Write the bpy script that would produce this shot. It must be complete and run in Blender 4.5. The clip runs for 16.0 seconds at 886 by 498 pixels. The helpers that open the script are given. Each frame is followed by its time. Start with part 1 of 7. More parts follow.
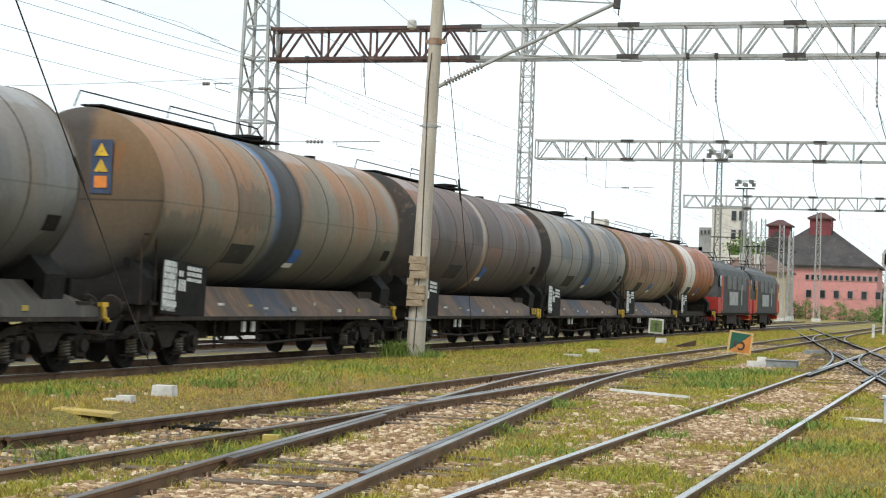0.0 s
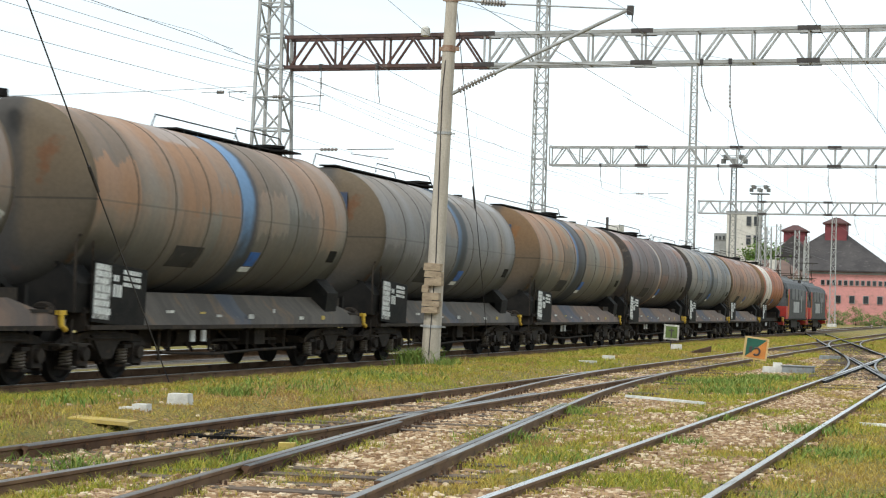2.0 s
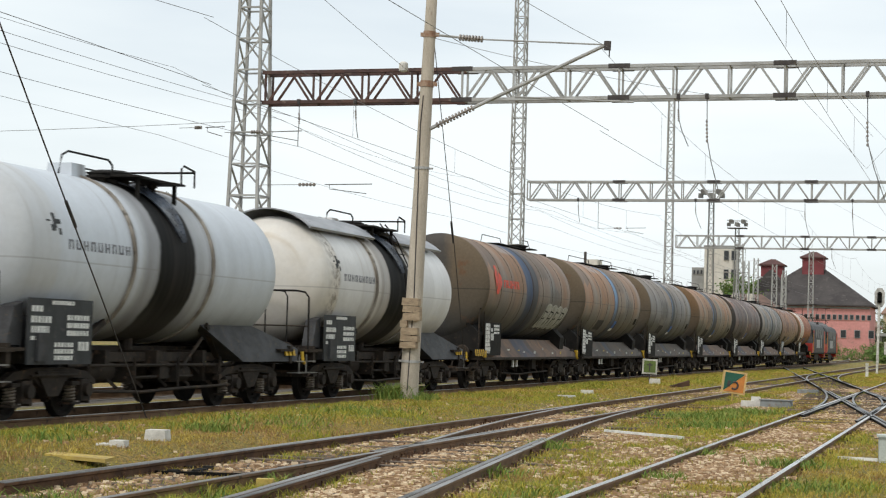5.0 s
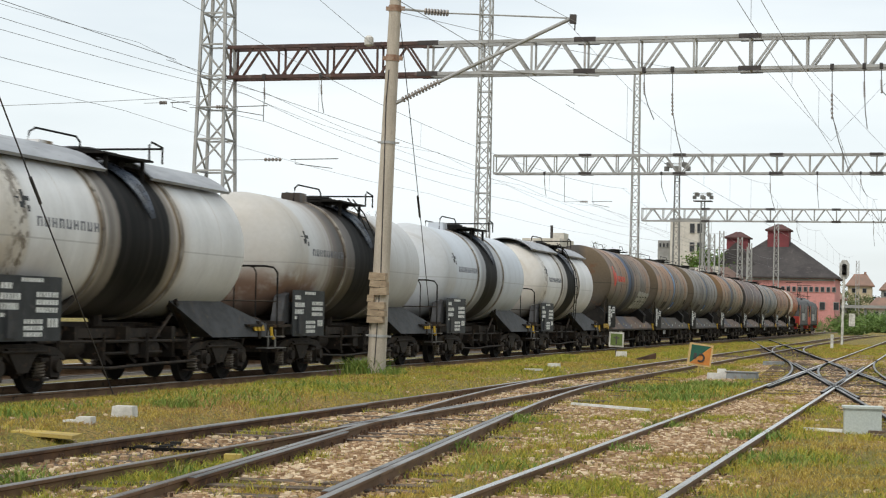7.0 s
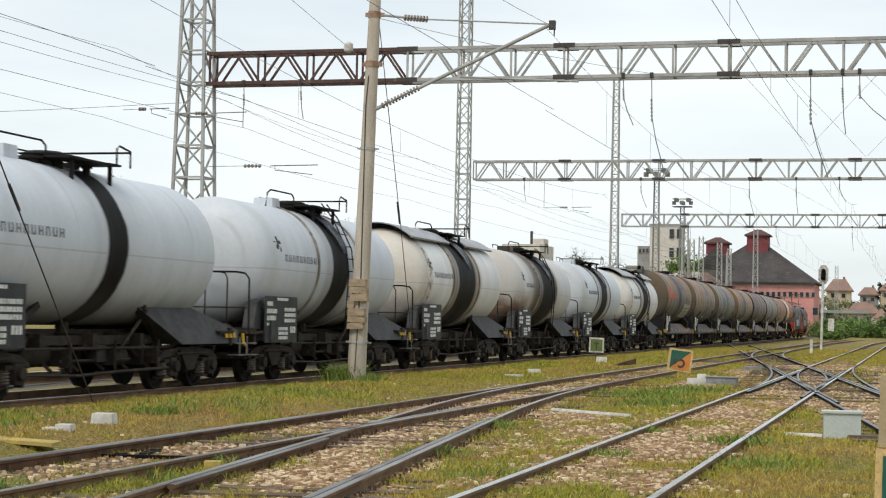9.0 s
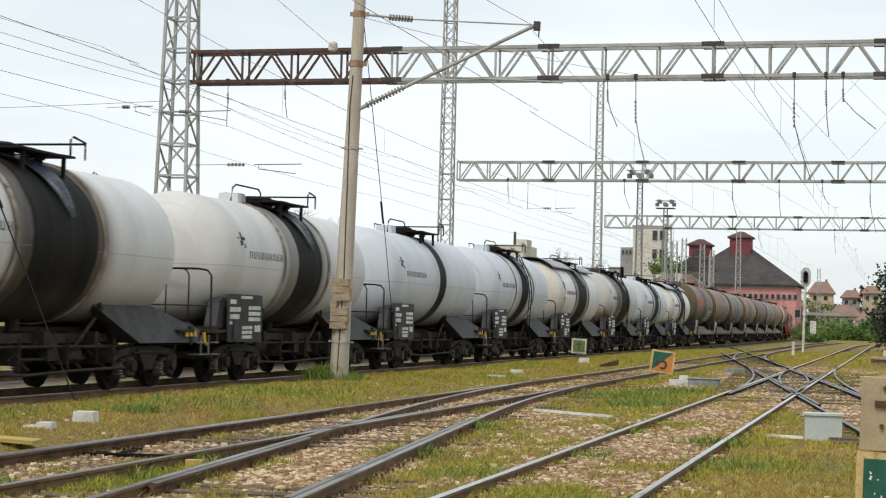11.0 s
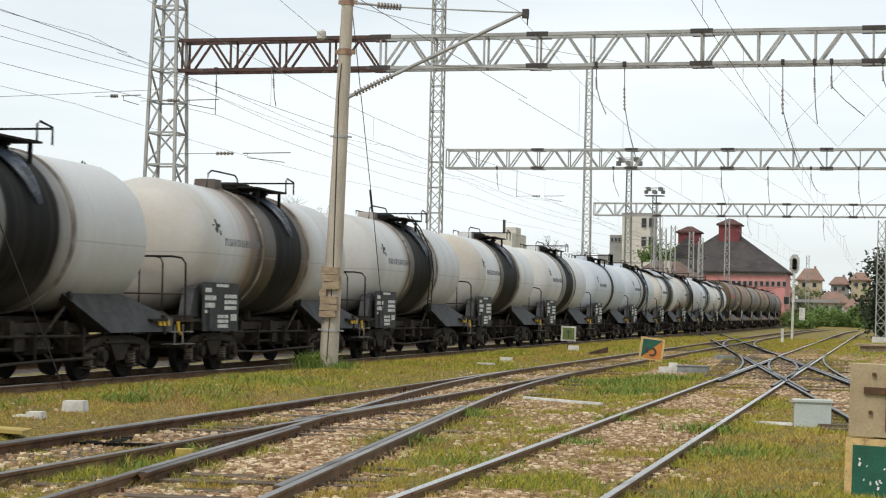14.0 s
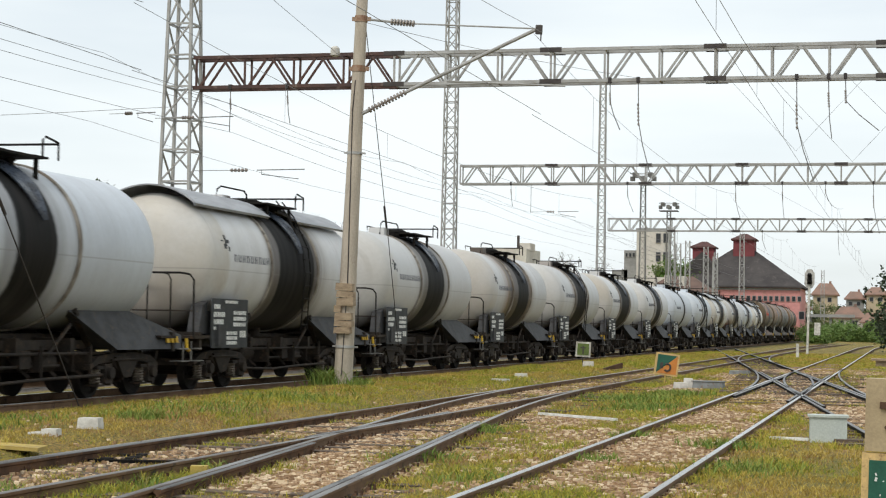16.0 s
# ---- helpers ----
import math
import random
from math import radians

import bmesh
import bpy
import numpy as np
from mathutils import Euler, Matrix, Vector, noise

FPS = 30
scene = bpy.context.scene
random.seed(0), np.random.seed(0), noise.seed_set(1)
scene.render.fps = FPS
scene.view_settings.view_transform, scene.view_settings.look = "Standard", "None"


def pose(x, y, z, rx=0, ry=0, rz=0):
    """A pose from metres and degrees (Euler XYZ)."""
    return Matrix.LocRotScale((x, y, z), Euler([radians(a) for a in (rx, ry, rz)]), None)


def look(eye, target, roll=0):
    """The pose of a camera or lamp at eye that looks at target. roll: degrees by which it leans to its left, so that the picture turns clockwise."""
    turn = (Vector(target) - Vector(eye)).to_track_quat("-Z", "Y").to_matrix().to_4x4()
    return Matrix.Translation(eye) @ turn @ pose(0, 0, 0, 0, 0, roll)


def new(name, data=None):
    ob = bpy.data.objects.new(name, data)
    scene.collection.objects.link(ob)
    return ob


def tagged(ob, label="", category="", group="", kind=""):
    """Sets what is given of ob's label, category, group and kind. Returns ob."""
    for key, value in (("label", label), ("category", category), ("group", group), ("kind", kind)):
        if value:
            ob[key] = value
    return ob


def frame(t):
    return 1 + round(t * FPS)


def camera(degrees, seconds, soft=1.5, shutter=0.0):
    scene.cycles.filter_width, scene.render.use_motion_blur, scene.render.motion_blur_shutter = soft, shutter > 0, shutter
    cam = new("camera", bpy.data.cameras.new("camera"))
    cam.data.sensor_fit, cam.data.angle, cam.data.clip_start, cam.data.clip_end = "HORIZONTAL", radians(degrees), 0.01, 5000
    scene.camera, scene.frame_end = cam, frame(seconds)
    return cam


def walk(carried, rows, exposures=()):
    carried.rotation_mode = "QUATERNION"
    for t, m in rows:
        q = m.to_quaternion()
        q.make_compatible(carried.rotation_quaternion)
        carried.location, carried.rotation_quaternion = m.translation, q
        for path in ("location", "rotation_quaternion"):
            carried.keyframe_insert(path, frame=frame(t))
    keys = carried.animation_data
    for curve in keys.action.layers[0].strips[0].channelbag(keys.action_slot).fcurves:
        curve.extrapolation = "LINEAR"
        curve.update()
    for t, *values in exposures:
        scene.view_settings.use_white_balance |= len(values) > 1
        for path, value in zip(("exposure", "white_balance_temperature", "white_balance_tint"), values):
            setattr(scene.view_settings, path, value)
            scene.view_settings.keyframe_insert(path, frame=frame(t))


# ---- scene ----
# ---- the camera: held by hand, turning on one spot ----
EYE = (0.0, 0.0, 1.6)
TURNS = [
    (0, 17.218, 1.549, 2.035), (0.5, 17.347, 1.601, 1.673), (1, 17.482, 1.621, 1.635), (1.5, 17.512, 1.599, 1.589),
    (2, 17.711, 1.767, 1.764), (2.5, 18.068, 1.951, 1.730), (3, 18.487, 2.198, 1.638), (3.5, 18.884, 2.485, 1.630),
    (4, 19.090, 2.827, 2.084), (4.5, 17.957, 3.017, 1.883), (7, 15.896, 2.119, 1.258), (7.5, 15.531, 2.113, 1.243),
    (8, 15.295, 2.227, 1.038), (8.5, 15.269, 2.303, 1.072), (11, 14.682, 2.348, 1.451), (11.5, 14.390, 2.285, 1.531),
    (12, 14.197, 2.226, 1.297), (12.5, 14.180, 2.207, 1.184), (13, 14.207, 2.117, 1.256), (13.5, 14.248, 2.019, 1.260),
    (14, 14.318, 1.963, 1.243), (14.5, 14.401, 2.029, 1.293), (15, 14.608, 2.179, 1.294), (15.5, 14.721, 2.288, 1.272),
    (16, 14.801, 2.484, 1.074)]
cam = camera(28.74, 16.0, soft=1.15, shutter=0.2)


def aim(yaw, pitch, roll):
    y, p = radians(yaw), radians(pitch)
    way = Vector((-math.sin(y) * math.cos(p), math.cos(y) * math.cos(p), math.sin(p)))
    return look(EYE, Vector(EYE) + way, roll)


walk(cam, [(t, aim(y, p, r)) for t, y, p, r in TURNS], [(0, 0.3, 6200, 7), (2, 0.3, 6200, 7), (3, 0.2, 6300, 8), (4.5, 0.0, 6500, 10), (16, 0.0, 6500, 10)])

# ---- light: a bright veiled sky and a soft sun behind it ----
SUN_UP, SUN_TURN = 52, 200     # degrees; clockwise from north (+Y)
world = bpy.data.worlds.new("sky")
scene.world = world
world.use_nodes = True
wn, wl = world.node_tree.nodes, world.node_tree.links
sky = wn.new("ShaderNodeTexSky")
sky.sky_type, sky.sun_disc = "NISHITA", False
sky.sun_elevation, sky.sun_rotation = radians(SUN_UP), radians(SUN_TURN)
sky.air_density, sky.dust_density = 1.0, 2.0
tint = wn.new("ShaderNodeMix")
tint.data_type, tint.blend_type = "RGBA", "MULTIPLY"
tint.inputs["Factor"].default_value = 1.0
tint.inputs["B"].default_value = (0.11, 0.11, 0.11, 1)
wl.new(sky.outputs[0], tint.inputs["A"])
co = wn.new("ShaderNodeTexCoord")
stretch = wn.new("ShaderNodeMapping")
stretch.inputs["Scale"].default_value = (1.2, 1.2, 6.0)
wl.new(co.outputs["Generated"], stretch.inputs["Vector"])
cloud = wn.new("ShaderNodeTexNoise")
cloud.inputs["Scale"].default_value, cloud.inputs["Detail"].default_value = 1.6, 5
wl.new(stretch.outputs[0], cloud.inputs["Vector"])
veil = wn.new("ShaderNodeMapRange")
veil.inputs["From Min"].default_value, veil.inputs["From Max"].default_value = 0.35, 0.62
veil.inputs["To Min"].default_value, veil.inputs["To Max"].default_value = 0.66, 1.0
wl.new(cloud.outputs["Fac"], veil.inputs["Value"])
mixed = wn.new("ShaderNodeMix")
mixed.data_type = "RGBA"
wl.new(veil.outputs[0], mixed.inputs["Factor"])
wl.new(tint.outputs["Result"], mixed.inputs["A"])
mixed.inputs["B"].default_value = (0.865, 0.925, 0.94, 1)
wl.new(mixed.outputs["Result"], wn["Background"].inputs["Color"])
wn["Background"].inputs["Strength"].default_value = 1.12
sun = new("sun", bpy.data.lights.new("sun", "SUN"))
sun.data.energy, sun.data.angle, sun.data.color = 1.8, radians(14), (1, 0.95, 0.87)
_u, _a = radians(SUN_UP), radians(SUN_TURN)
sun.matrix_world = look((0, 0, 60), Vector((0, 0, 60)) - Vector((math.sin(_a) * math.cos(_u), math.cos(_a) * math.cos(_u), math.sin(_u))))

RAIL = 0.17      # height of the rail heads over the ground
TX = -14.7       # centre line of the train's track


# ---- mesh tools ----
class Shape:
    """Collects vertices and faces of one mesh."""

    def __init__(self):
        self.v, self.f = [], []

    def add(self, vs, fs):
        n = len(self.v)
        self.v += [tuple(p) for p in vs]
        self.f += [tuple(n + i for i in q) for q in fs]
        return self

    def box(self, c, s, m=None, taper=1.0):
        """A box with centre c and size s, its top scaled by taper, turned by the matrix m about its centre."""
        vs = []
        for z in (-0.5, 0.5):
            k = taper if z > 0 else 1
            for x, y in ((-0.5, -0.5), (0.5, -0.5), (0.5, 0.5), (-0.5, 0.5)):
                p = Vector((x * s[0] * k, y * s[1] * k, z * s[2]))
                if m is not None:
                    p = m @ p
                vs.append(p + Vector(c))
        return self.add(vs, [(3, 2, 1, 0), (4, 5, 6, 7), (0, 1, 5, 4), (1, 2, 6, 5), (2, 3, 7, 6), (3, 0, 4, 7)])

    def bar(self, a, b, w, h=None):
        """A square bar from a to b."""
        return self.rod(a, b, (w if h is None else (w + h) / 2) * 0.7071, 4, turn=math.pi / 4)

    def rod(self, a, b, r, n=8, r2=None, turn=0.0, caps=True):
        a, b = Vector(a), Vector(b)
        d = (b - a).normalized()
        u = d.cross(Vector((0, 0, 1)) if abs(d.z) < 0.95 else Vector((0, 1, 0))).normalized()
        w = d.cross(u)
        r2 = r if r2 is None else r2
        vs = []
        for p, k in ((a, r), (b, r2)):
            for i in range(n):
                t = turn + 2 * math.pi * i / n
                vs.append(p + u * math.cos(t) * k + w * math.sin(t) * k)
        fs = [(i, (i + 1) % n, n + (i + 1) % n, n + i) for i in range(n)]
        if caps:
            fs += [tuple(range(n - 1, -1, -1)), tuple(range(n, 2 * n))]
        return self.add(vs, fs)

    def path(self, pts, r, n=6):
        """A bent tube along the points, its rings mitred."""
        pts = [Vector(p) for p in pts]
        vs, fs = [], []
        for k, p in enumerate(pts):
            d = (pts[min(k + 1, len(pts) - 1)] - pts[max(k - 1, 0)]).normalized()
            u = d.cross(Vector((0.13, 0.31, 1)) if abs(d.z) < 0.9 else Vector((0.2, 1, 0.1))).normalized()
            w = d.cross(u)
            for i in range(n):
                t = 2 * math.pi * i / n
                vs.append(p + u * math.cos(t) * r + w * math.sin(t) * r)
        for k in range(len(pts) - 1):
            for i in range(n):
                fs.append((k * n + i, k * n + (i + 1) % n, (k + 1) * n + (i + 1) % n, (k + 1) * n + i))
        fs += [tuple(range(n - 1, -1, -1)), tuple(range((len(pts) - 1) * n, len(pts) * n))]
        return self.add(vs, fs)

    def lathe(self, prof, n=48, c=(0, 0, 0), axis="y"):
        """A turned body: prof is (place on the axis, radius)."""
        vs, fs = [], []
        for s, r in prof:
            for i in range(n):
                t = 2 * math.pi * i / n
                p = {"y": (r * math.cos(t), s, r * math.sin(t)), "x": (s, r * math.cos(t), r * math.sin(t)), "z": (r * math.cos(t), r * math.sin(t), s)}[axis]
                vs.append(Vector(p) + Vector(c))
        for k in range(len(prof) - 1):
            for i in range(n):
                fs.append((k * n + i, k * n + (i + 1) % n, (k + 1) * n + (i + 1) % n, (k + 1) * n + i))
        fs += [tuple(range(n - 1, -1, -1)), tuple(range((len(prof) - 1) * n, len(prof) * n))]
        return self.add(vs, fs)

    def prism(self, pts, a, b, axis="y"):
        """A flat outline carried from a to b along an axis."""
        n = len(pts)
        vs = []
        for s in (a, b):
            for p, q in pts:
                vs.append({"y": (p, s, q), "x": (s, p, q), "z": (p, q, s)}[axis])
        return self.add(vs, [(i, (i + 1) % n, n + (i + 1) % n, n + i) for i in range(n)] + [tuple(range(n - 1, -1, -1)), tuple(range(n, 2 * n))])

    def patch(self, y0, y1, a0, a1, r, zc, thick=0.006, n=4):
        """A thin plate that lies on a lying cylinder, from angle a0 to a1 (degrees over the level)."""
        vs = []
        for y in (y0, y1):
            for k in (r - 0.01, r + thick):
                for i in range(n + 1):
                    t = radians(a0 + (a1 - a0) * i / n)
                    vs.append((k * math.cos(t), y, zc + k * math.sin(t)))
        m = n + 1
        fs = []
        for i in range(n):
            fs += [(m + i, 3 * m + i, 3 * m + i + 1, m + i + 1), (i, m + i, m + i + 1, i + 1), (2 * m + i, 2 * m + i + 1, 3 * m + i + 1, 3 * m + i)]
        fs += [(0, 2 * m, 3 * m, m), (n, m + n, 3 * m + n, 2 * m + n)]
        return self.add(vs, fs)


MESHES = {}


def part(name, shape, material, parent=None, label="", key=None, at=None, smooth=35):
    """Links a shape as one mesh object under a thing; alike pieces share their mesh by key."""
    data = MESHES.get(key) if key else None
    if data is None:
        data = bpy.data.meshes.new(name)
        data.from_pydata(shape.v, [], shape.f)
        data.materials.append(material)
        bm = bmesh.new()
        bm.from_mesh(data)
        bmesh.ops.recalc_face_normals(bm, faces=bm.faces)
        bm.to_mesh(data)
        bm.free()
        if smooth:
            data.shade_smooth()
            data.set_sharp_from_angle(angle=radians(smooth))
        if key:
            MESHES[key] = data
    ob = new(name, data)
    ob.parent = parent
    if at is not None:
        ob.matrix_basis = at
    return tagged(ob, label=label)


def thing(name, label, category, at=None, group="", kind=""):
    ob = new(name)
    ob.empty_display_size = 0.3
    if at is not None:
        ob.matrix_basis = at
    return tagged(ob, label=label, category=category, group=group, kind=kind)


# ---- materials ----
class Nodes:
    def __init__(self, name):
        self.m = bpy.data.materials.new(name)
        self.m.use_nodes = True
        self.n, self.l = self.m.node_tree.nodes, self.m.node_tree.links
        self.b = self.n["Principled BSDF"]
        self.co = self.n.new("ShaderNodeTexCoord").outputs["Object"]

    def put(self, socket, value):
        if hasattr(value, "is_output"):
            self.l.new(value, socket)
        elif isinstance(value, tuple) and len(value) == 3 and socket.type == "RGBA":
            socket.default_value = (*value, 1)
        else:
            socket.default_value = value

    def noise(self, scale, detail=4, rough=0.55, stretch=None, vec=None):
        v = self.co if vec is None else vec
        if stretch:
            m = self.n.new("ShaderNodeMapping")
            m.inputs["Scale"].default_value = stretch
            self.l.new(v, m.inputs["Vector"])
            v = m.outputs[0]
        t = self.n.new("ShaderNodeTexNoise")
        self.l.new(v, t.inputs["Vector"])
        t.inputs["Scale"].default_value, t.inputs["Detail"].default_value, t.inputs["Roughness"].default_value = scale, detail, rough
        return t.outputs["Fac"]

    def ramp(self, value, a, b, lo=0.0, hi=1.0):
        r = self.n.new("ShaderNodeMapRange")
        r.interpolation_type = "SMOOTHSTEP"
        self.put(r.inputs["Value"], value)
        r.inputs["From Min"].default_value, r.inputs["From Max"].default_value = a, b
        r.inputs["To Min"].default_value, r.inputs["To Max"].default_value = lo, hi
        return r.outputs[0]

    def mix(self, fac, a, b, blend="MIX"):
        x = self.n.new("ShaderNodeMix")
        x.data_type, x.blend_type = "RGBA", blend
        self.put(x.inputs["Factor"], fac)
        self.put(x.inputs["A"], a)
        self.put(x.inputs["B"], b)
        return x.outputs["Result"]

    def math(self, op, a, b=0.0):
        x = self.n.new("ShaderNodeMath")
        x.operation = op
        self.put(x.inputs[0], a)
        self.put(x.inputs[1], b)
        return x.outputs[0]

    def xyz(self):
        s = self.n.new("ShaderNodeSeparateXYZ")
        self.l.new(self.co, s.inputs[0])
        return s.outputs

    def done(self, colour, rough=0.6, metal=0.0, bump=None, depth=0.01, strength=0.5):
        self.put(self.b.inputs["Base Color"], colour)
        self.put(self.b.inputs["Roughness"], rough)
        self.put(self.b.inputs["Metallic"], metal)
        if bump is not None:
            u = self.n.new("ShaderNodeBump")
            u.inputs["Strength"].default_value, u.inputs["Distance"].default_value = strength, depth
            self.l.new(bump, u.inputs["Height"])
            self.l.new(u.outputs[0], self.b.inputs["Normal"])
        return self.m


def worn(name, a, b, c=None, scale=2.0, fine=30.0, rough=0.65, metal=0.0, spots=(0.55, 0.7), stretch=None, depth=0.004):
    """A weathered surface: two tones, spots of a third, fine grain."""
    q = Nodes(name)
    if metal == 0:
        q.b.inputs["Specular IOR Level"].default_value = 0.12 if max(a) < 0.1 else 0.3
    col = q.mix(q.ramp(q.noise(scale, 5, stretch=stretch), 0.35, 0.65), a, b)
    if c:
        col = q.mix(q.ramp(q.noise(scale * 2.7, 6, 0.65, stretch=stretch), *spots), col, c)
    grain = q.noise(fine, 3)
    col = q.mix(0.35, col, q.mix(q.ramp(grain, 0.3, 0.7), (0.75, 0.75, 0.75), (1.25, 1.25, 1.25)), "MULTIPLY")
    return q.done(col, q.ramp(grain, 0.2, 0.8, max(rough - 0.12, 0.05), min(rough + 0.12, 1)), metal, grain, depth)


def plain(name, colour, rough=0.6, metal=0.0):
    k = tuple(v * 0.8 for v in colour)
    return worn(name, colour, k, None, 3.0, 40.0, rough, metal)


RUST = worn("rusty_steel", (0.075, 0.045, 0.03), (0.13, 0.075, 0.045), (0.18, 0.09, 0.04), 3, 60, 0.8)
RAIL_SIDE = worn("rail_side", (0.13, 0.075, 0.04), (0.19, 0.115, 0.065), (0.05, 0.036, 0.026), 2, 50, 0.8)
RAIL_HEAD = worn("rail_head", (0.66, 0.66, 0.66), (0.46, 0.45, 0.43), (0.16, 0.12, 0.09), 1.2, 40, 0.34, 0.9, (0.62, 0.75), (1, 0.1, 1))
RAIL_DULL = worn("rail_head_dull", (0.36, 0.35, 0.34), (0.19, 0.165, 0.145), (0.10, 0.07, 0.05), 1.2, 40, 0.4, 0.85, (0.55, 0.7), (1, 0.1, 1))
RAIL_GREASY = worn("rail_head_greasy", (0.22, 0.215, 0.21), (0.10, 0.095, 0.09), (0.05, 0.045, 0.04), 1.2, 40, 0.4, 0.8, (0.55, 0.7), (1, 0.1, 1))
GALV = worn("galvanised_steel", (0.40, 0.40, 0.39), (0.29, 0.285, 0.27), (0.2, 0.15, 0.11), 1.3, 25, 0.6, 0.15, (0.62, 0.72))
GANTRY_RUST = worn("red_oxide_steel", (0.10, 0.055, 0.045), (0.065, 0.042, 0.04), (0.17, 0.13, 0.11), 1.5, 25, 0.75)
CAP = worn("dark_plates", (0.085, 0.075, 0.07), (0.055, 0.05, 0.05), None, 2, 25, 0.7)
CONCRETE = worn("pole_concrete", (0.50, 0.44, 0.36), (0.40, 0.35, 0.285), (0.22, 0.17, 0.13), 1.6, 30, 0.85, 0, (0.6, 0.75), (3, 3, 0.5))
BLACK = worn("grimy_black", (0.012, 0.0115, 0.011), (0.02, 0.018, 0.016), (0.045, 0.034, 0.026), 3, 40, 0.75, 0, (0.58, 0.75))
GRIME = worn("grimy_underframe", (0.026, 0.022, 0.019), (0.046, 0.036, 0.028), (0.09, 0.058, 0.038), 2.5, 35, 0.72)
WHEEL = worn("wheel_steel", (0.012, 0.011, 0.010), (0.022, 0.018, 0.015), None, 4, 40, 0.7)
WIRE = worn("wire", (0.22, 0.22, 0.22), (0.16, 0.16, 0.16), None, 2, 20, 0.6, 0.4)
WHITE = worn("white_marking", (0.78, 0.78, 0.75), (0.6, 0.6, 0.57), None, 8, 60, 0.6)
YELLOW = worn("yellow_marking", (0.72, 0.46, 0.04), (0.55, 0.34, 0.04), (0.2, 0.14, 0.06), 6, 60, 0.6)
BLUE = worn("blue_marking", (0.04, 0.14, 0.42), (0.05, 0.10, 0.27), None, 6, 60, 0.6)
RED = worn("red_paint", (0.55, 0.05, 0.035), (0.42, 0.045, 0.035), None, 4, 60, 0.55)
SLEEPER = worn("old_sleeper", (0.14, 0.10, 0.07), (0.07, 0.05, 0.036), (0.24, 0.19, 0.14), 3, 30, 0.9, 0, (0.55, 0.7), (0.4, 4, 4))
PALE_STONE = worn("pale_concrete", (0.62, 0.60, 0.55), (0.48, 0.46, 0.42), None, 5, 50, 0.9)
YELLOW_WORN = worn("worn_yellow_board", (0.50, 0.37, 0.09), (0.38, 0.28, 0.09), (0.25, 0.18, 0.1), 4, 50, 0.7)
SPRING = worn("spring_steel", (0.20, 0.165, 0.125), (0.11, 0.09, 0.07), None, 6, 50, 0.6, 0.2)


# ---- ground ----
def diverge(y):
    """How far the branch has left its parent track."""
    if y > 43:
        return 0.0
    return 0.00338 * (43 - y) ** 2 if y > 26 else 0.977 + 0.115 * (26 - y)


def ground_z(x, y):
    """Height of the ground: a grassy bank along the train's track, low ballast elsewhere."""
    k = max(0.0, min(1.0, (x + 13.4) / 0.7)) * max(0.0, min(1.0, (-9.1 - x) / 0.6))
    k = k * k * (3 - 2 * k)
    near = 1.0 if y < 90 else max(0.0, 1 - (y - 90) / 40)
    n = noise.noise(Vector((x * 0.5, y * 0.5, 0))) * 0.03 + noise.noise(Vector((x * 2.1, y * 2.1, 3))) * 0.012
    for c in (TX, -7.77, -2.82):
        if abs(x - c) < 1.3:
            n *= 0.3
    far = 0.0
    if y > 180 and x > -8:
        far = min(1.0, (y - 180) / 160) * 1.0
    lift = (0.055 + 0.035 * max(0.0, min(1.0, (x + 4.6) / 0.6))) * near * max(0.0, min(1.0, (x + 13.0) / 0.6))
    return 0.135 * k * near + n * near + far - 0.012 + lift


def bed(x, y):
    """How much ballast, not grass, covers the ground."""
    n = noise.noise(Vector((x * 0.8, y * 0.45, 5))) + 0.6 * noise.noise(Vector((x * 2.3, y * 1.6, 9)))
    k = 0.0
    for c, w, a in ((TX, 1.9, 1.3), (-19.4, 1.8, 1.2), (-7.77, 0.95, 0.62), (-7.77 + diverge(y), 0.9, 0.68 if y < 44 else 0.6), (-2.82, 0.8, 0.36 if y < 19 else 0.58), (0.15 - (y - 26.75) * 0.122, 1.3, 0.95 if 28 < y < 100 else 0)):
        k = max(k, a * max(0.0, min(1.0, (w - abs(x - c)) / 0.35 + 0.5)))
    if -6.6 < x < -3.6 and y < 30:
        k = max(k, 0.42)
    if x > -6 and 42 < y < 75:
        k = max(k, 0.75)
    if x < -9.3 and x > -12.9:
        k = 0.1
    if y > 110:
        k *= max(0.0, 1 - (y - 110) / 40)
    return max(0.0, min(1.0, (k - 0.5) * 1.3 + 0.5 + n * (1.25 if 0.15 < k < 1.1 else 0.6)))


def spaced(parts):
    out = []
    for a, b, n in parts:
        out += [a + (b - a) * i / n for i in range(n)]
    return out + [parts[-1][1]]


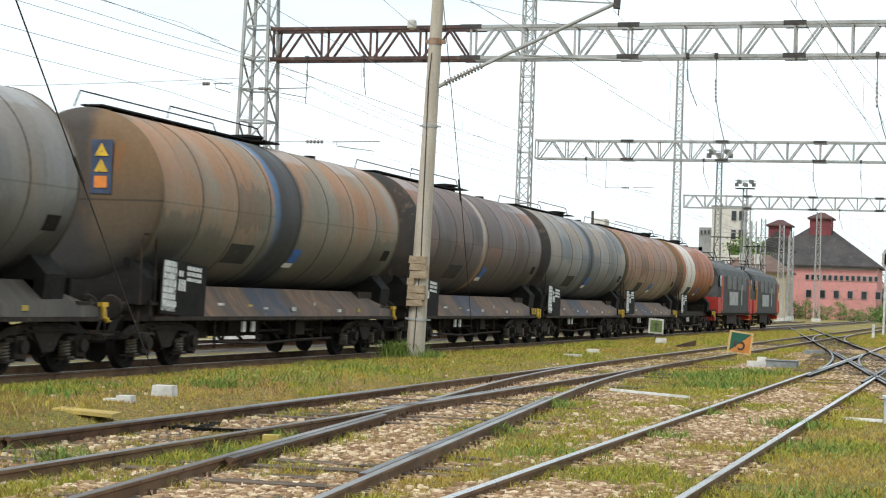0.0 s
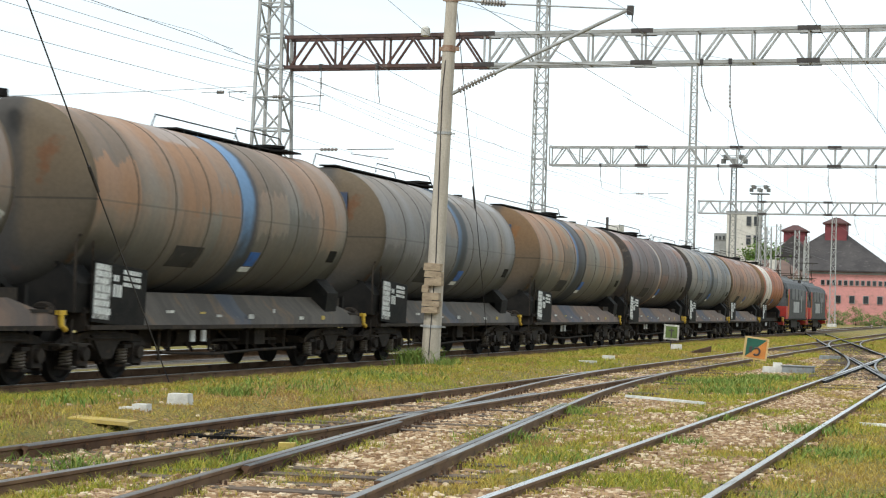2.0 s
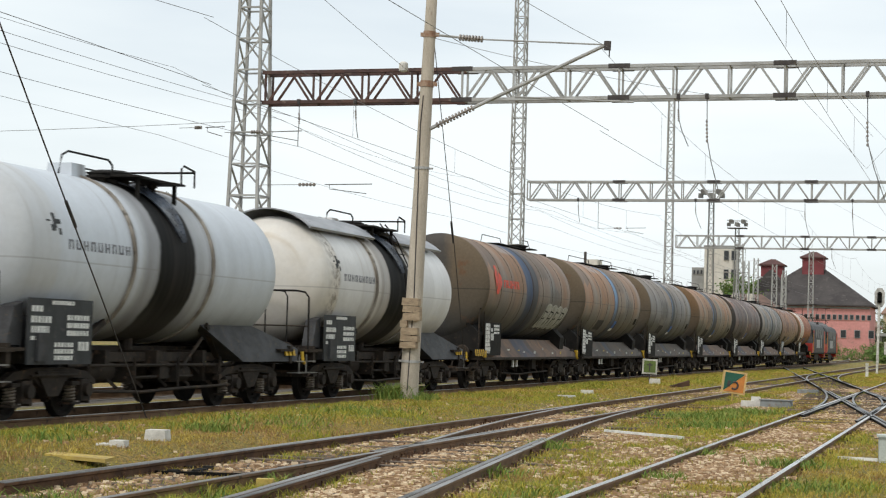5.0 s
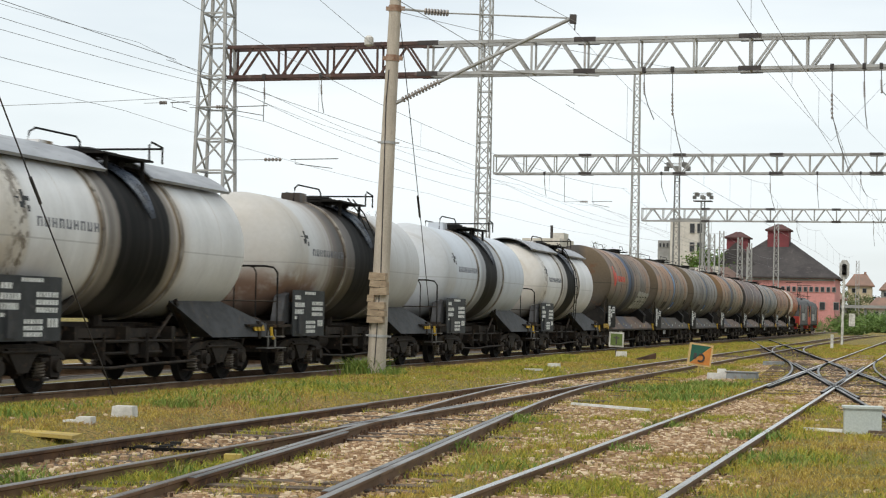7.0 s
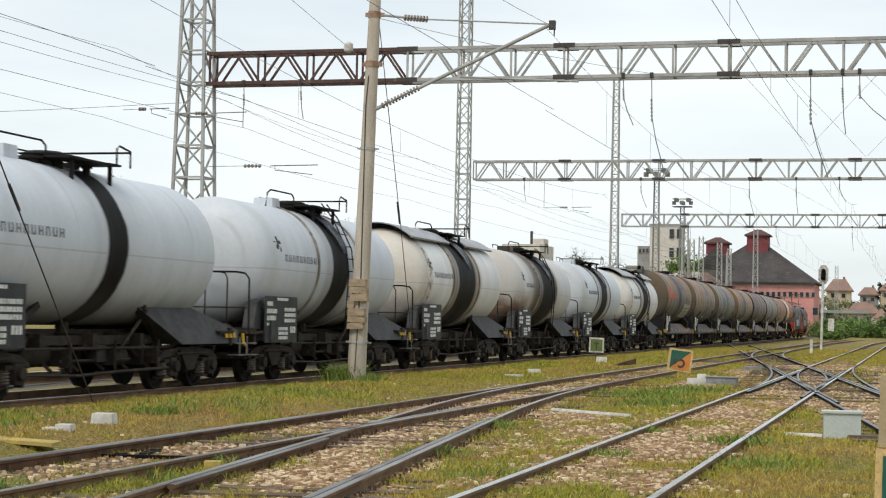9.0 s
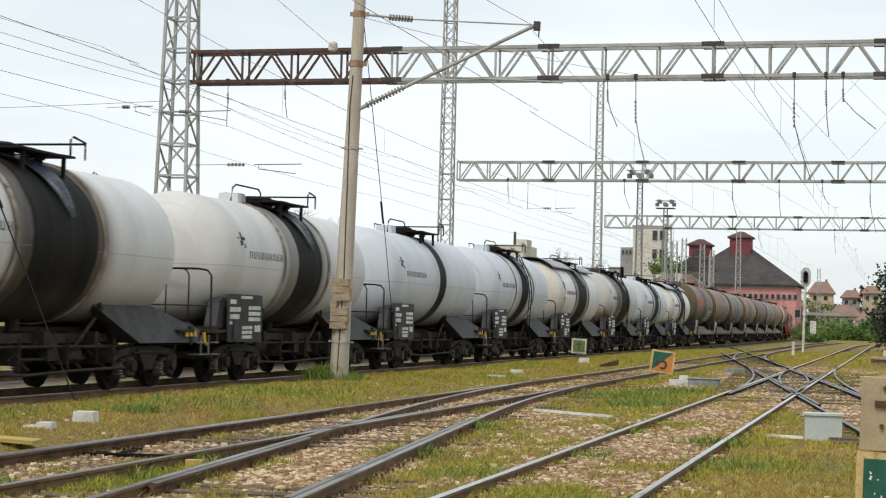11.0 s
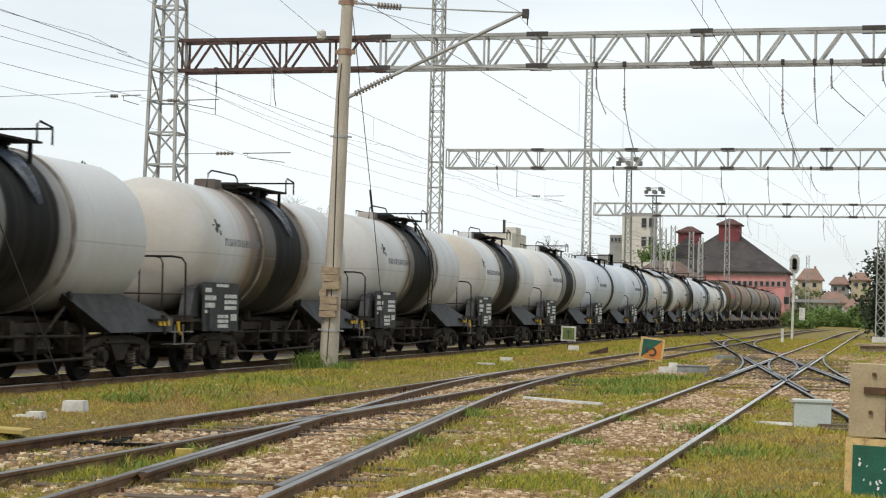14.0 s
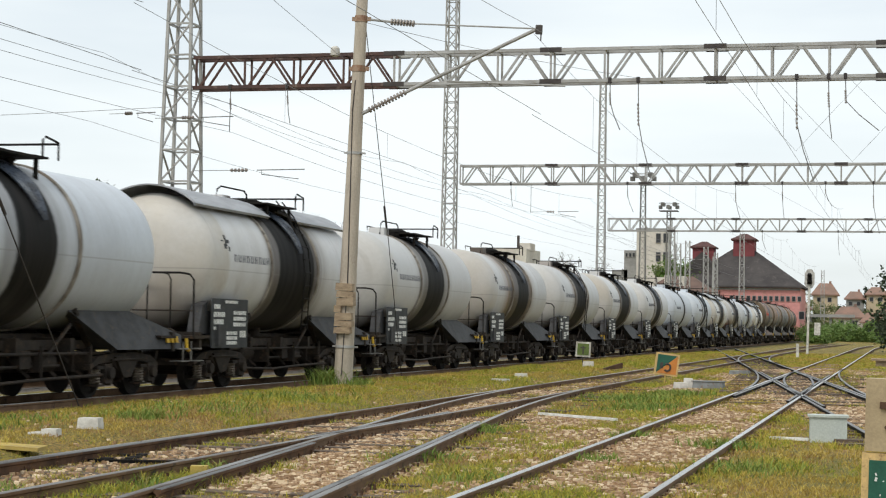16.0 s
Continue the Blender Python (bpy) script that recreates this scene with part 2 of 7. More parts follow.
def make_ground():
    xs = spaced([(-3000, -300, 6), (-300, -40, 10), (-40, -17, 12), (-17, 3, 100), (3, 30, 18), (30, 300, 10), (300, 3000, 6)])
    ys = spaced([(-600, 0, 8), (0, 9, 10), (9, 45, 150), (45, 130, 120), (130, 400, 30), (400, 4500, 14)])
    vs = [(x, y, ground_z(x, y)) for y in ys for x in xs]
    n = len(xs)
    fs = [(j * n + i, j * n + i + 1, (j + 1) * n + i + 1, (j + 1) * n + i) for j in range(len(ys) - 1) for i in range(n - 1)]
    q = Nodes("ground_grass_and_ballast")
    x, y, z = q.xyz()
    big, mid, fine = q.noise(0.28, 5), q.noise(1.7, 5), q.noise(20, 6, 0.75)
    pebble = q.n.new("ShaderNodeTexVoronoi")
    q.l.new(q.co, pebble.inputs["Vector"])
    pebble.inputs["Scale"].default_value = 24
    grass = q.mix(q.ramp(mid, 0.35, 0.65), (0.185, 0.155, 0.018), (0.26, 0.20, 0.032))
    grass = q.mix(q.ramp(big, 0.45, 0.62), grass, (0.33, 0.205, 0.052))
    grass = q.mix(q.ramp(fine, 0.42, 0.62), grass, (0.055, 0.055, 0.010))
    grass = q.mix(q.ramp(q.noise(38, 5, 0.75), 0.56, 0.66, 0, 0.8), grass, (0.44, 0.37, 0.09))
    soil = q.mix(q.ramp(fine, 0.3, 0.7), (0.17, 0.105, 0.052), (0.10, 0.06, 0.03))
    stone = q.mix(pebble.outputs["Color"], (0.42, 0.28, 0.155), (0.25, 0.15, 0.075))
    stone = q.mix(q.ramp(pebble.outputs["Distance"], 0.25, 0.6), stone, (0.12, 0.085, 0.06))
    loose = q.mix(q.ramp(mid, 0.50, 0.66), stone, soil)
    # newer grey stone on the main lines, darkened to carry the train's shade
    loose = q.mix(q.ramp(x, -16.2, -15.4, 0.85, 0), loose, q.mix(pebble.outputs["Color"], (0.10, 0.095, 0.088), (0.04, 0.038, 0.035)))
    # bare brown soil in the throat of the turnout
    throat = q.math("MULTIPLY", q.ramp(q.math("ADD", x, q.math("MULTIPLY", q.math("SUBTRACT", mid, 0.5), 1.4)), -6.3, -7.0), q.ramp(y, 23.0, 18.0))
    loose = q.mix(q.math("MULTIPLY", throat, 0.85), loose, q.mix(q.ramp(fine, 0.35, 0.65), (0.11, 0.066, 0.034), (0.05, 0.033, 0.02)))
    at = q.n.new("ShaderNodeAttribute")
    at.attribute_name = "ballast"
    mask = q.ramp(q.math("ADD", at.outputs["Fac"], q.math("MULTIPLY", q.math("SUBTRACT", fine, 0.5), 0.5)), 0.35, 0.65)
    col = q.mix(mask, grass, loose)
    # the train's shade on its track bed, put into the ground colour
    oil_shade = q.ramp(q.math("ABSOLUTE", q.math("SUBTRACT", x, TX)), 1.0, 1.75, 0.85, 0)
    col = q.mix(q.math("MULTIPLY", oil_shade, q.ramp(mid, 0.3, 0.6, 0.7, 1)), col, (0.035, 0.029, 0.024))
    # grease spread round the moving parts of the crossing and the turnout
    for cx, cy, rx, ry in ((-2.7, 51, 1.9, 11), (-6.6, 88, 1.6, 12), (-7.4, 20.5, 1.0, 3.0)):
        dx, dy = q.math("DIVIDE", q.math("SUBTRACT", x, cx), rx), q.math("DIVIDE", q.math("SUBTRACT", y, cy), ry)
        d = q.math("ADD", q.math("MULTIPLY", dx, dx), q.math("MULTIPLY", dy, dy))
        d = q.math("ADD", d, q.math("MULTIPLY", q.math("SUBTRACT", mid, 0.5), 2.2))
        col = q.mix(q.ramp(d, 0.3, 1.2, 0.9, 0), col, (0.045, 0.036, 0.03))
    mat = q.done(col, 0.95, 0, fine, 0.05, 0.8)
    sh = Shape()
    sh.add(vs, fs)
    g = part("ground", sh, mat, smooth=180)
    lay = g.data.attributes.new("ballast", "FLOAT", "POINT")
    lay.data.foreach_set("value", [bed(p[0], p[1]) for p in vs])
    tagged(g, "trackside ground of yellow-green spring grass and pale ballast", "ground", kind="structure")


make_ground()

# ---- tracks ----
RAIL_OUT = [(-0.062, 0.0), (0.062, 0.0), (0.062, 0.012), (0.012, 0.03), (0.012, 0.105), (0.034, 0.118), (0.034, 0.144), (-0.034, 0.144), (-0.034, 0.118), (-0.012, 0.105), (-0.012, 0.03), (-0.062, 0.012)]


def rail_shapes(line):
    """The body and the worn running surface of a rail along a list of (x, y)."""
    body, head = Shape(), Shape()
    n = len(RAIL_OUT)
    vs, hv = [], []
    for k, (x, y) in enumerate(line):
        a, b = line[max(k - 1, 0)], line[min(k + 1, len(line) - 1)]
        d = Vector((b[0] - a[0], b[1] - a[1])).normalized()
        nx, ny = d.y, -d.x
        for p, q in RAIL_OUT:
            vs.append((x + nx * p, y + ny * p, RAIL - 0.15 + q))
        for p, q in ((-0.032, 0.144), (-0.027, 0.151), (0.027, 0.151), (0.032, 0.144)):
            hv.append((x + nx * p, y + ny * p, RAIL - 0.15 + q))
    m = len(line)
    body.add(vs, [(k * n + i, k * n + (i + 1) % n, (k + 1) * n + (i + 1) % n, (k + 1) * n + i) for k in range(m - 1) for i in range(n)] + [tuple(range(n)), tuple(range((m - 1) * n, m * n))])
    head.add(hv, [(k * 4 + i, k * 4 + i + 1, (k + 1) * 4 + i + 1, (k + 1) * 4 + i) for k in range(m - 1) for i in range(3)] + [(0, 1, 2, 3), ((m - 1) * 4, (m - 1) * 4 + 1, (m - 1) * 4 + 2, (m - 1) * 4 + 3)])
    return body, head


def track(name, label, rails, sleepers, bright=(True, True), mat=None, chairs=(), joints=(), sunk=0.0):
    """A track with its rails, and sleepers at (x, y, turn, length)."""
    t = thing(name, label, "railway track", kind="structure")
    for line, shine in zip(rails, bright):
        body, head = rail_shapes(line)
        r = part("rail", body, mat or RAIL_SIDE, t, "greasy dark steel rail" if mat else "rusty steel rail", smooth=25)
        part("running_surface", head, RAIL_GREASY if mat else RAIL_HEAD if shine else RAIL_DULL, r, "worn bright top of the rail", smooth=25)
    for x, y, a, ln in sleepers:
        sh = Shape().box((0, 0, 0), (ln, 0.24, 0.10), taper=0.97)
        part("sleeper", sh, SLEEPER, t, key=("sleeper", round(ln, 1)), at=pose(x, y, ground_z(x, y) - 0.035 - sunk + random.uniform(-0.022, 0.018), 0, 0, a + random.uniform(-1.5, 1.5)), smooth=0)
    for x, y, a in chairs:
        sh = Shape().box((0, 0, 0.012), (0.36, 0.15, 0.024)).box((0.088, 0, 0.04), (0.05, 0.12, 0.06), taper=0.7).box((-0.088, 0, 0.04), (0.05, 0.12, 0.06), taper=0.7)
        for k in (-0.14, -0.09, 0.09, 0.14):
            sh.rod((k, 0.03, 0.03), (k, 0.03, 0.095), 0.014, 6)
        part("rail_chair", sh, RUST, t, "rusty rail chair with bolts", key="chair", at=pose(x, y, RAIL - 0.158, 0, 0, a), smooth=0)
    for x, y, a in joints:
        sh = Shape()
        for k in (-1, 1):
            sh.box((k * 0.036, 0, 0.075), (0.03, 0.62, 0.075))
            for m in (-0.22, -0.08, 0.08, 0.22):
                sh.rod((k * 0.03, m, 0.075), (k * 0.075, m, 0.075), 0.016, 6)
        sh.box((0, 0, 0.149), (0.066, 0.012, 0.006))
        part("fishplate", sh, RUST, t, "rusty bolted fishplates", key="fishplate", at=pose(x, y, RAIL - 0.15, 0, 0, a), smooth=0)
    return t


def steps(a, b, d):
    n = int((b - a) / d)
    return [a + (b - a) * i / n for i in range(n + 1)]


def far_bend(x, y):
    """Far away the main track bends to the left and the sidings to the right."""
    if x < -12:
        return x - max(0.0, y - 215) ** 2 * 0.0007
    return x + max(0.0, y - 150) ** 2 * 0.0006


def straight(x, y0=-20, y1=150):
    return [(far_bend(x, y), y) for y in steps(y0, min(y1, 150), 3.0) + (steps(153, y1, 4.0) if y1 > 150 else [])]


GAUGE = 0.75
track("track_1", "ballasted main track under the train, dark rails", [straight(TX - GAUGE, -40, 420), straight(TX + GAUGE, -40, 420)],
      [(TX, y, 0, 2.6) for y in steps(10, 90, 0.62)], (True, True))
track("track_2", "siding with rusty rails and old wooden sleepers", [straight(-7.77 - GAUGE, -20, 260), straight(-7.77 + GAUGE, -20, 260)],
      [(-7.77, y, 0, 2.6) for y in steps(10, 26, 0.62)] + [(-7.4, y, 0, 3.4) for y in steps(26.6, 44, 0.62)] + [(-7.77, y, 0, 2.6) for y in steps(44.6, 90, 0.62)], (False, False),
      chairs=[(-7.77 + s * GAUGE, y, 0) for y in steps(10, 44, 0.62) for s in (-1, 1)], joints=[(-7.77 - GAUGE, 18.6, 0), (-7.77 + GAUGE, 21.4, 0), (-7.77 - GAUGE, 31.0, 0)])
track("track_3", "branch track joining the siding through a turnout", [[(-7.77 - GAUGE + diverge(y), y) for y in steps(-12, 43, 1.5)], [(-7.77 + GAUGE + diverge(y), y) for y in steps(-12, 43, 1.5)]],
      [(-7.77 + diverge(y), y, 6.5, 2.6) for y in steps(9, 26, 0.62)], (False, False),
      chairs=[(-7.77 + s * GAUGE + diverge(y), y, 6.5) for y in steps(9, 30, 0.62) for s in (-1, 1)], joints=[(-7.77 + GAUGE + diverge(23.0), 23.0, 6.5), (-7.77 - GAUGE + diverge(17.0), 17.0, 6.5)])
track("track_4", "siding with bright worn rails through grass", [straight(-2.82 - GAUGE, -20, 190), straight(-2.82 + GAUGE, -20, 190)],
      [(-2.82, y, 0, 2.6) for y in steps(10, 95, 0.62)], sunk=0.035,
      chairs=[(-2.82 + s * GAUGE, y, 0) for y in steps(10, 42, 0.62) for s in (-1, 1)], joints=[(-2.82 - GAUGE, 26.2, 0), (-2.82 + GAUGE, 31.5, 0)])


def slant(off):
    return [(0.15 + off - (y - 26.75) * 0.122, y) for y in steps(-10, 132, 4.0)]


track("track_5", "diagonal track crossing the sidings", [slant(-GAUGE), slant(GAUGE)], [(0.15 - (y - 26.75) * 0.122, y, 7, 2.6) for y in steps(24, 100, 0.62)], (False, False), mat=BLACK)


track("track_6", "track behind the train, seen between the wheels", [straight(-19.4 - GAUGE, -20, 200), straight(-19.4 + GAUGE, -20, 200)], [])


def slip(a, ya, b, yb):
    """A curved rail between two lines (x at 0, slope), leaving one at ya and joining the other at yb."""
    p, r = Vector((a[0] + a[1] * ya, ya)), Vector((b[0] + b[1] * yb, yb))
    yc = (b[0] - a[0]) / (a[1] - b[1])
    c = Vector((a[0] + a[1] * yc, yc))
    return [tuple(p * (1 - u) ** 2 + c * 2 * u * (1 - u) + r * u * u) for u in [i / 16 for i in range(17)]]


_d, _e = (0.15 - GAUGE + 26.75 * 0.122, -0.122), (0.15 + GAUGE + 26.75 * 0.122, -0.122)
_c1, _c2, _a1, _a2 = (-2.82 - GAUGE, 0.0), (-2.82 + GAUGE, 0.0), (-7.77 - GAUGE, 0.0), (-7.77 + GAUGE, 0.0)
track("slip_1", "curved slip rails of the crossing", [slip(_c1, 40, _d, 66), slip(_c2, 40, _e, 62)], [], (False, False), mat=BLACK)
track("slip_2", "curved slip rails of the crossing", [slip(_d, 38, _c1, 62), slip(_e, 32, _c2, 68)], [], (False, False), mat=BLACK)
track("slip_3", "curved slip rails of the far crossing", [slip(_d, 74, _a1, 106), slip(_e, 76, _a2, 110)], [], (False, False))


def guard(line, off):
    """A length of check rail beside a running rail."""
    return [(x + off, y) for x, y in line]


track("check_rails_1", "greasy check rails of the crossing", [guard([(_c1[0], y) for y in steps(38, 56, 3)], 0.11), guard([(_c2[0], y) for y in steps(36, 58, 3)], -0.11)], [], (False, False), mat=BLACK)
track("check_rails_2", "greasy check rails of the crossing", [guard([(_d[0] + _d[1] * y, y) for y in steps(34, 60, 3)], 0.11), guard([(_e[0] + _e[1] * y, y) for y in steps(36, 62, 3)], -0.11)], [], (False, False), mat=BLACK)
track("check_rails_3", "greasy switch blades of the turnout", [guard([(-7.77 - GAUGE, y) for y in steps(14, 25.5, 1)], 0.085), guard([(-7.77 + GAUGE + diverge(y), y) for y in steps(13, 25, 1)], -0.085)], [], (False, False), mat=RUST)
track("check_rails_4", "rusty check rails of the turnout", [guard([(-7.77 + GAUGE, y) for y in steps(20.5, 27.5, 1)], -0.10), guard([(-7.77 - GAUGE + diverge(y), y) for y in steps(13.5, 19.5, 1)], 0.10)], [], (False, False), mat=RUST)
track("timbers_1", "long tarred timbers under the crossing", [], [(-2.4 - (y - 48) * 0.06, y, 3.5, 4.4) for y in steps(35, 63, 0.7)])


# ---- the train ----
def grimy_tank(name, top, side, low, streak, band, edge, rust, band_at=(-1.5, 0.35), rust_amount=0.62, edge_w=0.3):
    """Paint of an oil tank: rusty brown above, greyer below, dirt run down from the filling place."""
    q = Nodes(name)
    q.b.inputs["Specular IOR Level"].default_value = 0.28
    x, y, z = q.xyz()
    run = q.noise(0.8, 4, 0.5, stretch=(0.3, 1.6, 0.3))
    blot = q.noise(0.42, 5, 0.55, stretch=(1, 1, 0.8))
    fine = q.noise(11, 5, 0.65)
    speck = q.noise(4.0, 6, 0.7)
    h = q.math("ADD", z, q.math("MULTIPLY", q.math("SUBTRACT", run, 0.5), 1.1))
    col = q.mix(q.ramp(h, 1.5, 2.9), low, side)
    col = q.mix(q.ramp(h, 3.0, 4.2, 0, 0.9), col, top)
    col = q.mix(q.ramp(run, 0.52, 0.72, 0, 0.5), col, streak)
    high = q.ramp(h, 2.1, 3.5, 0.1, 1)
    col = q.mix(q.math("MULTIPLY", q.ramp(blot, rust_amount - 0.10, rust_amount + 0.04, 0, 0.7), high), col, rust)
    # the rings of plate weathered differently, and dirt clings to their joints
    u = q.math("DIVIDE", q.math("ADD", q.math("ADD", y, 6.2), q.math("MULTIPLY", q.math("SUBTRACT", speck, 0.5), 0.10)), 1.55)
    wn = q.n.new("ShaderNodeTexWhiteNoise")
    wn.noise_dimensions = "1D"
    q.put(wn.inputs["W"], q.math("ADD", q.math("FLOOR", u), len(name) * 3.7))
    tone = wn.outputs["Value"]
    col = q.mix(q.math("MULTIPLY", q.ramp(tone, 0.6, 0.95, 0, 0.3), high), col, rust)
    col = q.mix(q.ramp(tone, 0.0, 0.35, 0.3, 0), col, low)
    joint = q.ramp(q.math("FRACT", u), 0.0, 0.16, 1, 0)
    col = q.mix(q.math("MULTIPLY", joint, q.ramp(run, 0.35, 0.65, 0.05, 0.35)), col, low)
    # patches of paint that end at the joints, their lower edges run down
    drip = q.noise(1.0, 4, 0.6, stretch=(0.3, 6.0, 0.2))
    row = q.math("FLOOR", q.math("ADD", q.math("MULTIPLY", q.math("ADD", z, q.math("MULTIPLY", q.math("SUBTRACT", drip, 0.5), 0.9)), 1.25), q.math("MULTIPLY", tone, 7.0)))
    pn = q.n.new("ShaderNodeTexWhiteNoise")
    pn.noise_dimensions = "2D"
    cell = q.n.new("ShaderNodeCombineXYZ")
    q.put(cell.inputs[0], row)
    q.put(cell.inputs[1], q.math("ADD", q.math("FLOOR", u), len(name) * 1.3))
    q.l.new(cell.outputs[0], pn.inputs["Vector"])
    pv = pn.outputs["Value"]
    col = q.mix(q.math("MULTIPLY", q.ramp(pv, 0.72, 0.74, 0, 0.72), high), col, rust)
    col = q.mix(q.ramp(pv, 0.22, 0.24, 0.6, 0), col, tuple(v * 0.5 for v in side))
    crown = q.math("MULTIPLY", q.ramp(q.math("ADD", z, q.math("MULTIPLY", speck, 0.25)), 4.16, 4.22), q.ramp(pv, 0.66, 0.68, 0, 0.5))
    col = q.mix(crown, col, (0.36, 0.36, 0.36))
    # a long seam half way up, with dirt below it
    col = q.mix(q.ramp(q.math("ABSOLUTE", q.math("SUBTRACT", z, 2.86)), 0.010, 0.022, 0.4, 0), col, tuple(v * 0.35 for v in side))
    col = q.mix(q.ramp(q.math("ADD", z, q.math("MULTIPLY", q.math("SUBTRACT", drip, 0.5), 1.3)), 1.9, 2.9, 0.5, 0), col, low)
    col = q.mix(q.math("MULTIPLY", q.ramp(drip, 0.58, 0.68, 0, 0.45), q.ramp(z, 2.4, 3.4)), col, tuple(v * 0.4 for v in side))
    # squares painted over low down, and pale scuffs above
    tiles = q.n.new("ShaderNodeTexVoronoi")
    tiles.distance, tiles.inputs["Scale"].default_value = "CHEBYCHEV", 0.75
    q.l.new(q.co, tiles.inputs["Vector"])
    pick = q.n.new("ShaderNodeSeparateColor")
    q.l.new(tiles.outputs["Color"], pick.inputs[0])
    col = q.mix(q.math("MULTIPLY", q.ramp(pick.outputs[0], 0.86, 0.87, 0, 0.55), q.ramp(z, 2.2, 2.5, 1, 0)), col, (0.03, 0.029, 0.028))
    scuff = q.math("MULTIPLY", q.ramp(q.noise(1.3, 6, 0.7, stretch=(0.6, 1.6, 0.3)), 0.66, 0.71, 0, 0.55), q.ramp(z, 2.6, 3.2))
    col = q.mix(scuff, col, (0.27, 0.25, 0.22))
    wob = q.math("ADD", y, q.math("MULTIPLY", q.math("SUBTRACT", q.noise(1.6, 4, stretch=(1, 0.4, 0.6)), 0.5), 0.45))
    k = q.math("MULTIPLY", q.ramp(wob, band_at[0], band_at[0] + 0.3), q.ramp(wob, band_at[1] - 0.25, band_at[1], 1, 0))
    col = q.mix(q.math("MULTIPLY", k, 0.94), col, band)
    e = q.math("MULTIPLY", q.ramp(wob, band_at[0] - 0.05, band_at[0] + 0.12), q.ramp(wob, band_at[0] + edge_w - 0.1, band_at[0] + edge_w + 0.12, 1, 0))
    e = q.math("MULTIPLY", e, q.ramp(q.math("ADD", z, q.math("MULTIPLY", speck, 1.2)), 2.5, 3.9))
    col = q.mix(e, col, edge)
    col = q.mix(0.35, col, q.mix(q.ramp(fine, 0.3, 0.7), (0.75, 0.75, 0.75), (1.2, 1.2, 1.2)), "MULTIPLY")
    chips = q.ramp(speck, 0.72, 0.76)
    col = q.mix(q.math("MULTIPLY", chips, 0.3), col, (0.36, 0.33, 0.3))
    return q.done(col, q.ramp(run, 0.3, 0.7, 0.45, 0.65), 0, q.noise(1.5, 3), 0.03, 0.3)


def white_tank(name, base, dirt, tea, soot_shade=(-2.2, 1.2), amount=0.5, band=(-0.95, 0.6), cream=0.2, rust=0.0, hoops=0.6, specks=0.0):
    """Pale grey tank paint, a black band at the filling place, oil soot and tea-brown dirt beside it."""
    q = Nodes(name)
    q.b.inputs["Specular IOR Level"].default_value = 0.28
    x, y, z = q.xyz()
    shift = q.n.new("ShaderNodeVectorMath")
    shift.operation = "ADD"
    q.l.new(q.co, shift.inputs[0])
    shift.inputs[1].default_value = (0, len(name) * 1.7 + ord(name[-1]) * 2.3, 0)
    own = shift.outputs[0]
    run = q.noise(0.9, 4, 0.55, stretch=(0.3, 1.6, 0.25), vec=own)
    streak = q.noise(1.0, 4, 0.6, stretch=(0.25, 7.0, 0.16), vec=own)
    cloud = q.noise(0.55, 5, 0.6, vec=own)
    fine = q.noise(9, 5, 0.65, vec=own)
    col = q.mix(q.ramp(run, 0.35, 0.7, 0, 0.55), base, dirt)
    col = q.mix(q.ramp(cloud, 0.45, 0.7, 0, 0.35), col, dirt)
    # thin runs of dirt from the crown
    col = q.mix(q.math("MULTIPLY", q.ramp(streak, 0.58, 0.72, 0, 0.35), q.ramp(z, 2.3, 3.6, 0.2, 1)), col, tea)
    wob = q.math("ADD", y, q.math("MULTIPLY", q.math("SUBTRACT", q.noise(1.4, 4, stretch=(1, 0.4, 0.5), vec=own), 0.5), 0.30))
    # the rear ring, primed in a creamier tone
    end = q.ramp(wob, -4.2, -4.38)
    col = q.mix(q.math("MULTIPLY", end, q.ramp(cloud, 0.3, 0.65, cream * 0.45, cream)), col, tuple(0.55 * b + 0.45 * c for b, c in zip((0.62, 0.55, 0.42), tea)))
    if specks:
        near = q.math("MULTIPLY", end, q.ramp(wob, -5.1, -4.4))
        col = q.mix(q.math("MULTIPLY", near, q.ramp(q.noise(5.5, 5, 0.7, vec=own), 0.46, 0.58, 0, specks)), col, (0.10, 0.075, 0.05))
    if rust:
        low = q.math("MULTIPLY", q.ramp(wob, -3.1, -3.7), q.ramp(z, 2.6, 1.9))
        col = q.mix(q.math("MULTIPLY", low, q.ramp(cloud, 0.40, 0.52, 0, rust)), col, (0.17, 0.075, 0.035))
    # tea-brown halo, then soot, thickening towards the band
    halo = q.math("MULTIPLY", q.ramp(wob, soot_shade[0] - 0.5, soot_shade[0] + 0.5), q.ramp(wob, soot_shade[1] - 0.2, soot_shade[1] + 0.6, 1, 0))
    col = q.mix(q.math("MULTIPLY", halo, q.ramp(streak, 0.25, 0.65, amount * 0.35, min(1.0, amount * 0.95))), col, tea)
    grow = q.math("MULTIPLY", q.ramp(wob, soot_shade[0] + 0.05, 0.45 * soot_shade[0] + 0.55 * band[0]), q.ramp(wob, band[1] - 0.1, soot_shade[1] + 0.1, 1, 0))
    col = q.mix(q.math("MULTIPLY", grow, q.ramp(run, 0.3, 0.6, amount * 0.8, min(1.0, amount * 1.15))), col, (0.04, 0.031, 0.024))
    for c in (-1.83, 1.28):
        near = q.ramp(q.math("ABSOLUTE", q.math("SUBTRACT", y, c)), 0.04, 0.22, 1, 0)
        col = q.mix(q.math("MULTIPLY", near, q.ramp(streak, 0.3, 0.6, hoops * 0.25, hoops)), col, tuple(v * 0.5 for v in tea))
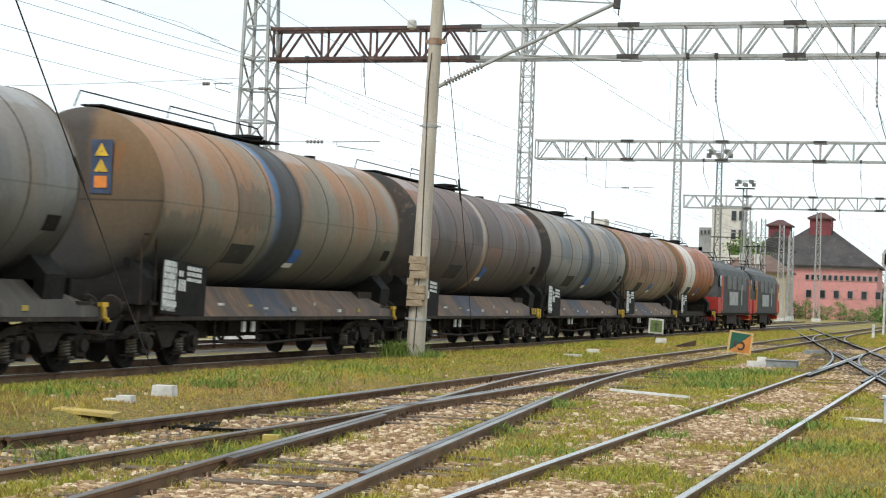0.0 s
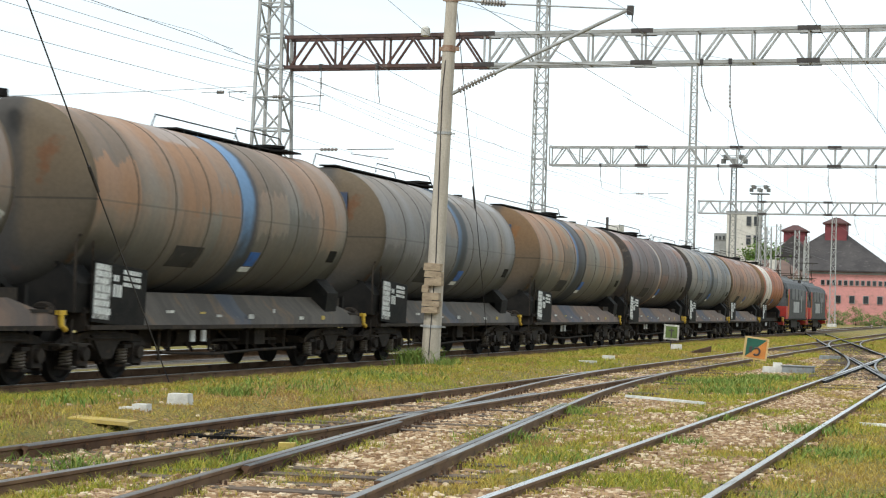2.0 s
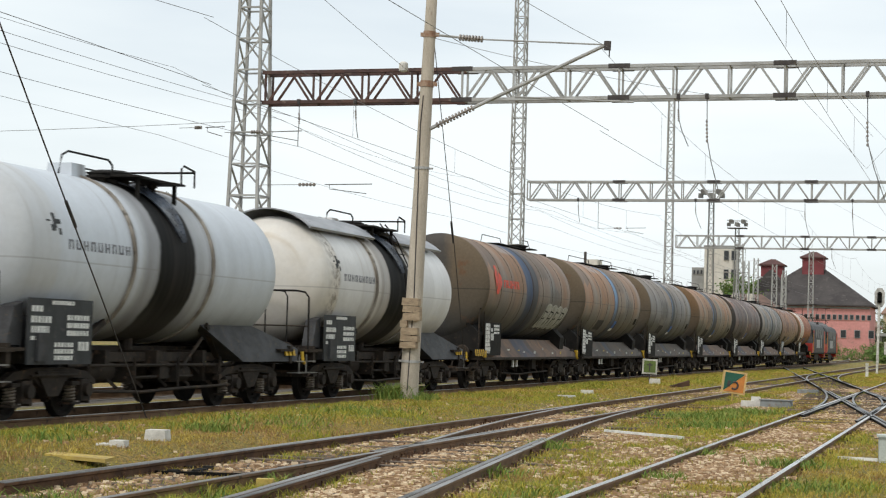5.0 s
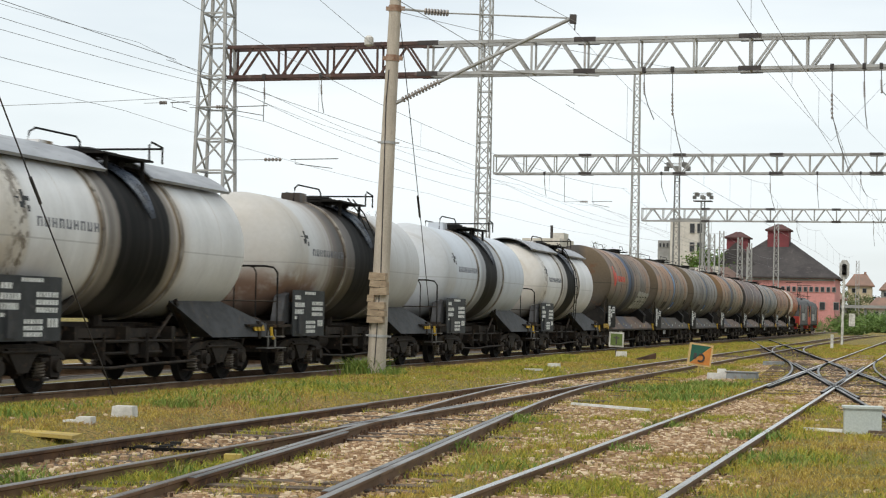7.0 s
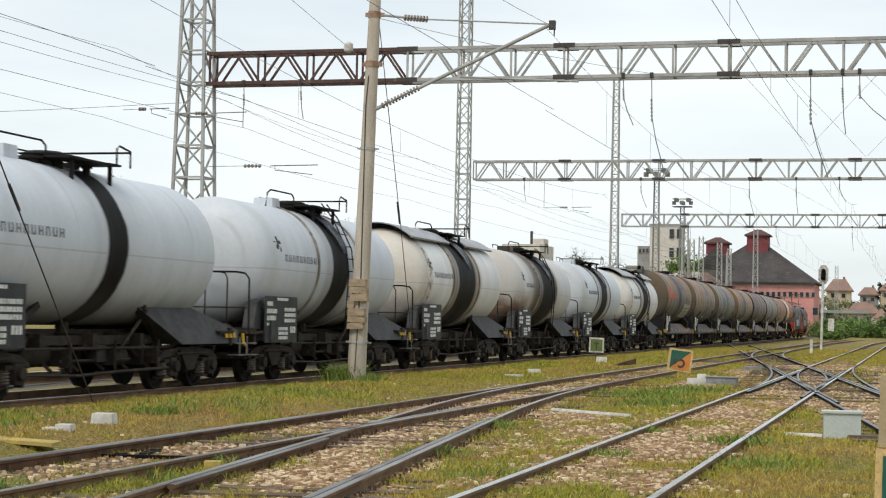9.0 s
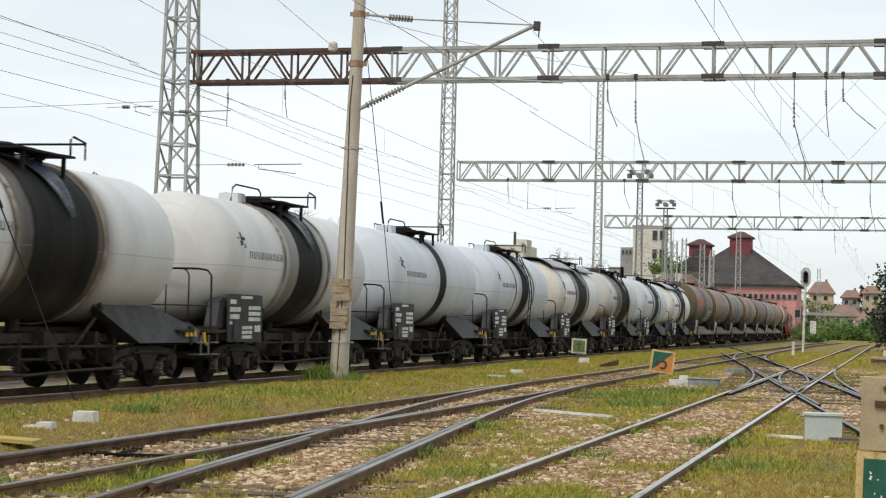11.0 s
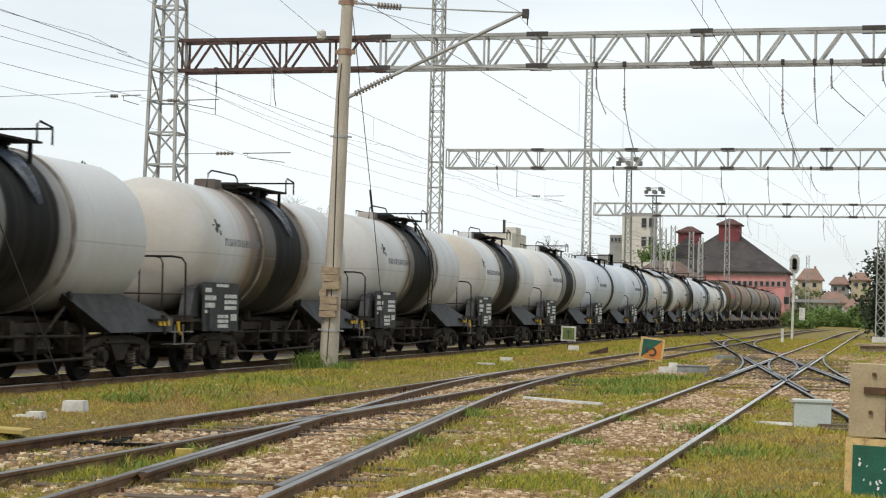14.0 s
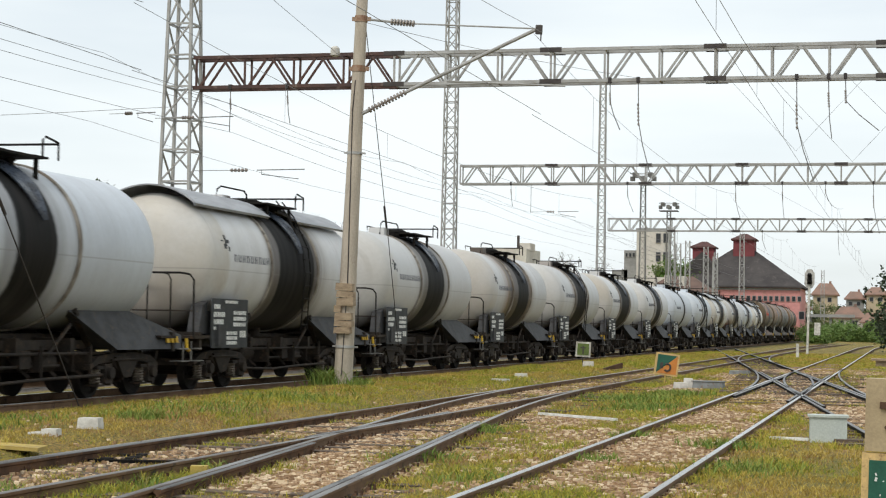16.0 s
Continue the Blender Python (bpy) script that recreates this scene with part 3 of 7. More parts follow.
    k = q.math("MULTIPLY", q.ramp(wob, band[0], band[0] + 0.15), q.ramp(wob, band[1] - 0.12, band[1], 1, 0))
    col = q.mix(k, col, q.mix(q.ramp(streak, 0.4, 0.7), (0.008, 0.008, 0.008), (0.022, 0.020, 0.019)))
    seam = q.math("MULTIPLY", q.ramp(q.math("ABSOLUTE", q.math("SUBTRACT", z, 2.45)), 0.008, 0.018, 1, 0), 0.35)
    col = q.mix(q.math("MULTIPLY", seam, q.math("SUBTRACT", 1.0, k)), col, (0.2, 0.19, 0.18))
    q.put(q.b.inputs["Specular IOR Level"], q.ramp(k, 0, 1, 0.28, 0.08))
    # the tank darkens towards its bottom, with an uneven upper edge
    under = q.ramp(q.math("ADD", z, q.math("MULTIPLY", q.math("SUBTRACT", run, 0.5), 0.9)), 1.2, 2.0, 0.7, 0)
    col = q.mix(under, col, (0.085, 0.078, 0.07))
    col = q.mix(0.2, col, q.mix(q.ramp(fine, 0.3, 0.7), (0.82, 0.82, 0.82), (1.12, 1.12, 1.12)), "MULTIPLY")
    spots = q.ramp(q.noise(4.5, 6, 0.7, vec=own), 0.70, 0.75)
    col = q.mix(q.math("MULTIPLY", spots, 0.5), col, (0.20, 0.12, 0.06))
    return q.done(col, q.ramp(k, 0, 1, 0.45, 0.6), 0, q.noise(1.6, 3, vec=own), 0.025, 0.25)


LETTER_GREY = worn("faded_letter_grey", (0.12, 0.125, 0.14), (0.2, 0.205, 0.22), None, 5, 40, 0.6)
BOARD_DARK = worn("board_dark_grey", (0.055, 0.058, 0.06), (0.042, 0.044, 0.046), (0.09, 0.085, 0.08), 3, 40, 0.6)
FAIRING_GREY = worn("fairing_dark_grey", (0.068, 0.069, 0.072), (0.044, 0.044, 0.046), (0.09, 0.075, 0.06), 3, 30, 0.6)


def stained_skirt(name, a, b, c, blue=(-1.4, 0.3), splash=0.65):
    """Paint of a side skirt: brown rust and grey runs, with a spill of blue paint below the filling place."""
    q = Nodes(name)
    q.b.inputs["Specular IOR Level"].default_value = 0.25
    x, y, z = q.xyz()
    run = q.noise(1.0, 4, 0.6, stretch=(0.5, 2.6, 0.3))
    col = q.mix(q.ramp(run, 0.38, 0.6), a, b)
    col = q.mix(q.ramp(q.noise(1.1, 5, 0.65, stretch=(1, 1.4, 0.4)), 0.55, 0.66, 0, 0.8), col, c)
    wob = q.math("ADD", y, q.math("MULTIPLY", q.math("SUBTRACT", run, 0.5), 1.6))
    k = q.math("MULTIPLY", q.ramp(wob, blue[0], blue[0] + 0.2), q.ramp(wob, blue[1] - 0.2, blue[1], 1, 0))
    col = q.mix(q.math("MULTIPLY", k, splash), col, (0.052, 0.075, 0.115))
    col = q.mix(q.ramp(q.noise(6.0, 6, 0.7), 0.67, 0.72, 0, 0.6), col, (0.36, 0.33, 0.29))
    grain = q.noise(30, 4)
    col = q.mix(0.35, col, q.mix(q.ramp(grain, 0.3, 0.7), (0.75, 0.75, 0.75), (1.25, 1.25, 1.25)), "MULTIPLY")
    return q.done(col, 0.68, 0, grain, 0.004)


FAIRING_RUST = stained_skirt("fairing_rusty", (0.20, 0.125, 0.085), (0.105, 0.08, 0.066), (0.27, 0.155, 0.085))


def bogie(parent, y):
    """A two-axle freight bogie with coil springs."""
    sh = Shape()
    for s in (-1, 1):
        x = s * 1.02
        # bowed side member over the axle boxes
        prof = [(-1.42, 0.60), (-1.1, 0.74), (-0.5, 0.80), (0.5, 0.80), (1.1, 0.74), (1.42, 0.60), (1.42, 0.52), (1.05, 0.62), (0.55, 0.64), (0.3, 0.5), (0.12, 0.34), (-0.12, 0.34), (-0.3, 0.5), (-0.55, 0.64), (-1.05, 0.62), (-1.42, 0.52)]
        sh.prism(prof, x - 0.06, x + 0.06, "x")
        sh.prism([(-0.5, 0.74), (0.5, 0.74), (0.16, 0.36), (-0.16, 0.36)], x + s * 0.06, x + s * 0.11, "x")
        for a in (-0.9, 0.9):
            sh.box((x + s * 0.02, a + 0.06, 0.44), (0.26, 0.30, 0.34), taper=0.85)
            sh.rod((x + s * 0.1, a + 0.06, 0.45), (x + s * 0.22, a + 0.06, 0.45), 0.11, 12)
            sh.box((x, a - 0.22, 0.235), (0.26, 0.26, 0.035))
            sh.box((x, a - 0.22, 0.55), (0.24, 0.24, 0.06))
            sh.box((x, a + 0.29, 0.42), (0.16, 0.06, 0.4))
        sh.rod((x + s * 0.12, -0.7, 0.68), (x + s * 0.12, 0.7, 0.68), 0.025, 6)
    sh.box((0, 0, 0.62), (2.0, 0.4, 0.26))
    sh.box((0, 1.36, 0.57), (2.0, 0.08, 0.14))
    sh.box((0, -1.36, 0.57), (2.0, 0.08, 0.14))
    for a in (-0.40, 0.40):
        sh.box((0, a, 0.35), (1.7, 0.07, 0.12))
        for s in (-1, 1):
            sh.box((s * 0.75, a, 0.45), (0.09, 0.08, 0.40))
    b = part("bogie", sh, GRIME, parent, "greasy black bogie", key="bogie", at=pose(0, y, 0))
    for a in (-0.9, 0.9):
        w = Shape()
        w.rod((-0.95, 0, 0), (0.95, 0, 0), 0.075, 10)
        for s in (-1, 1):
            w.lathe([(s * 0.68, 0.12), (s * 0.68, 0.47), (s * 0.71, 0.46), (s * 0.735, 0.455), (s * 0.815, 0.45), (s * 0.815, 0.39), (s * 0.775, 0.36), (s * 0.775, 0.17), (s * 0.83, 0.14), (s * 0.83, 0.08)], 28, axis="x")
            for i in range(4):
                t = math.pi / 2 * i
                w.box((s * 0.80, 0.27 * math.cos(t), 0.27 * math.sin(t)), (0.03, 0.05, 0.05))
        part("wheelset", w, WHEEL, b, "steel wheelset", key="wheelset", at=pose(0, a, 0.455))
        for s in (-1, 1):
            c = Shape()
            c.path([(0.088 * math.cos(i * math.pi / 4), 0.088 * math.sin(i * math.pi / 4), 0.27 * i / 44) for i in range(45)], 0.02, 5)
            part("spring", c, SPRING, b, "rusty coil spring", key="spring", at=pose(s * 1.02, a - 0.22, 0.255))
    return b


def buffers(w, half):
    for e in (-1, 1):
        for s in (-1, 1):
            sh = Shape()
            sh.lathe([(0.0, 0.12), (0.05, 0.12), (0.05, 0.10), (0.30, 0.10), (0.30, 0.075), (0.52, 0.07), (0.54, 0.21), (0.57, 0.22), (0.6, 0.2), (0.605, 0.0)], 16)
            part("buffer", sh, GRIME, w, "round steel buffer", key="buffer", at=pose(s * 0.88, e * (half - 0.6), 1.04, 0, 0, 0 if e > 0 else 180))
        h = Shape()
        h.box((0, e * (half - 0.45), 1.0), (0.10, 0.5, 0.12))
        h.path([(0, e * (half - 0.2), 1.0), (0, e * half, 0.93), (0, e * (half + 0.16), 0.97)], 0.05, 6)
        for k in (-0.5, 0.5):
            h.path([(k, e * (half - 0.5), 0.95), (k, e * (half - 0.25), 0.55), (k * 0.8, e * (half - 0.02), 0.6), (k * 0.5, e * (half + 0.1), 0.85)], 0.025, 6)
        part("coupling", h, GRIME, w, "screw coupling and hoses")


def dished(rear, front, r, flat, bulge, n=8):
    """Profile of a lying tank from its rear to its front: straight body with dished ends."""
    ends = [(bulge * math.cos(i / n * math.pi / 2) ** flat, r * math.sin(i / n * math.pi / 2) if i else 0.02) for i in range(n + 1)]
    back = [(rear - s, k) for s, k in ends]
    body = [(rear + (front - rear) * i / 12, r) for i in range(1, 12)]
    return back + body + [(front + s, k) for s, k in reversed(ends)]


def marks(board, rows, mat=None, x=0.012, key=None):
    """Lines of writing too small to read, as bars on a board: (y, z, length, height)."""
    sh = Shape()
    for y, z, ln, h in rows:
        k = max(2, int(ln / 0.09))
        for i in range(k):
            sh.box((x, y + ln * (i + 0.45) / k, z), (0.006, ln / k * random.uniform(0.55, 0.85), h))
    tagged(part("marking", sh, mat or WHITE, board, "white stencilled bars", key=key, smooth=0), kind="stuff")


def end_rails(w, y, z0=1.5, z1=2.35):
    """The bent tube railing across the end platform."""
    for i, x in enumerate((1.25, 0.75, 0.25, -0.3)):
        sh = Shape()
        if i == 0:
            sh.path([(-1.3, y, z1), (0.95, y, z1), (1.15, y, z1 - 0.03), (1.24, y, z1 - 0.14), (1.25, y, z0 - 0.4)], 0.022, 6)
        else:
            sh.path([(x - 0.18, y, z1), (x - 0.06, y, z1 - 0.03), (x, y, z1 - 0.14), (x, y, z0 - 0.4)], 0.018, 6)
        part("railing", sh, BLACK, w, "bent black tube railing", key=("railing", i, y))
    sh = Shape().box((0, y + 0.1, z0 - 0.42), (2.7, 0.5, 0.06))
    sh.rod((-1.3, y, z0 + 0.1), (1.25, y, z0 + 0.1), 0.018, 6)
    part("platform", sh, GRIME, w, "grimy end platform", key=("endplat", y))


VR, VZ = 1.40, 2.60


def white_wagon(mat, shade=None, rails=True, label="", ladder=False, sheet=True):
    w = thing("tank_wagon", label or "grimy pale grey oil tank wagon with a black band, on the rails", "tank wagon", group="tank wagons of the train")
    half = 6.15
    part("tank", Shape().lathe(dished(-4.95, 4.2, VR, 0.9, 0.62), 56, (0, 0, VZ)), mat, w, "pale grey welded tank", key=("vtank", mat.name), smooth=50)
    for y in (-1.83, 1.28) if sheet else ():
        part("hoop", Shape().lathe([(y - 0.05, VR - 0.02), (y - 0.04, VR + 0.035), (y + 0.04, VR + 0.035), (y + 0.05, VR - 0.02)], 56, (0, 0, VZ)), HOOP, w, "grimy hoop", key=("vhoop", y), smooth=50)
    # brand wordmark as plain blocks and a plain emblem
    sh = Shape()
    for i in range(9):
        y = -4.02 + i * 0.235
        sh.patch(y, y + 0.045, 1.5, 7.8, VR, VZ)
        sh.patch(y + 0.045, y + 0.13, (6.5, 1.5, 4.0)[i % 3], (7.8, 2.8, 5.2)[i % 3], VR, VZ)
        sh.patch(y + 0.115, y + 0.15, 1.5, 7.8, VR, VZ)
    tagged(part("lettering", sh, LETTER_GREY, w, "dark grey block lettering reduced to bars", key="vletters", smooth=50), kind="stuff")
    sh = Shape()
    for a, b, c, d in ((-4.42, -4.34, 14, 24), (-4.36, -4.2, 17, 20), (-4.5, -4.38, 12, 16), (-4.28, -4.22, 10, 14), (-4.62, -4.5, 18, 19)):
        sh.patch(a, b, c, d, VR, VZ)
    part("emblem", sh, BOARD_DARK, w, "small dark emblem", key="vemblem", smooth=50)
    if shade:
        for a, b in ((-5.3, -1.1), (0.75, 4.3)):
            sh = Shape()
            sh.patch(a, b, 48, 132, VR + 0.14, VZ, 0.02, 14)
            sh.patch(a, b, 47.5, 49, VR + 0.12, VZ, 0.05, 1)
            part("sun_shade", sh, shade, w, "curved sheet metal sunshade", key=("shade", a), smooth=50)
    # under-frame
    sh = Shape()
    for s in (-1, 1):
        sh.box((s * 0.72, 0, 0.95), (0.12, 2 * half - 1.3, 0.16))
        for e in (-1, 1):
            sh.box((s * 0.6, e * 3.85, 1.18), (0.5, 1.4, 0.2))
            sh.bar((s * 0.8, e * 2.9, 0.95), (s * 0.95, e * 2.0, 1.55), 0.1)
    sh.box((0, 0, 0.98), (0.5, 2 * half - 1.4, 0.3))
    for e in (-1, 1):
        sh.box((0, e * (half - 0.66), 1.0), (2.6, 0.12, 0.36))
        sh.box((0, e * 3.85, 1.3), (1.7, 0.9, 0.3))
        sh.box((0, e * (half - 1.0), 1.09), (2.7, 0.7, 0.05))
    for y in (-1.9, 0.0, 1.9):
        sh.box((0, y, 0.95), (2.0, 0.14, 0.24))
    part("underframe", sh, GRIME, w, "grimy black underframe", key="vunder", smooth=0)
    # fairings over the front bogie, on both sides
    for s in (1, -1):
        sh = Shape()
        x = s * 1.28
        prof = [(1.75, 1.60), (4.0, 1.62), (4.9, 1.42), (5.9, 1.12), (5.9, 0.86), (3.1, 0.86)]
        lo = [(p, q) for p, q in prof]
        vs = [(x if q < 1.3 else x - s * 0.38, p, q) for p, q in lo] + [(x - s * 0.5, p, q) for p, q in lo]
        n = len(lo)
        sh.add(vs, [tuple(range(n)), tuple(range(2 * n - 1, n - 1, -1))] + [(i, (i + 1) % n, n + (i + 1) % n, n + i) for i in range(n)])
        part("fairing", sh, FAIRING_GREY, w, "dark grey saddle fairing", key=("vfair", s), smooth=20)
    sh = Shape().prism([(-5.5, 1.15), (-5.05, 1.15), (-5.05, 1.8), (-5.3, 1.72)], 1.0, 1.25, "x")
    sh.box((1.1, -4.9, 1.35), (0.25, 0.3, 0.5))
    part("bracket", sh, FAIRING_GREY, w, key="vbracket", smooth=0)
    # number board
    b = part("number_board", Shape().box((0, 0.98, 0.5), (0.03, 1.96, 1.0)), BOARD_DARK, w, "dark grey number board", key="vboard", at=pose(1.36, -5.1, 0.86), smooth=0)
    random.seed(5)
    marks(b, [(0.68, 0.94, 0.7, 0.06), (0.08, 0.84, 0.35, 0.09), (0.08, 0.68, 0.6, 0.10), (0.08, 0.53, 0.55, 0.10), (0.08, 0.4, 0.25, 0.06), (1.15, 0.72, 0.7, 0.08), (1.15, 0.6, 0.7, 0.08), (1.15, 0.48, 0.7, 0.08), (0.78, 0.3, 0.6, 0.07), (0.78, 0.2, 0.6, 0.07), (0.78, 0.1, 0.6, 0.07), (1.52, 0.28, 0.35, 0.14)], x=0.018, key="vmarks")
    part("document_box", Shape().box((1.39, -4.72, 1.12), (0.08, 0.3, 0.42)), FAIRING_GREY, w, key="vdoc", smooth=0)
    # tank top: manhole, valve box, walkway with rails
    sh = Shape().lathe([(4.1, 0.34), (4.4, 0.34), (4.42, 0.40), (4.46, 0.40), (4.5, 0.3), (4.52, 0.02)], 20, (0, -0.15, 0), "z")
    part("manhole", sh, BLACK, w, "black manhole dome", key="vman", at=pose(0, 0, -0.27))
    part("vent_box", Shape().box((0.1, -1.9, 4.28), (0.5, 0.5, 0.3), taper=0.9), mat, w, key=("vvent", mat.name), at=pose(0, 0, -0.25), smooth=0)
    sh = Shape()
    for y in (-0.75, 0.7):
        sh.box((0, y, 4.34), (1.9, 0.5, 0.035))
        for x in (-0.85, 0.2, 0.85):
            sh.box((x, y, 4.2 - 0.1 * abs(x)), (0.06, 0.06, 0.4))
    for x in (-0.7, 0.7):
        sh.box((x, 0, 4.33), (0.5, 1.6, 0.04))
    for x, y, r, h in ((0.45, -0.5, 0.1, 0.14), (0.3, -1.15, 0.13, 0.1), (-0.3, -0.9, 0.09, 0.2), (0.62, 0.25, 0.07, 0.1), (0.15, 0.55, 0.11, 0.06)):
        v = Shape().rod((0, 0, -0.15), (0, 0, h), r, 10).rod((0, 0, h - 0.06), (0, 0, h - 0.02), r * 1.5, 10).rod((-r * 1.8, 0, h + 0.03), (r * 1.8, 0, h + 0.03), 0.02, 6)
        part("valve", v, BLACK, w, "black valve on the tank top", key=("vvalve", x), at=pose(x, y, 4.02 - 0.15 * abs(x)))
    part("walkway", sh, BLACK, w, "black grating walkway", key="vwalk", at=pose(0, 0, -0.27), smooth=0)
    sh = Shape()
    sh.path([(0.35, -2.6, 4.22), (0.35, -2.5, 4.54), (0.35, -2.3, 4.62), (0.35, -0.9, 4.62), (0.35, -0.75, 4.54), (0.35, -0.75, 4.34)], 0.02, 6)
    part("handrail", sh, BLACK, w, key="vhand1", at=pose(0, 0, -0.27))
    sh = Shape()
    sh.path([(1.1, 0.45, 4.3), (1.1, 0.45, 4.6), (1.1, 0.55, 4.66), (1.1, 1.0, 4.6), (1.1, 1.0, 4.3)], 0.02, 6)
    sh.path([(-0.9, 0.2, 4.3), (-0.9, 0.2, 4.62), (-0.9, 1.0, 4.62), (-0.9, 1.0, 4.3)], 0.02, 6)
    sh.path([(-0.9, 1.0, 4.58), (1.1, 1.0, 4.58)], 0.02, 6)
    part("handrail", sh, BLACK, w, key="vhand2", at=pose(0, 0, -0.27))
    if ladder:
        sh = Shape()
        for y in (0.1, 0.5):
            sh.path([(0.75, y, 4.2), (1.05, y, 3.85), (1.42, y, 3.1), (1.5, y, 2.5), (1.42, y, 1.2)], 0.018, 6)
        for i in range(9):
            z = 1.35 + i * 0.3
            x = 1.43 + 0.07 * min(1, (z - 1.2) / 1.3) if z < 2.6 else 1.5 - (z - 2.6) ** 2 * 0.29
            sh.rod((x, 0.1, z), (x, 0.5, z), 0.014, 5)
        part("ladder", sh, BLACK, w, "thin steel ladder", key="vladder")
    # a creased sheet hangs from the filling place down to a point
    n, m = 14, 6
    vs = []
    for lift in (0.055, 0.03):
        for i in range(n + 1):
            f = i / n
            ang = radians(15 + 58 * f)
            y0, y1 = -0.02 - 0.62 * f ** 0.8, 0.04 + 0.22 * f
            for k in range(m + 1):
                g = k / m
                r = VR + lift + 0.035 * math.sin(g * 7 + f * 3) * f + 0.06 * (1 - f) * g
                vs.append((r * math.cos(ang), y0 + (y1 - y0) * g, VZ + r * math.sin(ang)))
    w1, w2 = m + 1, (n + 1) * (m + 1)
    fs = [(i * w1 + k, i * w1 + k + 1, (i + 1) * w1 + k + 1, (i + 1) * w1 + k) for i in range(n) for k in range(m)]
    fs += [tuple(w2 + v for v in reversed(f)) for f in fs]
    for i in range(n):
        for k in (0, m):
            fs.append((i * w1 + k, (i + 1) * w1 + k, w2 + (i + 1) * w1 + k, w2 + i * w1 + k))
    sh = Shape().add(vs, fs)
    if sheet:
        part("drip_sheet", sh, SHEEN_TARP, w, "creased blue-black drip sheet", key="vdrip", smooth=50)
    # brake gear between the bogies
    sh = Shape().rod((0.6, -2.3, 0.72), (0.6, -1.2, 0.72), 0.2, 14)
    sh.rod((0.9, -1.1, 0.6), (0.9, 1.6, 0.6), 0.03, 6)
    sh.rod((0.9, 2.0, 1.3), (0.9, 0.9, 0.6), 0.035, 6)
    sh.box((0.9, 0.3, 0.72), (0.15, 0.35, 0.3))
    sh.rod((0.3, 0.1, 1.3), (0.3, 0.1, 0.6), 0.12, 10)
    sh.box((0, 0, 0.72), (0.9, 4.2, 0.34))
    sh.box((-0.9, 0, 0.72), (0.1, 4.6, 0.4))
    for yy in (-2.6, -1.0, 0.7, 2.5):
        sh.box((0.3, yy, 0.66), (1.5, 0.1, 0.3))
        sh.rod((1.05, yy, 0.95), (1.05, yy, 0.42), 0.03, 6)
    sh.path([(1.1, -3.0, 0.42), (1.1, -0.8, 0.36), (1.1, 0.9, 0.4), (1.1, 3.0, 0.42)], 0.03, 6)
    sh.rod((0.75, 0.6, 0.66), (0.75, 1.5, 0.66), 0.17, 14)
    sh.box((0.15, 0.1, 0.66), (0.5, 4.6, 0.34))
    sh.box((0.55, -2.9, 0.68), (0.4, 0.5, 0.42))
    sh.box((0.6, 2.55, 0.66), (0.35, 0.4, 0.36))
    for k in range(6):
        sh.bar((0.5, -2.6 + k * 0.95, 0.9), (0.85, -2.2 + k * 0.95, 0.42), 0.05)
    sh.rod((0.98, -3.2, 0.82), (0.98, 3.2, 0.8), 0.03, 6)
    part("brake_gear", sh, GRIME, w, "rusty brake cylinder and rods", key="vbrake")
    for k in range(3):
        sh = Shape().prism([(half - 1.0 + k * 0.2, 0.98), (half - 0.88 + k * 0.2, 0.98), (half - 0.94 + k * 0.2, 1.1), (half - 1.06 + k * 0.2, 1.1)], 1.30, 1.33, "x")
        part("warning_marking", sh, YELLOW, w, "yellow corner marking", key=("vyellow", k), smooth=0)
    part("corner_post", Shape().path([(1.33, half - 0.12, 1.06), (1.35, half - 0.12, 0.86), (1.35, half - 0.02, 0.82)], 0.035, 6), YELLOW, w, "yellow corner post", key="vcorner", smooth=0)
    for e in (-1, 1):
        sh = Shape().box((1.3, e * (half - 0.35), 0.62), (0.26, 0.4, 0.018))
        sh.box((1.36, e * (half - 0.35), 0.86), (0.05, 0.42, 0.025))
        sh.rod((1.3, e * (half - 0.2), 1.0), (1.3, e * (half - 0.2), 0.62), 0.02, 5)
        part("footstep", sh, STEP_GREY, w, "worn grey footstep", key=("vstep", e), smooth=0)
    if rails:
        end_rails(w, -5.75)
    buffers(w, half)
    bogie(w, -3.85)
    bogie(w, 3.85)
    return w


HOOP = worn("grimy_hoop", (0.34, 0.31, 0.27), (0.15, 0.125, 0.10), (0.07, 0.06, 0.05), 1.6, 20, 0.6)
# blackish sheet with its blue-grey sheen put into the colour
SHEEN_TARP = worn("blue_sheen_sheet", (0.07, 0.085, 0.115), (0.022, 0.024, 0.03), (0.17, 0.21, 0.27), 2, 20, 0.32, 0, (0.6, 0.75))
STEP_GREY = worn("worn_step", (0.24, 0.23, 0.21), (0.11, 0.10, 0.09), None, 5, 40, 0.7)
PALE_GREY = worn("pale_grey_worn", (0.5, 0.49, 0.46), (0.3, 0.29, 0.27), None, 5, 40, 0.7)
SHADE_METAL = worn("sunshade_metal", (0.36, 0.37, 0.39), (0.26, 0.27, 0.29), (0.16, 0.14, 0.13), 2, 30, 0.5, 0.2, (0.6, 0.72), (2, 0.5, 1))

WR, WZ = 1.50, 2.95


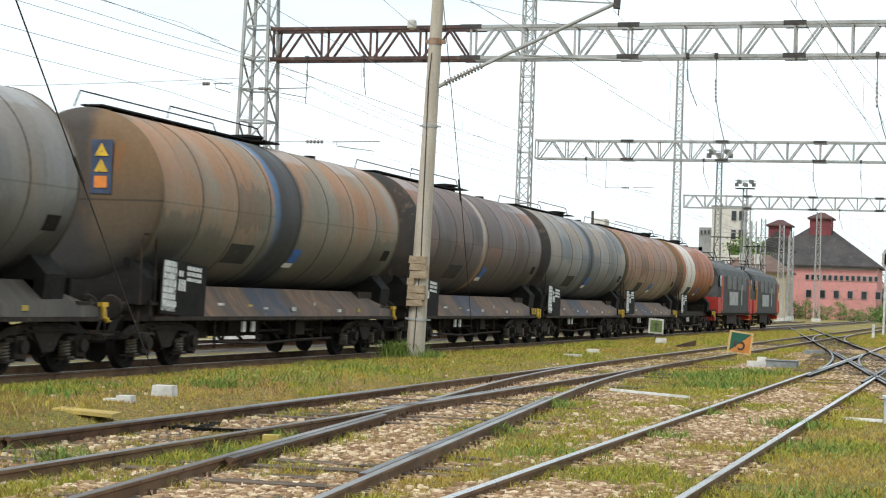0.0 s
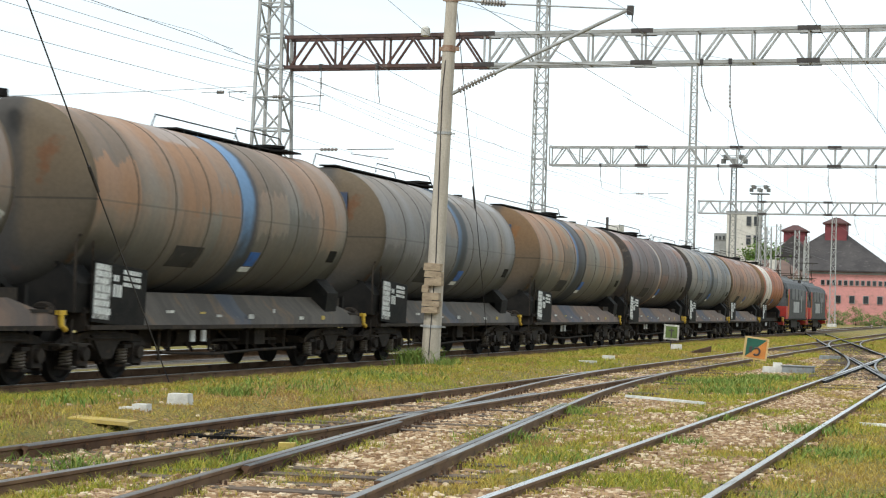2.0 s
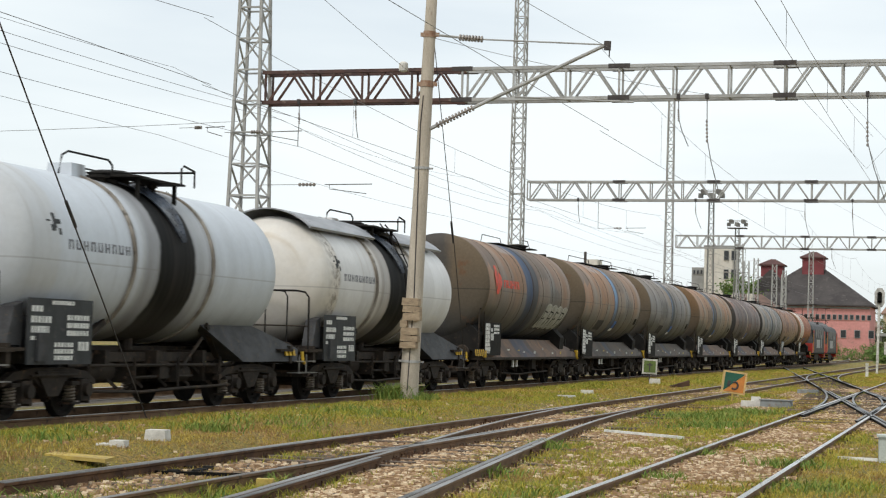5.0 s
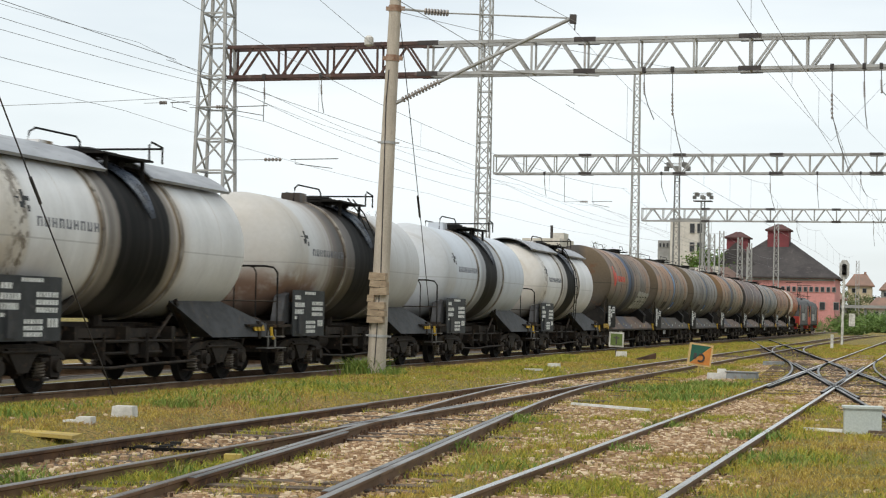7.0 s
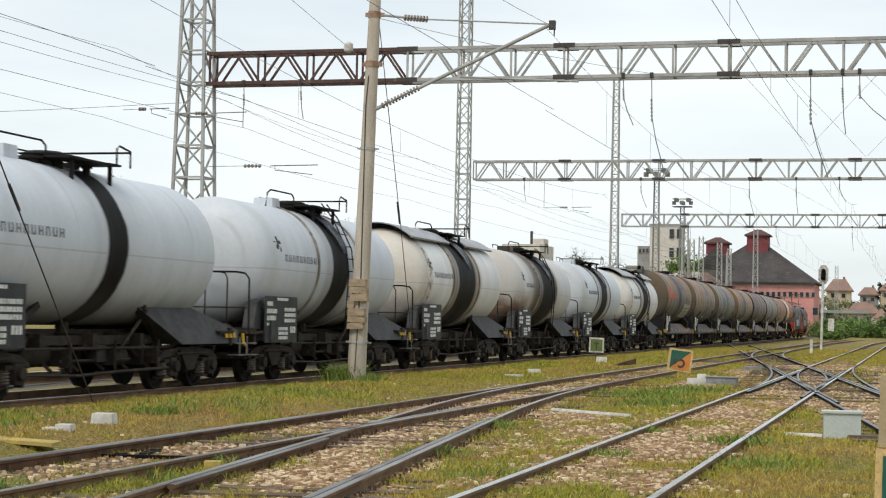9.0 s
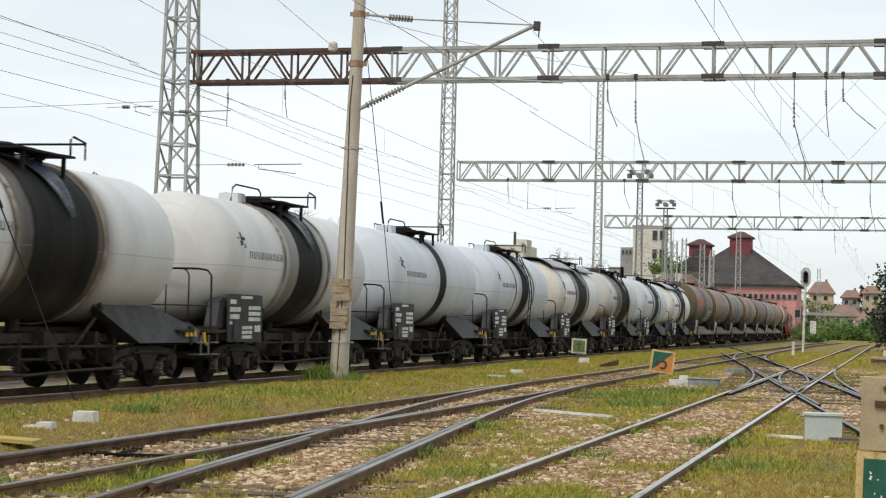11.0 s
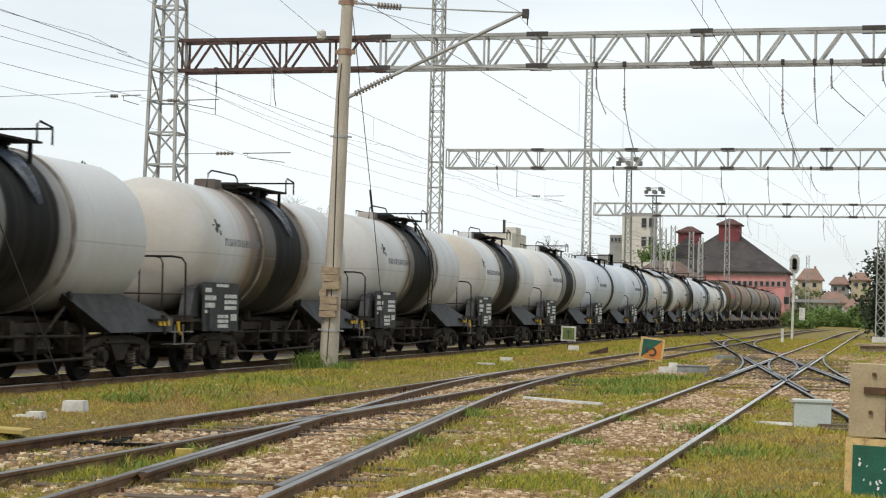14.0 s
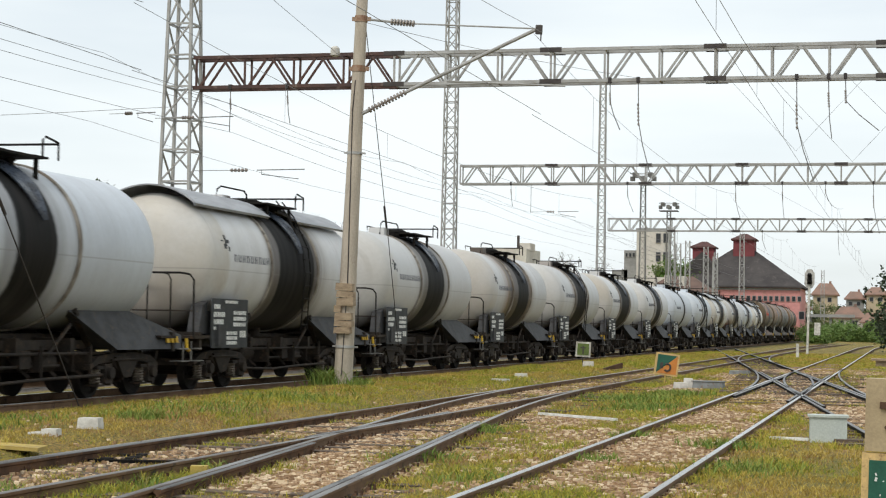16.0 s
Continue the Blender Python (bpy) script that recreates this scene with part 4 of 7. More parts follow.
def brown_wagon(mat, end_mat, half=6.8, span=(-6.2, 6.2), board_y=-5.97, board="tilted", hazard=True, walk_y=(-6.2, 0.9), skirt_mat=None, label="", graffiti=False, logo=False, fairing=True, plate=True, striped=True):
    w = thing("tank_wagon", label, "tank wagon", group="tank wagons of the train")
    h = -span[0]
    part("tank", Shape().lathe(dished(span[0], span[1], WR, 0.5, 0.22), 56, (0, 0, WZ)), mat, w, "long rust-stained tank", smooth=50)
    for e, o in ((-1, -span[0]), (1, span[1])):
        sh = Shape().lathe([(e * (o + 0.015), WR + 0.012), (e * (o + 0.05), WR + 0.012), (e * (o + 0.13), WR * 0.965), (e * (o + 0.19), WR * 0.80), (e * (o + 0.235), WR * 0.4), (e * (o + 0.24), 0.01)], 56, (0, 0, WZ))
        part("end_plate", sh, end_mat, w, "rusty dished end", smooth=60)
    n = 8
    for i in range(1, n):
        y = span[0] + (span[1] - span[0]) * i / n
        part("weld_seam", Shape().lathe([(y - 0.018, WR - 0.01), (y - 0.012, WR + 0.007), (y + 0.012, WR + 0.007), (y + 0.018, WR - 0.01)], 48, (0, 0, WZ)), SEAM, w, key=("seam", round(y, 2)), smooth=50)
    sh = Shape()
    for s in (-1, 1):
        sh.box((s * 1.0, 0, 0.98), (0.14, 2 * half - 1.3, 0.22))
    sh.box((0, 0, 0.98), (0.5, 2 * half - 1.4, 0.3))
    for e in (-1, 1):
        sh.box((0, e * (half - 0.66), 1.0), (2.6, 0.12, 0.36))
        sh.box((0, e * (half - 1.65), 1.28), (2.2, 0.9, 0.35))
        sh.box((0, e * (half - 0.9), 1.12), (2.7, 0.6, 0.05))
    for y in (-2.4, -0.8, 0.8, 2.4):
        sh.box((0, y, 0.95), (2.1, 0.14, 0.24))
    part("underframe", sh, GRIME, w, "grimy brown-black underframe", key=("wunder", half), smooth=0)
    for e, o in ((-1, -span[0]), (1, span[1])):
        sh = Shape().prism([(-1.25, 1.1), (1.25, 1.1), (1.3, 1.55), (0.9, 1.95), (-0.9, 1.95), (-1.3, 1.55)], e * (o - 0.5), e * (o + 0.12))
        sh.box((0, e * (half - 0.95), 1.3), (2.2, 0.08, 0.4))
        for s in (-1, 1):
            sh.bar((s * 0.9, e * (half - 0.6), 1.15), (s * 0.9, e * (o + 0.1), 1.9), 0.1)
        part("saddle", sh, BLACK, w, "black end saddle", smooth=0)
    if fairing:
        for s in (1, -1):
            sh = Shape()
            x = s * 1.34
            lo = [(-half + 1.2, 1.45), (half - 1.9, 1.45), (half - 0.9, 1.12), (half - 0.2, 1.0), (half - 0.2, 0.86), (-half + 1.2, 0.86)]
            vs = [(x if q < 1.3 else x - s * 0.42, p, q) for p, q in lo] + [(x - s * 0.55, p, q) for p, q in lo]
            m = len(lo)
            sh.add(vs, [tuple(range(m)), tuple(range(2 * m - 1, m - 1, -1))] + [(i, (i + 1) % m, m + (i + 1) % m, m + i) for i in range(m)])
            part("fairing", sh, skirt_mat or FAIRING_RUST, w, "sloping stained side skirt", key=("wfair", s, half, (skirt_mat or FAIRING_RUST).name), smooth=20)
        sh = Shape().box((1.37, 0, 0.87), (0.08, 2 * half - 1.2, 0.07))
        part("sole_bar", sh, GRIME, w, key=("wsole", half), smooth=0)
        random.seed(17)
        for k in range(7):
            yy = -half + 3.4 + k * (2 * half - 6.4) / 6 + random.uniform(-0.3, 0.3)
            up = random.uniform(1.0, 1.16)
            part("stencil", Shape().box((1.345, yy, up), (0.012, random.uniform(0.07, 0.28), random.uniform(0.03, 0.09))), (WHITE_DIRTY, YELLOW_WORN, PALE_GREY, PALE_GREY, PALE_GREY)[k % 5], w, "small worn stencil on the skirt", key=("wsten", half, k), smooth=0)
    sh = Shape().path([(1.38, half - 0.42, 1.12), (1.40, half - 0.42, 0.9), (1.40, half - 0.30, 0.84)], 0.045, 6).box((1.38, half - 0.42, 1.1), (0.08, 0.2, 0.07))
    part("release_lever", sh, YELLOW, w, "yellow release lever", key=("wlever", half), smooth=30)
    # number board
    tilt = -3.5 if board == "tilted" else 0
    b = part("number_board", Shape().box((0, 0.88, 0.44), (0.03, 1.76, 0.95)), BLACK, w, "black number board with white panels", key="wboard", at=pose(1.38, board_y, 1.0, tilt, 0, 0), smooth=0)
    random.seed(8)
    marks(b, [(0.05, 0.84, 0.45, 0.09), (0.05, 0.73, 0.5, 0.08), (0.05, 0.62, 0.42, 0.08), (0.05, 0.5, 0.5, 0.10), (0.05, 0.38, 0.4, 0.08), (0.05, 0.27, 0.48, 0.08), (0.05, 0.15, 0.55, 0.10), (0.62, 0.5, 0.3, 0.2), (0.62, 0.7, 0.2, 0.1), (0.95, 0.82, 0.6, 0.07), (0.95, 0.72, 0.6, 0.07), (0.95, 0.62, 0.6, 0.06)], x=0.018, key="wmarks")
    part("panel", Shape().box((0.017, 0.28, 0.45), (0.004, 0.52, 0.86)), PANEL_WORN, b, "dirty scribbled white panel", key="wpanel", smooth=0)
    if hazard:
        x = 0.42
        yy = -h - 0.225
        sh = Shape().box((x, yy - 0.02, 3.42), (0.4, 0.015, 0.92))
        p = part("hazard_panel", sh, BLUE_DULL, w, "faded blue hazard panel", key=("whaz", h), smooth=0)
        for k in (0, 1):
            t = Shape().prism([(x - 0.13, 3.6 - k * 0.27), (x + 0.13, 3.6 - k * 0.27), (x, 3.82 - k * 0.27)], yy - 0.04, yy - 0.028, "y")
            part("warning_sign", t, YELLOW, p, "yellow warning triangle", key=("wtri", k, h), smooth=0)
        part("warning_sign", Shape().box((x, yy - 0.034, 3.16), (0.24, 0.012, 0.2)), ORANGE, p, "orange warning sign", key=("wor", h), smooth=0)
    # tank top
    sh = Shape()
    y0, y1 = walk_y
    sh.box((0.05, (y0 + y1) / 2, 4.50), (0.42, y1 - y0, 0.03))
    sh.box((0.1, y1 - 0.4, 4.49), (1.0, 0.8, 0.03))
    for i in range(9):
        y = y0 + 0.3 + (y1 - y0 - 0.6) * i / 8
        sh.box((0.05, y, 4.46), (0.4, 0.04, 0.08))
    part("walkway", sh, BLACK, w, "black grating walkway on the tank top", smooth=0)
    sh = Shape()
    sh.path([(-0.4, y0 + 0.2, 4.5), (-0.4, y0 + 0.4, 4.8), (-0.4, y1 - 1.2, 4.8), (-0.4, y1 - 0.9, 4.5)], 0.014, 5)
    sh.path([(0.5, y0 + 2.0, 4.5), (0.5, y0 + 2.1, 4.72), (0.5, y1 - 1.0, 4.72), (0.5, y1 - 0.7, 4.5)], 0.014, 5)
    part("handrail", sh, BLACK, w, "low thin handrail")
    sh = Shape().lathe([(4.35, 0.3), (4.56, 0.3), (4.57, 0.36), (4.62, 0.36), (4.66, 0.0)], 18, (0, y1 - 0.4, 0), "z")
    part("manhole", sh, BLACK, w, "black manhole cover")
    part("vent", Shape().rod((0, y1 + 3.2, 4.4), (0, y1 + 3.2, 4.52), 0.14, 10), BLACK, w, "small black vent")
    # painted placards
    if not graffiti:
        sh = Shape().patch(0.1, 0.55, -39, -27, WR, WZ)
        p = part("placard", sh, BLUE, w, "blue placard", key="wplac", smooth=50)
        part("placard", Shape().patch(0.05, 0.5, -44.5, -40, WR, WZ), WHITE, p, "white strip", key="wplac2", smooth=50)
        part("placard", Shape().patch(span[1] - 0.7, span[1] - 0.3, -30, -20, WR, WZ), BLACK, p, "dark data plate", key=("wplac3", span), smooth=50)
    if plate:
        part("repair_patch", Shape().patch(-3.0, -1.9, -44, -27, WR, WZ, 0.003), PATCH_DARK, w, "dark painted square", key="wpatch", smooth=50)
    if logo:
        sh = Shape()
        for i in range(20):
            a0, a1 = math.pi * 2 * i / 20, math.pi * 2 * (i + 1) / 20
            o0, o1 = 0.36 + 0.05 * math.sin(a0 * 3 + 1), 0.36 + 0.05 * math.sin(a1 * 3 + 1)
            pts = [(-h + 0.95 + k * math.cos(a), 6.5 + 0.95 * k / WR * 57.3 * math.sin(a)) for k, a in ((0.03, a0), (o0, a0), (o1, a1), (0.03, a1))]
            if i in (4, 12):
                continue
            vs = [((WR + 0.02) * math.cos(radians(t)), y, WZ + (WR + 0.02) * math.sin(radians(t))) for y, t in pts]
            sh.add(vs, [(0, 1, 2, 3)])
        sh.patch(-h + 0.8, -h + 1.0, 20, 25, WR, WZ)
        part("emblem", sh, LOGO_RED, w, "faded red ring emblem", smooth=50)
        sh = Shape()
        for i in range(8):
            y = -h + 1.62 + i * 0.225
            sh.patch(y, y + 0.075, 0.5, 9.5, WR, WZ)
            sh.patch(y + 0.07, y + 0.2, (7.2, 4.0, 0.5)[i % 3], (9.5, 6.4, 3.0)[i % 3], WR, WZ)
            if i % 2:
                sh.patch(y + 0.14, y + 0.2, 0.5, 9.5, WR, WZ)
        tagged(part("lettering", sh, LOGO_RED, w, "faded red lettering reduced to bars", smooth=50), kind="stuff")
    if graffiti:
        g = part("graffiti", Shape().patch(0.75, 3.75, -50, -30, WR, WZ, 0.002, 8), GRAFFITI_DIM, w, "pale sprayed graffiti on a dim ground", smooth=50)
        rng = random.Random(3)

        def curved(pts, lift):
            """A flat outline of (y, angle) laid on the tank, as a fan of narrow strips."""
            sh = Shape()
            m, rows = len(pts) // 2, 10
            grid = []
            for r in range(rows + 1):
                for (ya, ta), (yb, tb) in zip(pts[:m], pts[m:]):
                    y, t = ya + (yb - ya) * r / rows, radians(ta + (tb - ta) * r / rows)
                    grid.append(((WR + lift) * math.cos(t), y, WZ + (WR + lift) * math.sin(t)))
            return sh.add(grid, [(r * m + k, r * m + k + 1, (r + 1) * m + k + 1, (r + 1) * m + k) for r in range(rows) for k in range(m - 1)])

        for k in range(4):
            y, wd = 0.95 + k * 0.78, 0.74
            n = 9
            top = [(y + 0.35 + wd * i / n, -14.5 - 2.2 * k * 0.4 + 3.2 * math.sin(i / n * math.pi) + rng.uniform(-0.4, 0.4)) for i in range(n + 1)]
            low = [(y - 0.12 + wd * i / n, -47 + 2.0 * math.sin(i * 1.1 + k)) for i in range(n + 1)]
            f = part("letter_fill", curved(top + low, 0.006), GRAFFITI, g, "olive sprayed fill of a letter", smooth=50)
            rim = curved(top + [(a, b - 1.7) for a, b in top], 0.011)
            part("outline", rim, PALE_GREY, f, "pale sprayed outline", smooth=50)
            side = [(top[-1][0] + (low[-1][0] - top[-1][0]) * i / 6, top[-1][1] + (low[-1][1] - top[-1][1]) * i / 6) for i in range(7)]
            part("outline", curved(side + [(a - 0.06, b) for a, b in side], 0.011), PALE_GREY, f, "pale sprayed outline", smooth=50)
            for m, (ya, ta, yb, tb) in enumerate(((0.30, -20, 0.12, -42), (0.34, -21, 0.70, -22), (0.22, -31, 0.60, -30), (0.72, -22, 0.50, -40))[:3 + k % 2]):
                bar = [(y + ya + (yb - ya) * i / 5, ta + (tb - ta) * i / 5) for i in range(6)]
                thick = [(a + 0.06, b - 0.3) for a, b in bar] if abs(tb - ta) > 5 else [(a, b - 1.7) for a, b in bar]
                part("stroke", curved(bar + thick, 0.010), BLACK, f, "dark sprayed stroke", smooth=50)
    sh = Shape().rod((0.6, -1.8, 0.68), (0.6, -0.7, 0.68), 0.2, 14)
    sh.rod((0.9, -0.6, 0.6), (0.9, 2.4, 0.6), 0.03, 6)
    sh.rod((1.1, -3.1, 0.85), (1.1, -3.1, 0.3), 0.03, 6)
    sh.box((0.9, 1.3, 0.68), (0.3, 0.5, 0.35))
    sh.box((0, 0, 0.72), (0.9, 4.2, 0.34))
    sh.box((-0.9, 0, 0.72), (0.1, 4.6, 0.4))
    for yy in (-2.6, -1.0, 0.7, 2.5):
        sh.box((0.3, yy, 0.66), (1.5, 0.1, 0.3))
        sh.rod((1.05, yy, 0.95), (1.05, yy, 0.42), 0.03, 6)
    sh.path([(1.1, -3.0, 0.42), (1.1, -0.8, 0.36), (1.1, 0.9, 0.4), (1.1, 3.0, 0.42)], 0.03, 6)
    sh.rod((0.75, 0.6, 0.66), (0.75, 1.5, 0.66), 0.17, 14)
    sh.box((0.15, 0.1, 0.66), (0.5, 4.6, 0.34))
    sh.box((0.55, -2.9, 0.68), (0.4, 0.5, 0.42))
    sh.box((0.6, 2.55, 0.66), (0.35, 0.4, 0.36))
    for k in range(6):
        sh.bar((0.5, -2.6 + k * 0.95, 0.9), (0.85, -2.2 + k * 0.95, 0.42), 0.05)
    sh.rod((0.98, -3.2, 0.82), (0.98, 3.2, 0.8), 0.03, 6)
    part("brake_gear", sh, GRIME, w, "rusty brake cylinder and rods", key="wbrake")
    for y in (-2.0, -1.55):
        part("brake_plate", Shape().box((1.2, 0, 0.70), (0.04, 0.16, 0.2)), WHITE, w, "white brake changeover plate", key="wbplate", at=pose(0, y, 0), smooth=0)
    if striped:
        stripes(w, half)
    if graffiti:
        stripes(w, -half + 0.75)
    for e in (-1, 1):
        sh = Shape().box((1.3, e * (half - 0.35), 0.62), (0.3, 0.4, 0.03))
        sh.rod((1.3, e * (half - 0.2), 1.0), (1.3, e * (half - 0.2), 0.62), 0.02, 5)
        part("footstep", sh, GRIME, w, key=("wstep", half, e), smooth=0)
    sh = Shape()
    sh.path([(1.3, -half + 0.25, 1.1), (1.3, -half + 0.25, 2.2), (1.3, -half + 0.35, 2.3), (1.3, -half + 0.7, 2.3), (1.3, -half + 0.78, 2.2), (1.3, -half + 0.78, 1.1)], 0.02, 6)
    part("grab_iron", sh, GRIME, w, key=("wgrab", half), smooth=30)
    buffers(w, half)
    bogie(w, -half + 1.65)
    bogie(w, half - 1.65)
    return w


def stripes(w, half):
    """Yellow and black hazard bar at the front corner."""
    b = part("corner_bar", Shape().box((1.36, half - 0.65, 1.04), (0.06, 1.1, 0.2)), BLACK, w, key=("cbar", half), smooth=0)
    sh = Shape()
    for k in range(5):
        y = half - 1.1 + k * 0.21
        sh.prism([(y, 0.945), (y + 0.11, 0.945), (y + 0.03, 1.135), (y - 0.08, 1.135)], 1.385, 1.395, "x")
    sh.box((1.37, half - 0.06, 0.98), (0.07, 0.12, 0.28))
    part("warning_marking", sh, YELLOW, b, "yellow hazard stripes", key=("cstr", half), smooth=0)


PATCH_DARK = worn("overpainted_square", (0.05, 0.047, 0.045), (0.033, 0.031, 0.03), (0.08, 0.07, 0.06), 2, 25, 0.7)
SEAM = worn("grimy_weld", (0.065, 0.056, 0.048), (0.10, 0.082, 0.066), None, 2, 20, 0.75)
WHITE_DIRTY = worn("dirty_white", (0.66, 0.65, 0.6), (0.42, 0.4, 0.36), (0.15, 0.13, 0.11), 5, 40, 0.7, 0, (0.6, 0.68))
PANEL_WORN = worn("scribbled_panel", (0.34, 0.33, 0.31), (0.10, 0.098, 0.092), (0.55, 0.54, 0.5), 7, 60, 0.7, 0, (0.5, 0.56))
BLUE_DULL = worn("faded_dark_blue", (0.06, 0.085, 0.15), (0.045, 0.06, 0.1), (0.1, 0.08, 0.07), 4, 40, 0.6)
ORANGE = worn("orange_sign", (0.75, 0.25, 0.05), (0.6, 0.2, 0.05), None, 6, 60, 0.5)
LOGO_RED = worn("faded_red", (0.72, 0.10, 0.06), (0.58, 0.085, 0.055), (0.22, 0.09, 0.065), 4, 40, 0.6)
GRAFFITI_DIM = worn("graffiti_dim", (0.09, 0.088, 0.075), (0.05, 0.05, 0.048), (0.16, 0.15, 0.12), 3, 40, 0.65)
GRAFFITI = worn("graffiti_pale", (0.40, 0.39, 0.32), (0.27, 0.265, 0.22), (0.52, 0.51, 0.46), 4, 40, 0.6)


def loco(nose, label):
    w = thing("electric_locomotive", label, "locomotive", group="locomotives of the train")
    ln = 7.45
    grey, dark = LOCO_GREY, LOCO_DARK
    sec = [(-1.48, 1.05), (1.48, 1.05), (1.48, 3.05), (1.30, 3.45), (0.9, 3.68), (-0.9, 3.68), (-1.30, 3.45), (-1.48, 3.05)]
    part("body", Shape().prism(sec, -ln + 1.3, ln - 1.3), grey, w, "dark grey ribbed body", smooth=20)
    for e in (-1, 1):
        sh = Shape()
        a, b = e * (ln - 1.3), e * (ln - 0.15)
        vs = [(p, a, q) for p, q in sec] + [(p * 0.94, b - e * (0.45 if q > 3.0 else 0.0) - e * (0.15 if q > 2.0 else 0), q - (0.05 if q > 3 else 0)) for p, q in sec]
        n = len(sec)
        sh.add(vs, [(i, (i + 1) % n, n + (i + 1) % n, n + i) for i in range(n)] + [tuple(range(n)), tuple(range(2 * n - 1, n - 1, -1))])
        cab = part("cab", sh, grey, w, "dark grey driver's cab", smooth=20)
        part("cab_skirt", Shape().box((0, e * (ln - 0.72), 1.45), (2.99, 1.05, 0.85)), nose, cab, "red lower cab", smooth=0)
        for s in (-1, 1):
            part("window", Shape().box((s * 1.47, e * (ln - 0.95), 2.75), (0.06, 0.6, 0.6)), GLASS_DARK, cab, "dark side window", smooth=0)
            part("windscreen", Shape().box((s * 0.6, e * (ln - 0.42), 2.8), (0.9, 0.12, 0.6), Matrix.Rotation(-e * 0.3, 3, "X")), GLASS_DARK, cab, "dark windscreen", smooth=0)
            part("door", Shape().box((s * 1.47, e * (ln - 1.7), 2.1), (0.05, 0.6, 1.9)), nose, cab, "red cab door", smooth=0)
        part("buffer_beam", Shape().box((0, e * (ln - 0.2), 0.85), (2.7, 0.4, 0.5)), RED, w, smooth=0)
    for s in (-1, 1):
        for y in (-3.2, -1.1, 1.1, 3.2):
            part("side_panel", Shape().box((s * 1.49, y, 2.75), (0.04, 1.7, 0.75)), dark, w, "louvred panel", smooth=0)
        sh = Shape().box((s * 1.5, -1.2, 1.85), (0.03, 3.6, 0.75)).box((s * 1.5, 2.2, 2.1), (0.03, 0.35, 1.2))
        part("lettering", sh, LOCO_MARK, w, "pale lettering reduced to a bar", smooth=0)
    part("equipment_case", Shape().box((0, 0, 0.75), (2.5, 4.0, 0.65)), GRIME, w, "black underfloor case", smooth=0)
    part("frame_beam", Shape().box((0, 0, 1.0), (2.8, 2 * ln - 0.6, 0.14)), BLACK, w, smooth=0)
    part("roof_gear", Shape().box((0, 0, 3.78), (1.5, 8.5, 0.22), taper=0.85).box((0, 2.0, 3.95), (0.8, 1.5, 0.2)).box((0, -2.5, 3.95), (0.7, 1.0, 0.16)), dark, w, "roof housings", smooth=0)
    for y in (-4.6, 4.6):
        sh = Shape()
        for s in (-1, 1):
            sh.path([(s * 0.5, y - 0.9, 3.95), (s * 0.6, y + 0.7, 4.12), (s * 0.55, y - 0.6, 4.28)], 0.025, 5)
            sh.rod((s * 0.4, y - 0.6, 3.65), (s * 0.4, y - 0.6, 3.95), 0.06, 8)
            sh.rod((s * 0.4, y + 0.6, 3.65), (s * 0.4, y + 0.6, 3.95), 0.06, 8)
        sh.rod((-0.85, y - 0.6, 4.3), (0.85, y - 0.6, 4.3), 0.03, 6)
        if y > 0 and nose is RED:
            sh.path([(0.4, y + 0.6, 4.0), (0.45, y - 0.8, 4.8), (0.4, y + 0.5, 5.55)], 0.03, 5)
            sh.path([(-0.4, y + 0.6, 4.0), (-0.45, y - 0.8, 4.8), (-0.4, y + 0.5, 5.55)], 0.03, 5)
            sh.rod((-0.85, y + 0.5, 5.58), (0.85, y + 0.5, 5.58), 0.035, 6)
        part("pantograph", sh, GRIME, w, "pantograph", smooth=30)
    sh = Shape()
    for e in (-1, 1):
        for k in range(3):
            sh.path([(1.5, e * (ln - 1.35), 1.1 + 0.01 * k), (1.5, e * (ln - 1.35), 2.7)], 0.02, 5)
            sh.box((1.4, e * (ln - 1.65), 0.4 + 0.25 * k), (0.2, 0.5, 0.03))
    part("steps", sh, YELLOW, w, "yellow cab steps", smooth=0)
    buffers(w, ln)
    bogie(w, -4.3)
    bogie(w, 4.3)
    return w


LOCO_GREY = worn("loco_grey", (0.065, 0.065, 0.065), (0.042, 0.042, 0.042), (0.09, 0.075, 0.068), 2, 30, 0.55)
LOCO_DARK = worn("loco_louvres", (0.16, 0.16, 0.16), (0.1, 0.1, 0.1), None, 2, 30, 0.6)
LOCO_MARK = worn("loco_pale_marking", (0.42, 0.42, 0.41), (0.3, 0.3, 0.3), None, 2, 30, 0.6)
q = Nodes("dark_window_glass")
GLASS_DARK = q.done((0.02, 0.022, 0.025), 0.12)

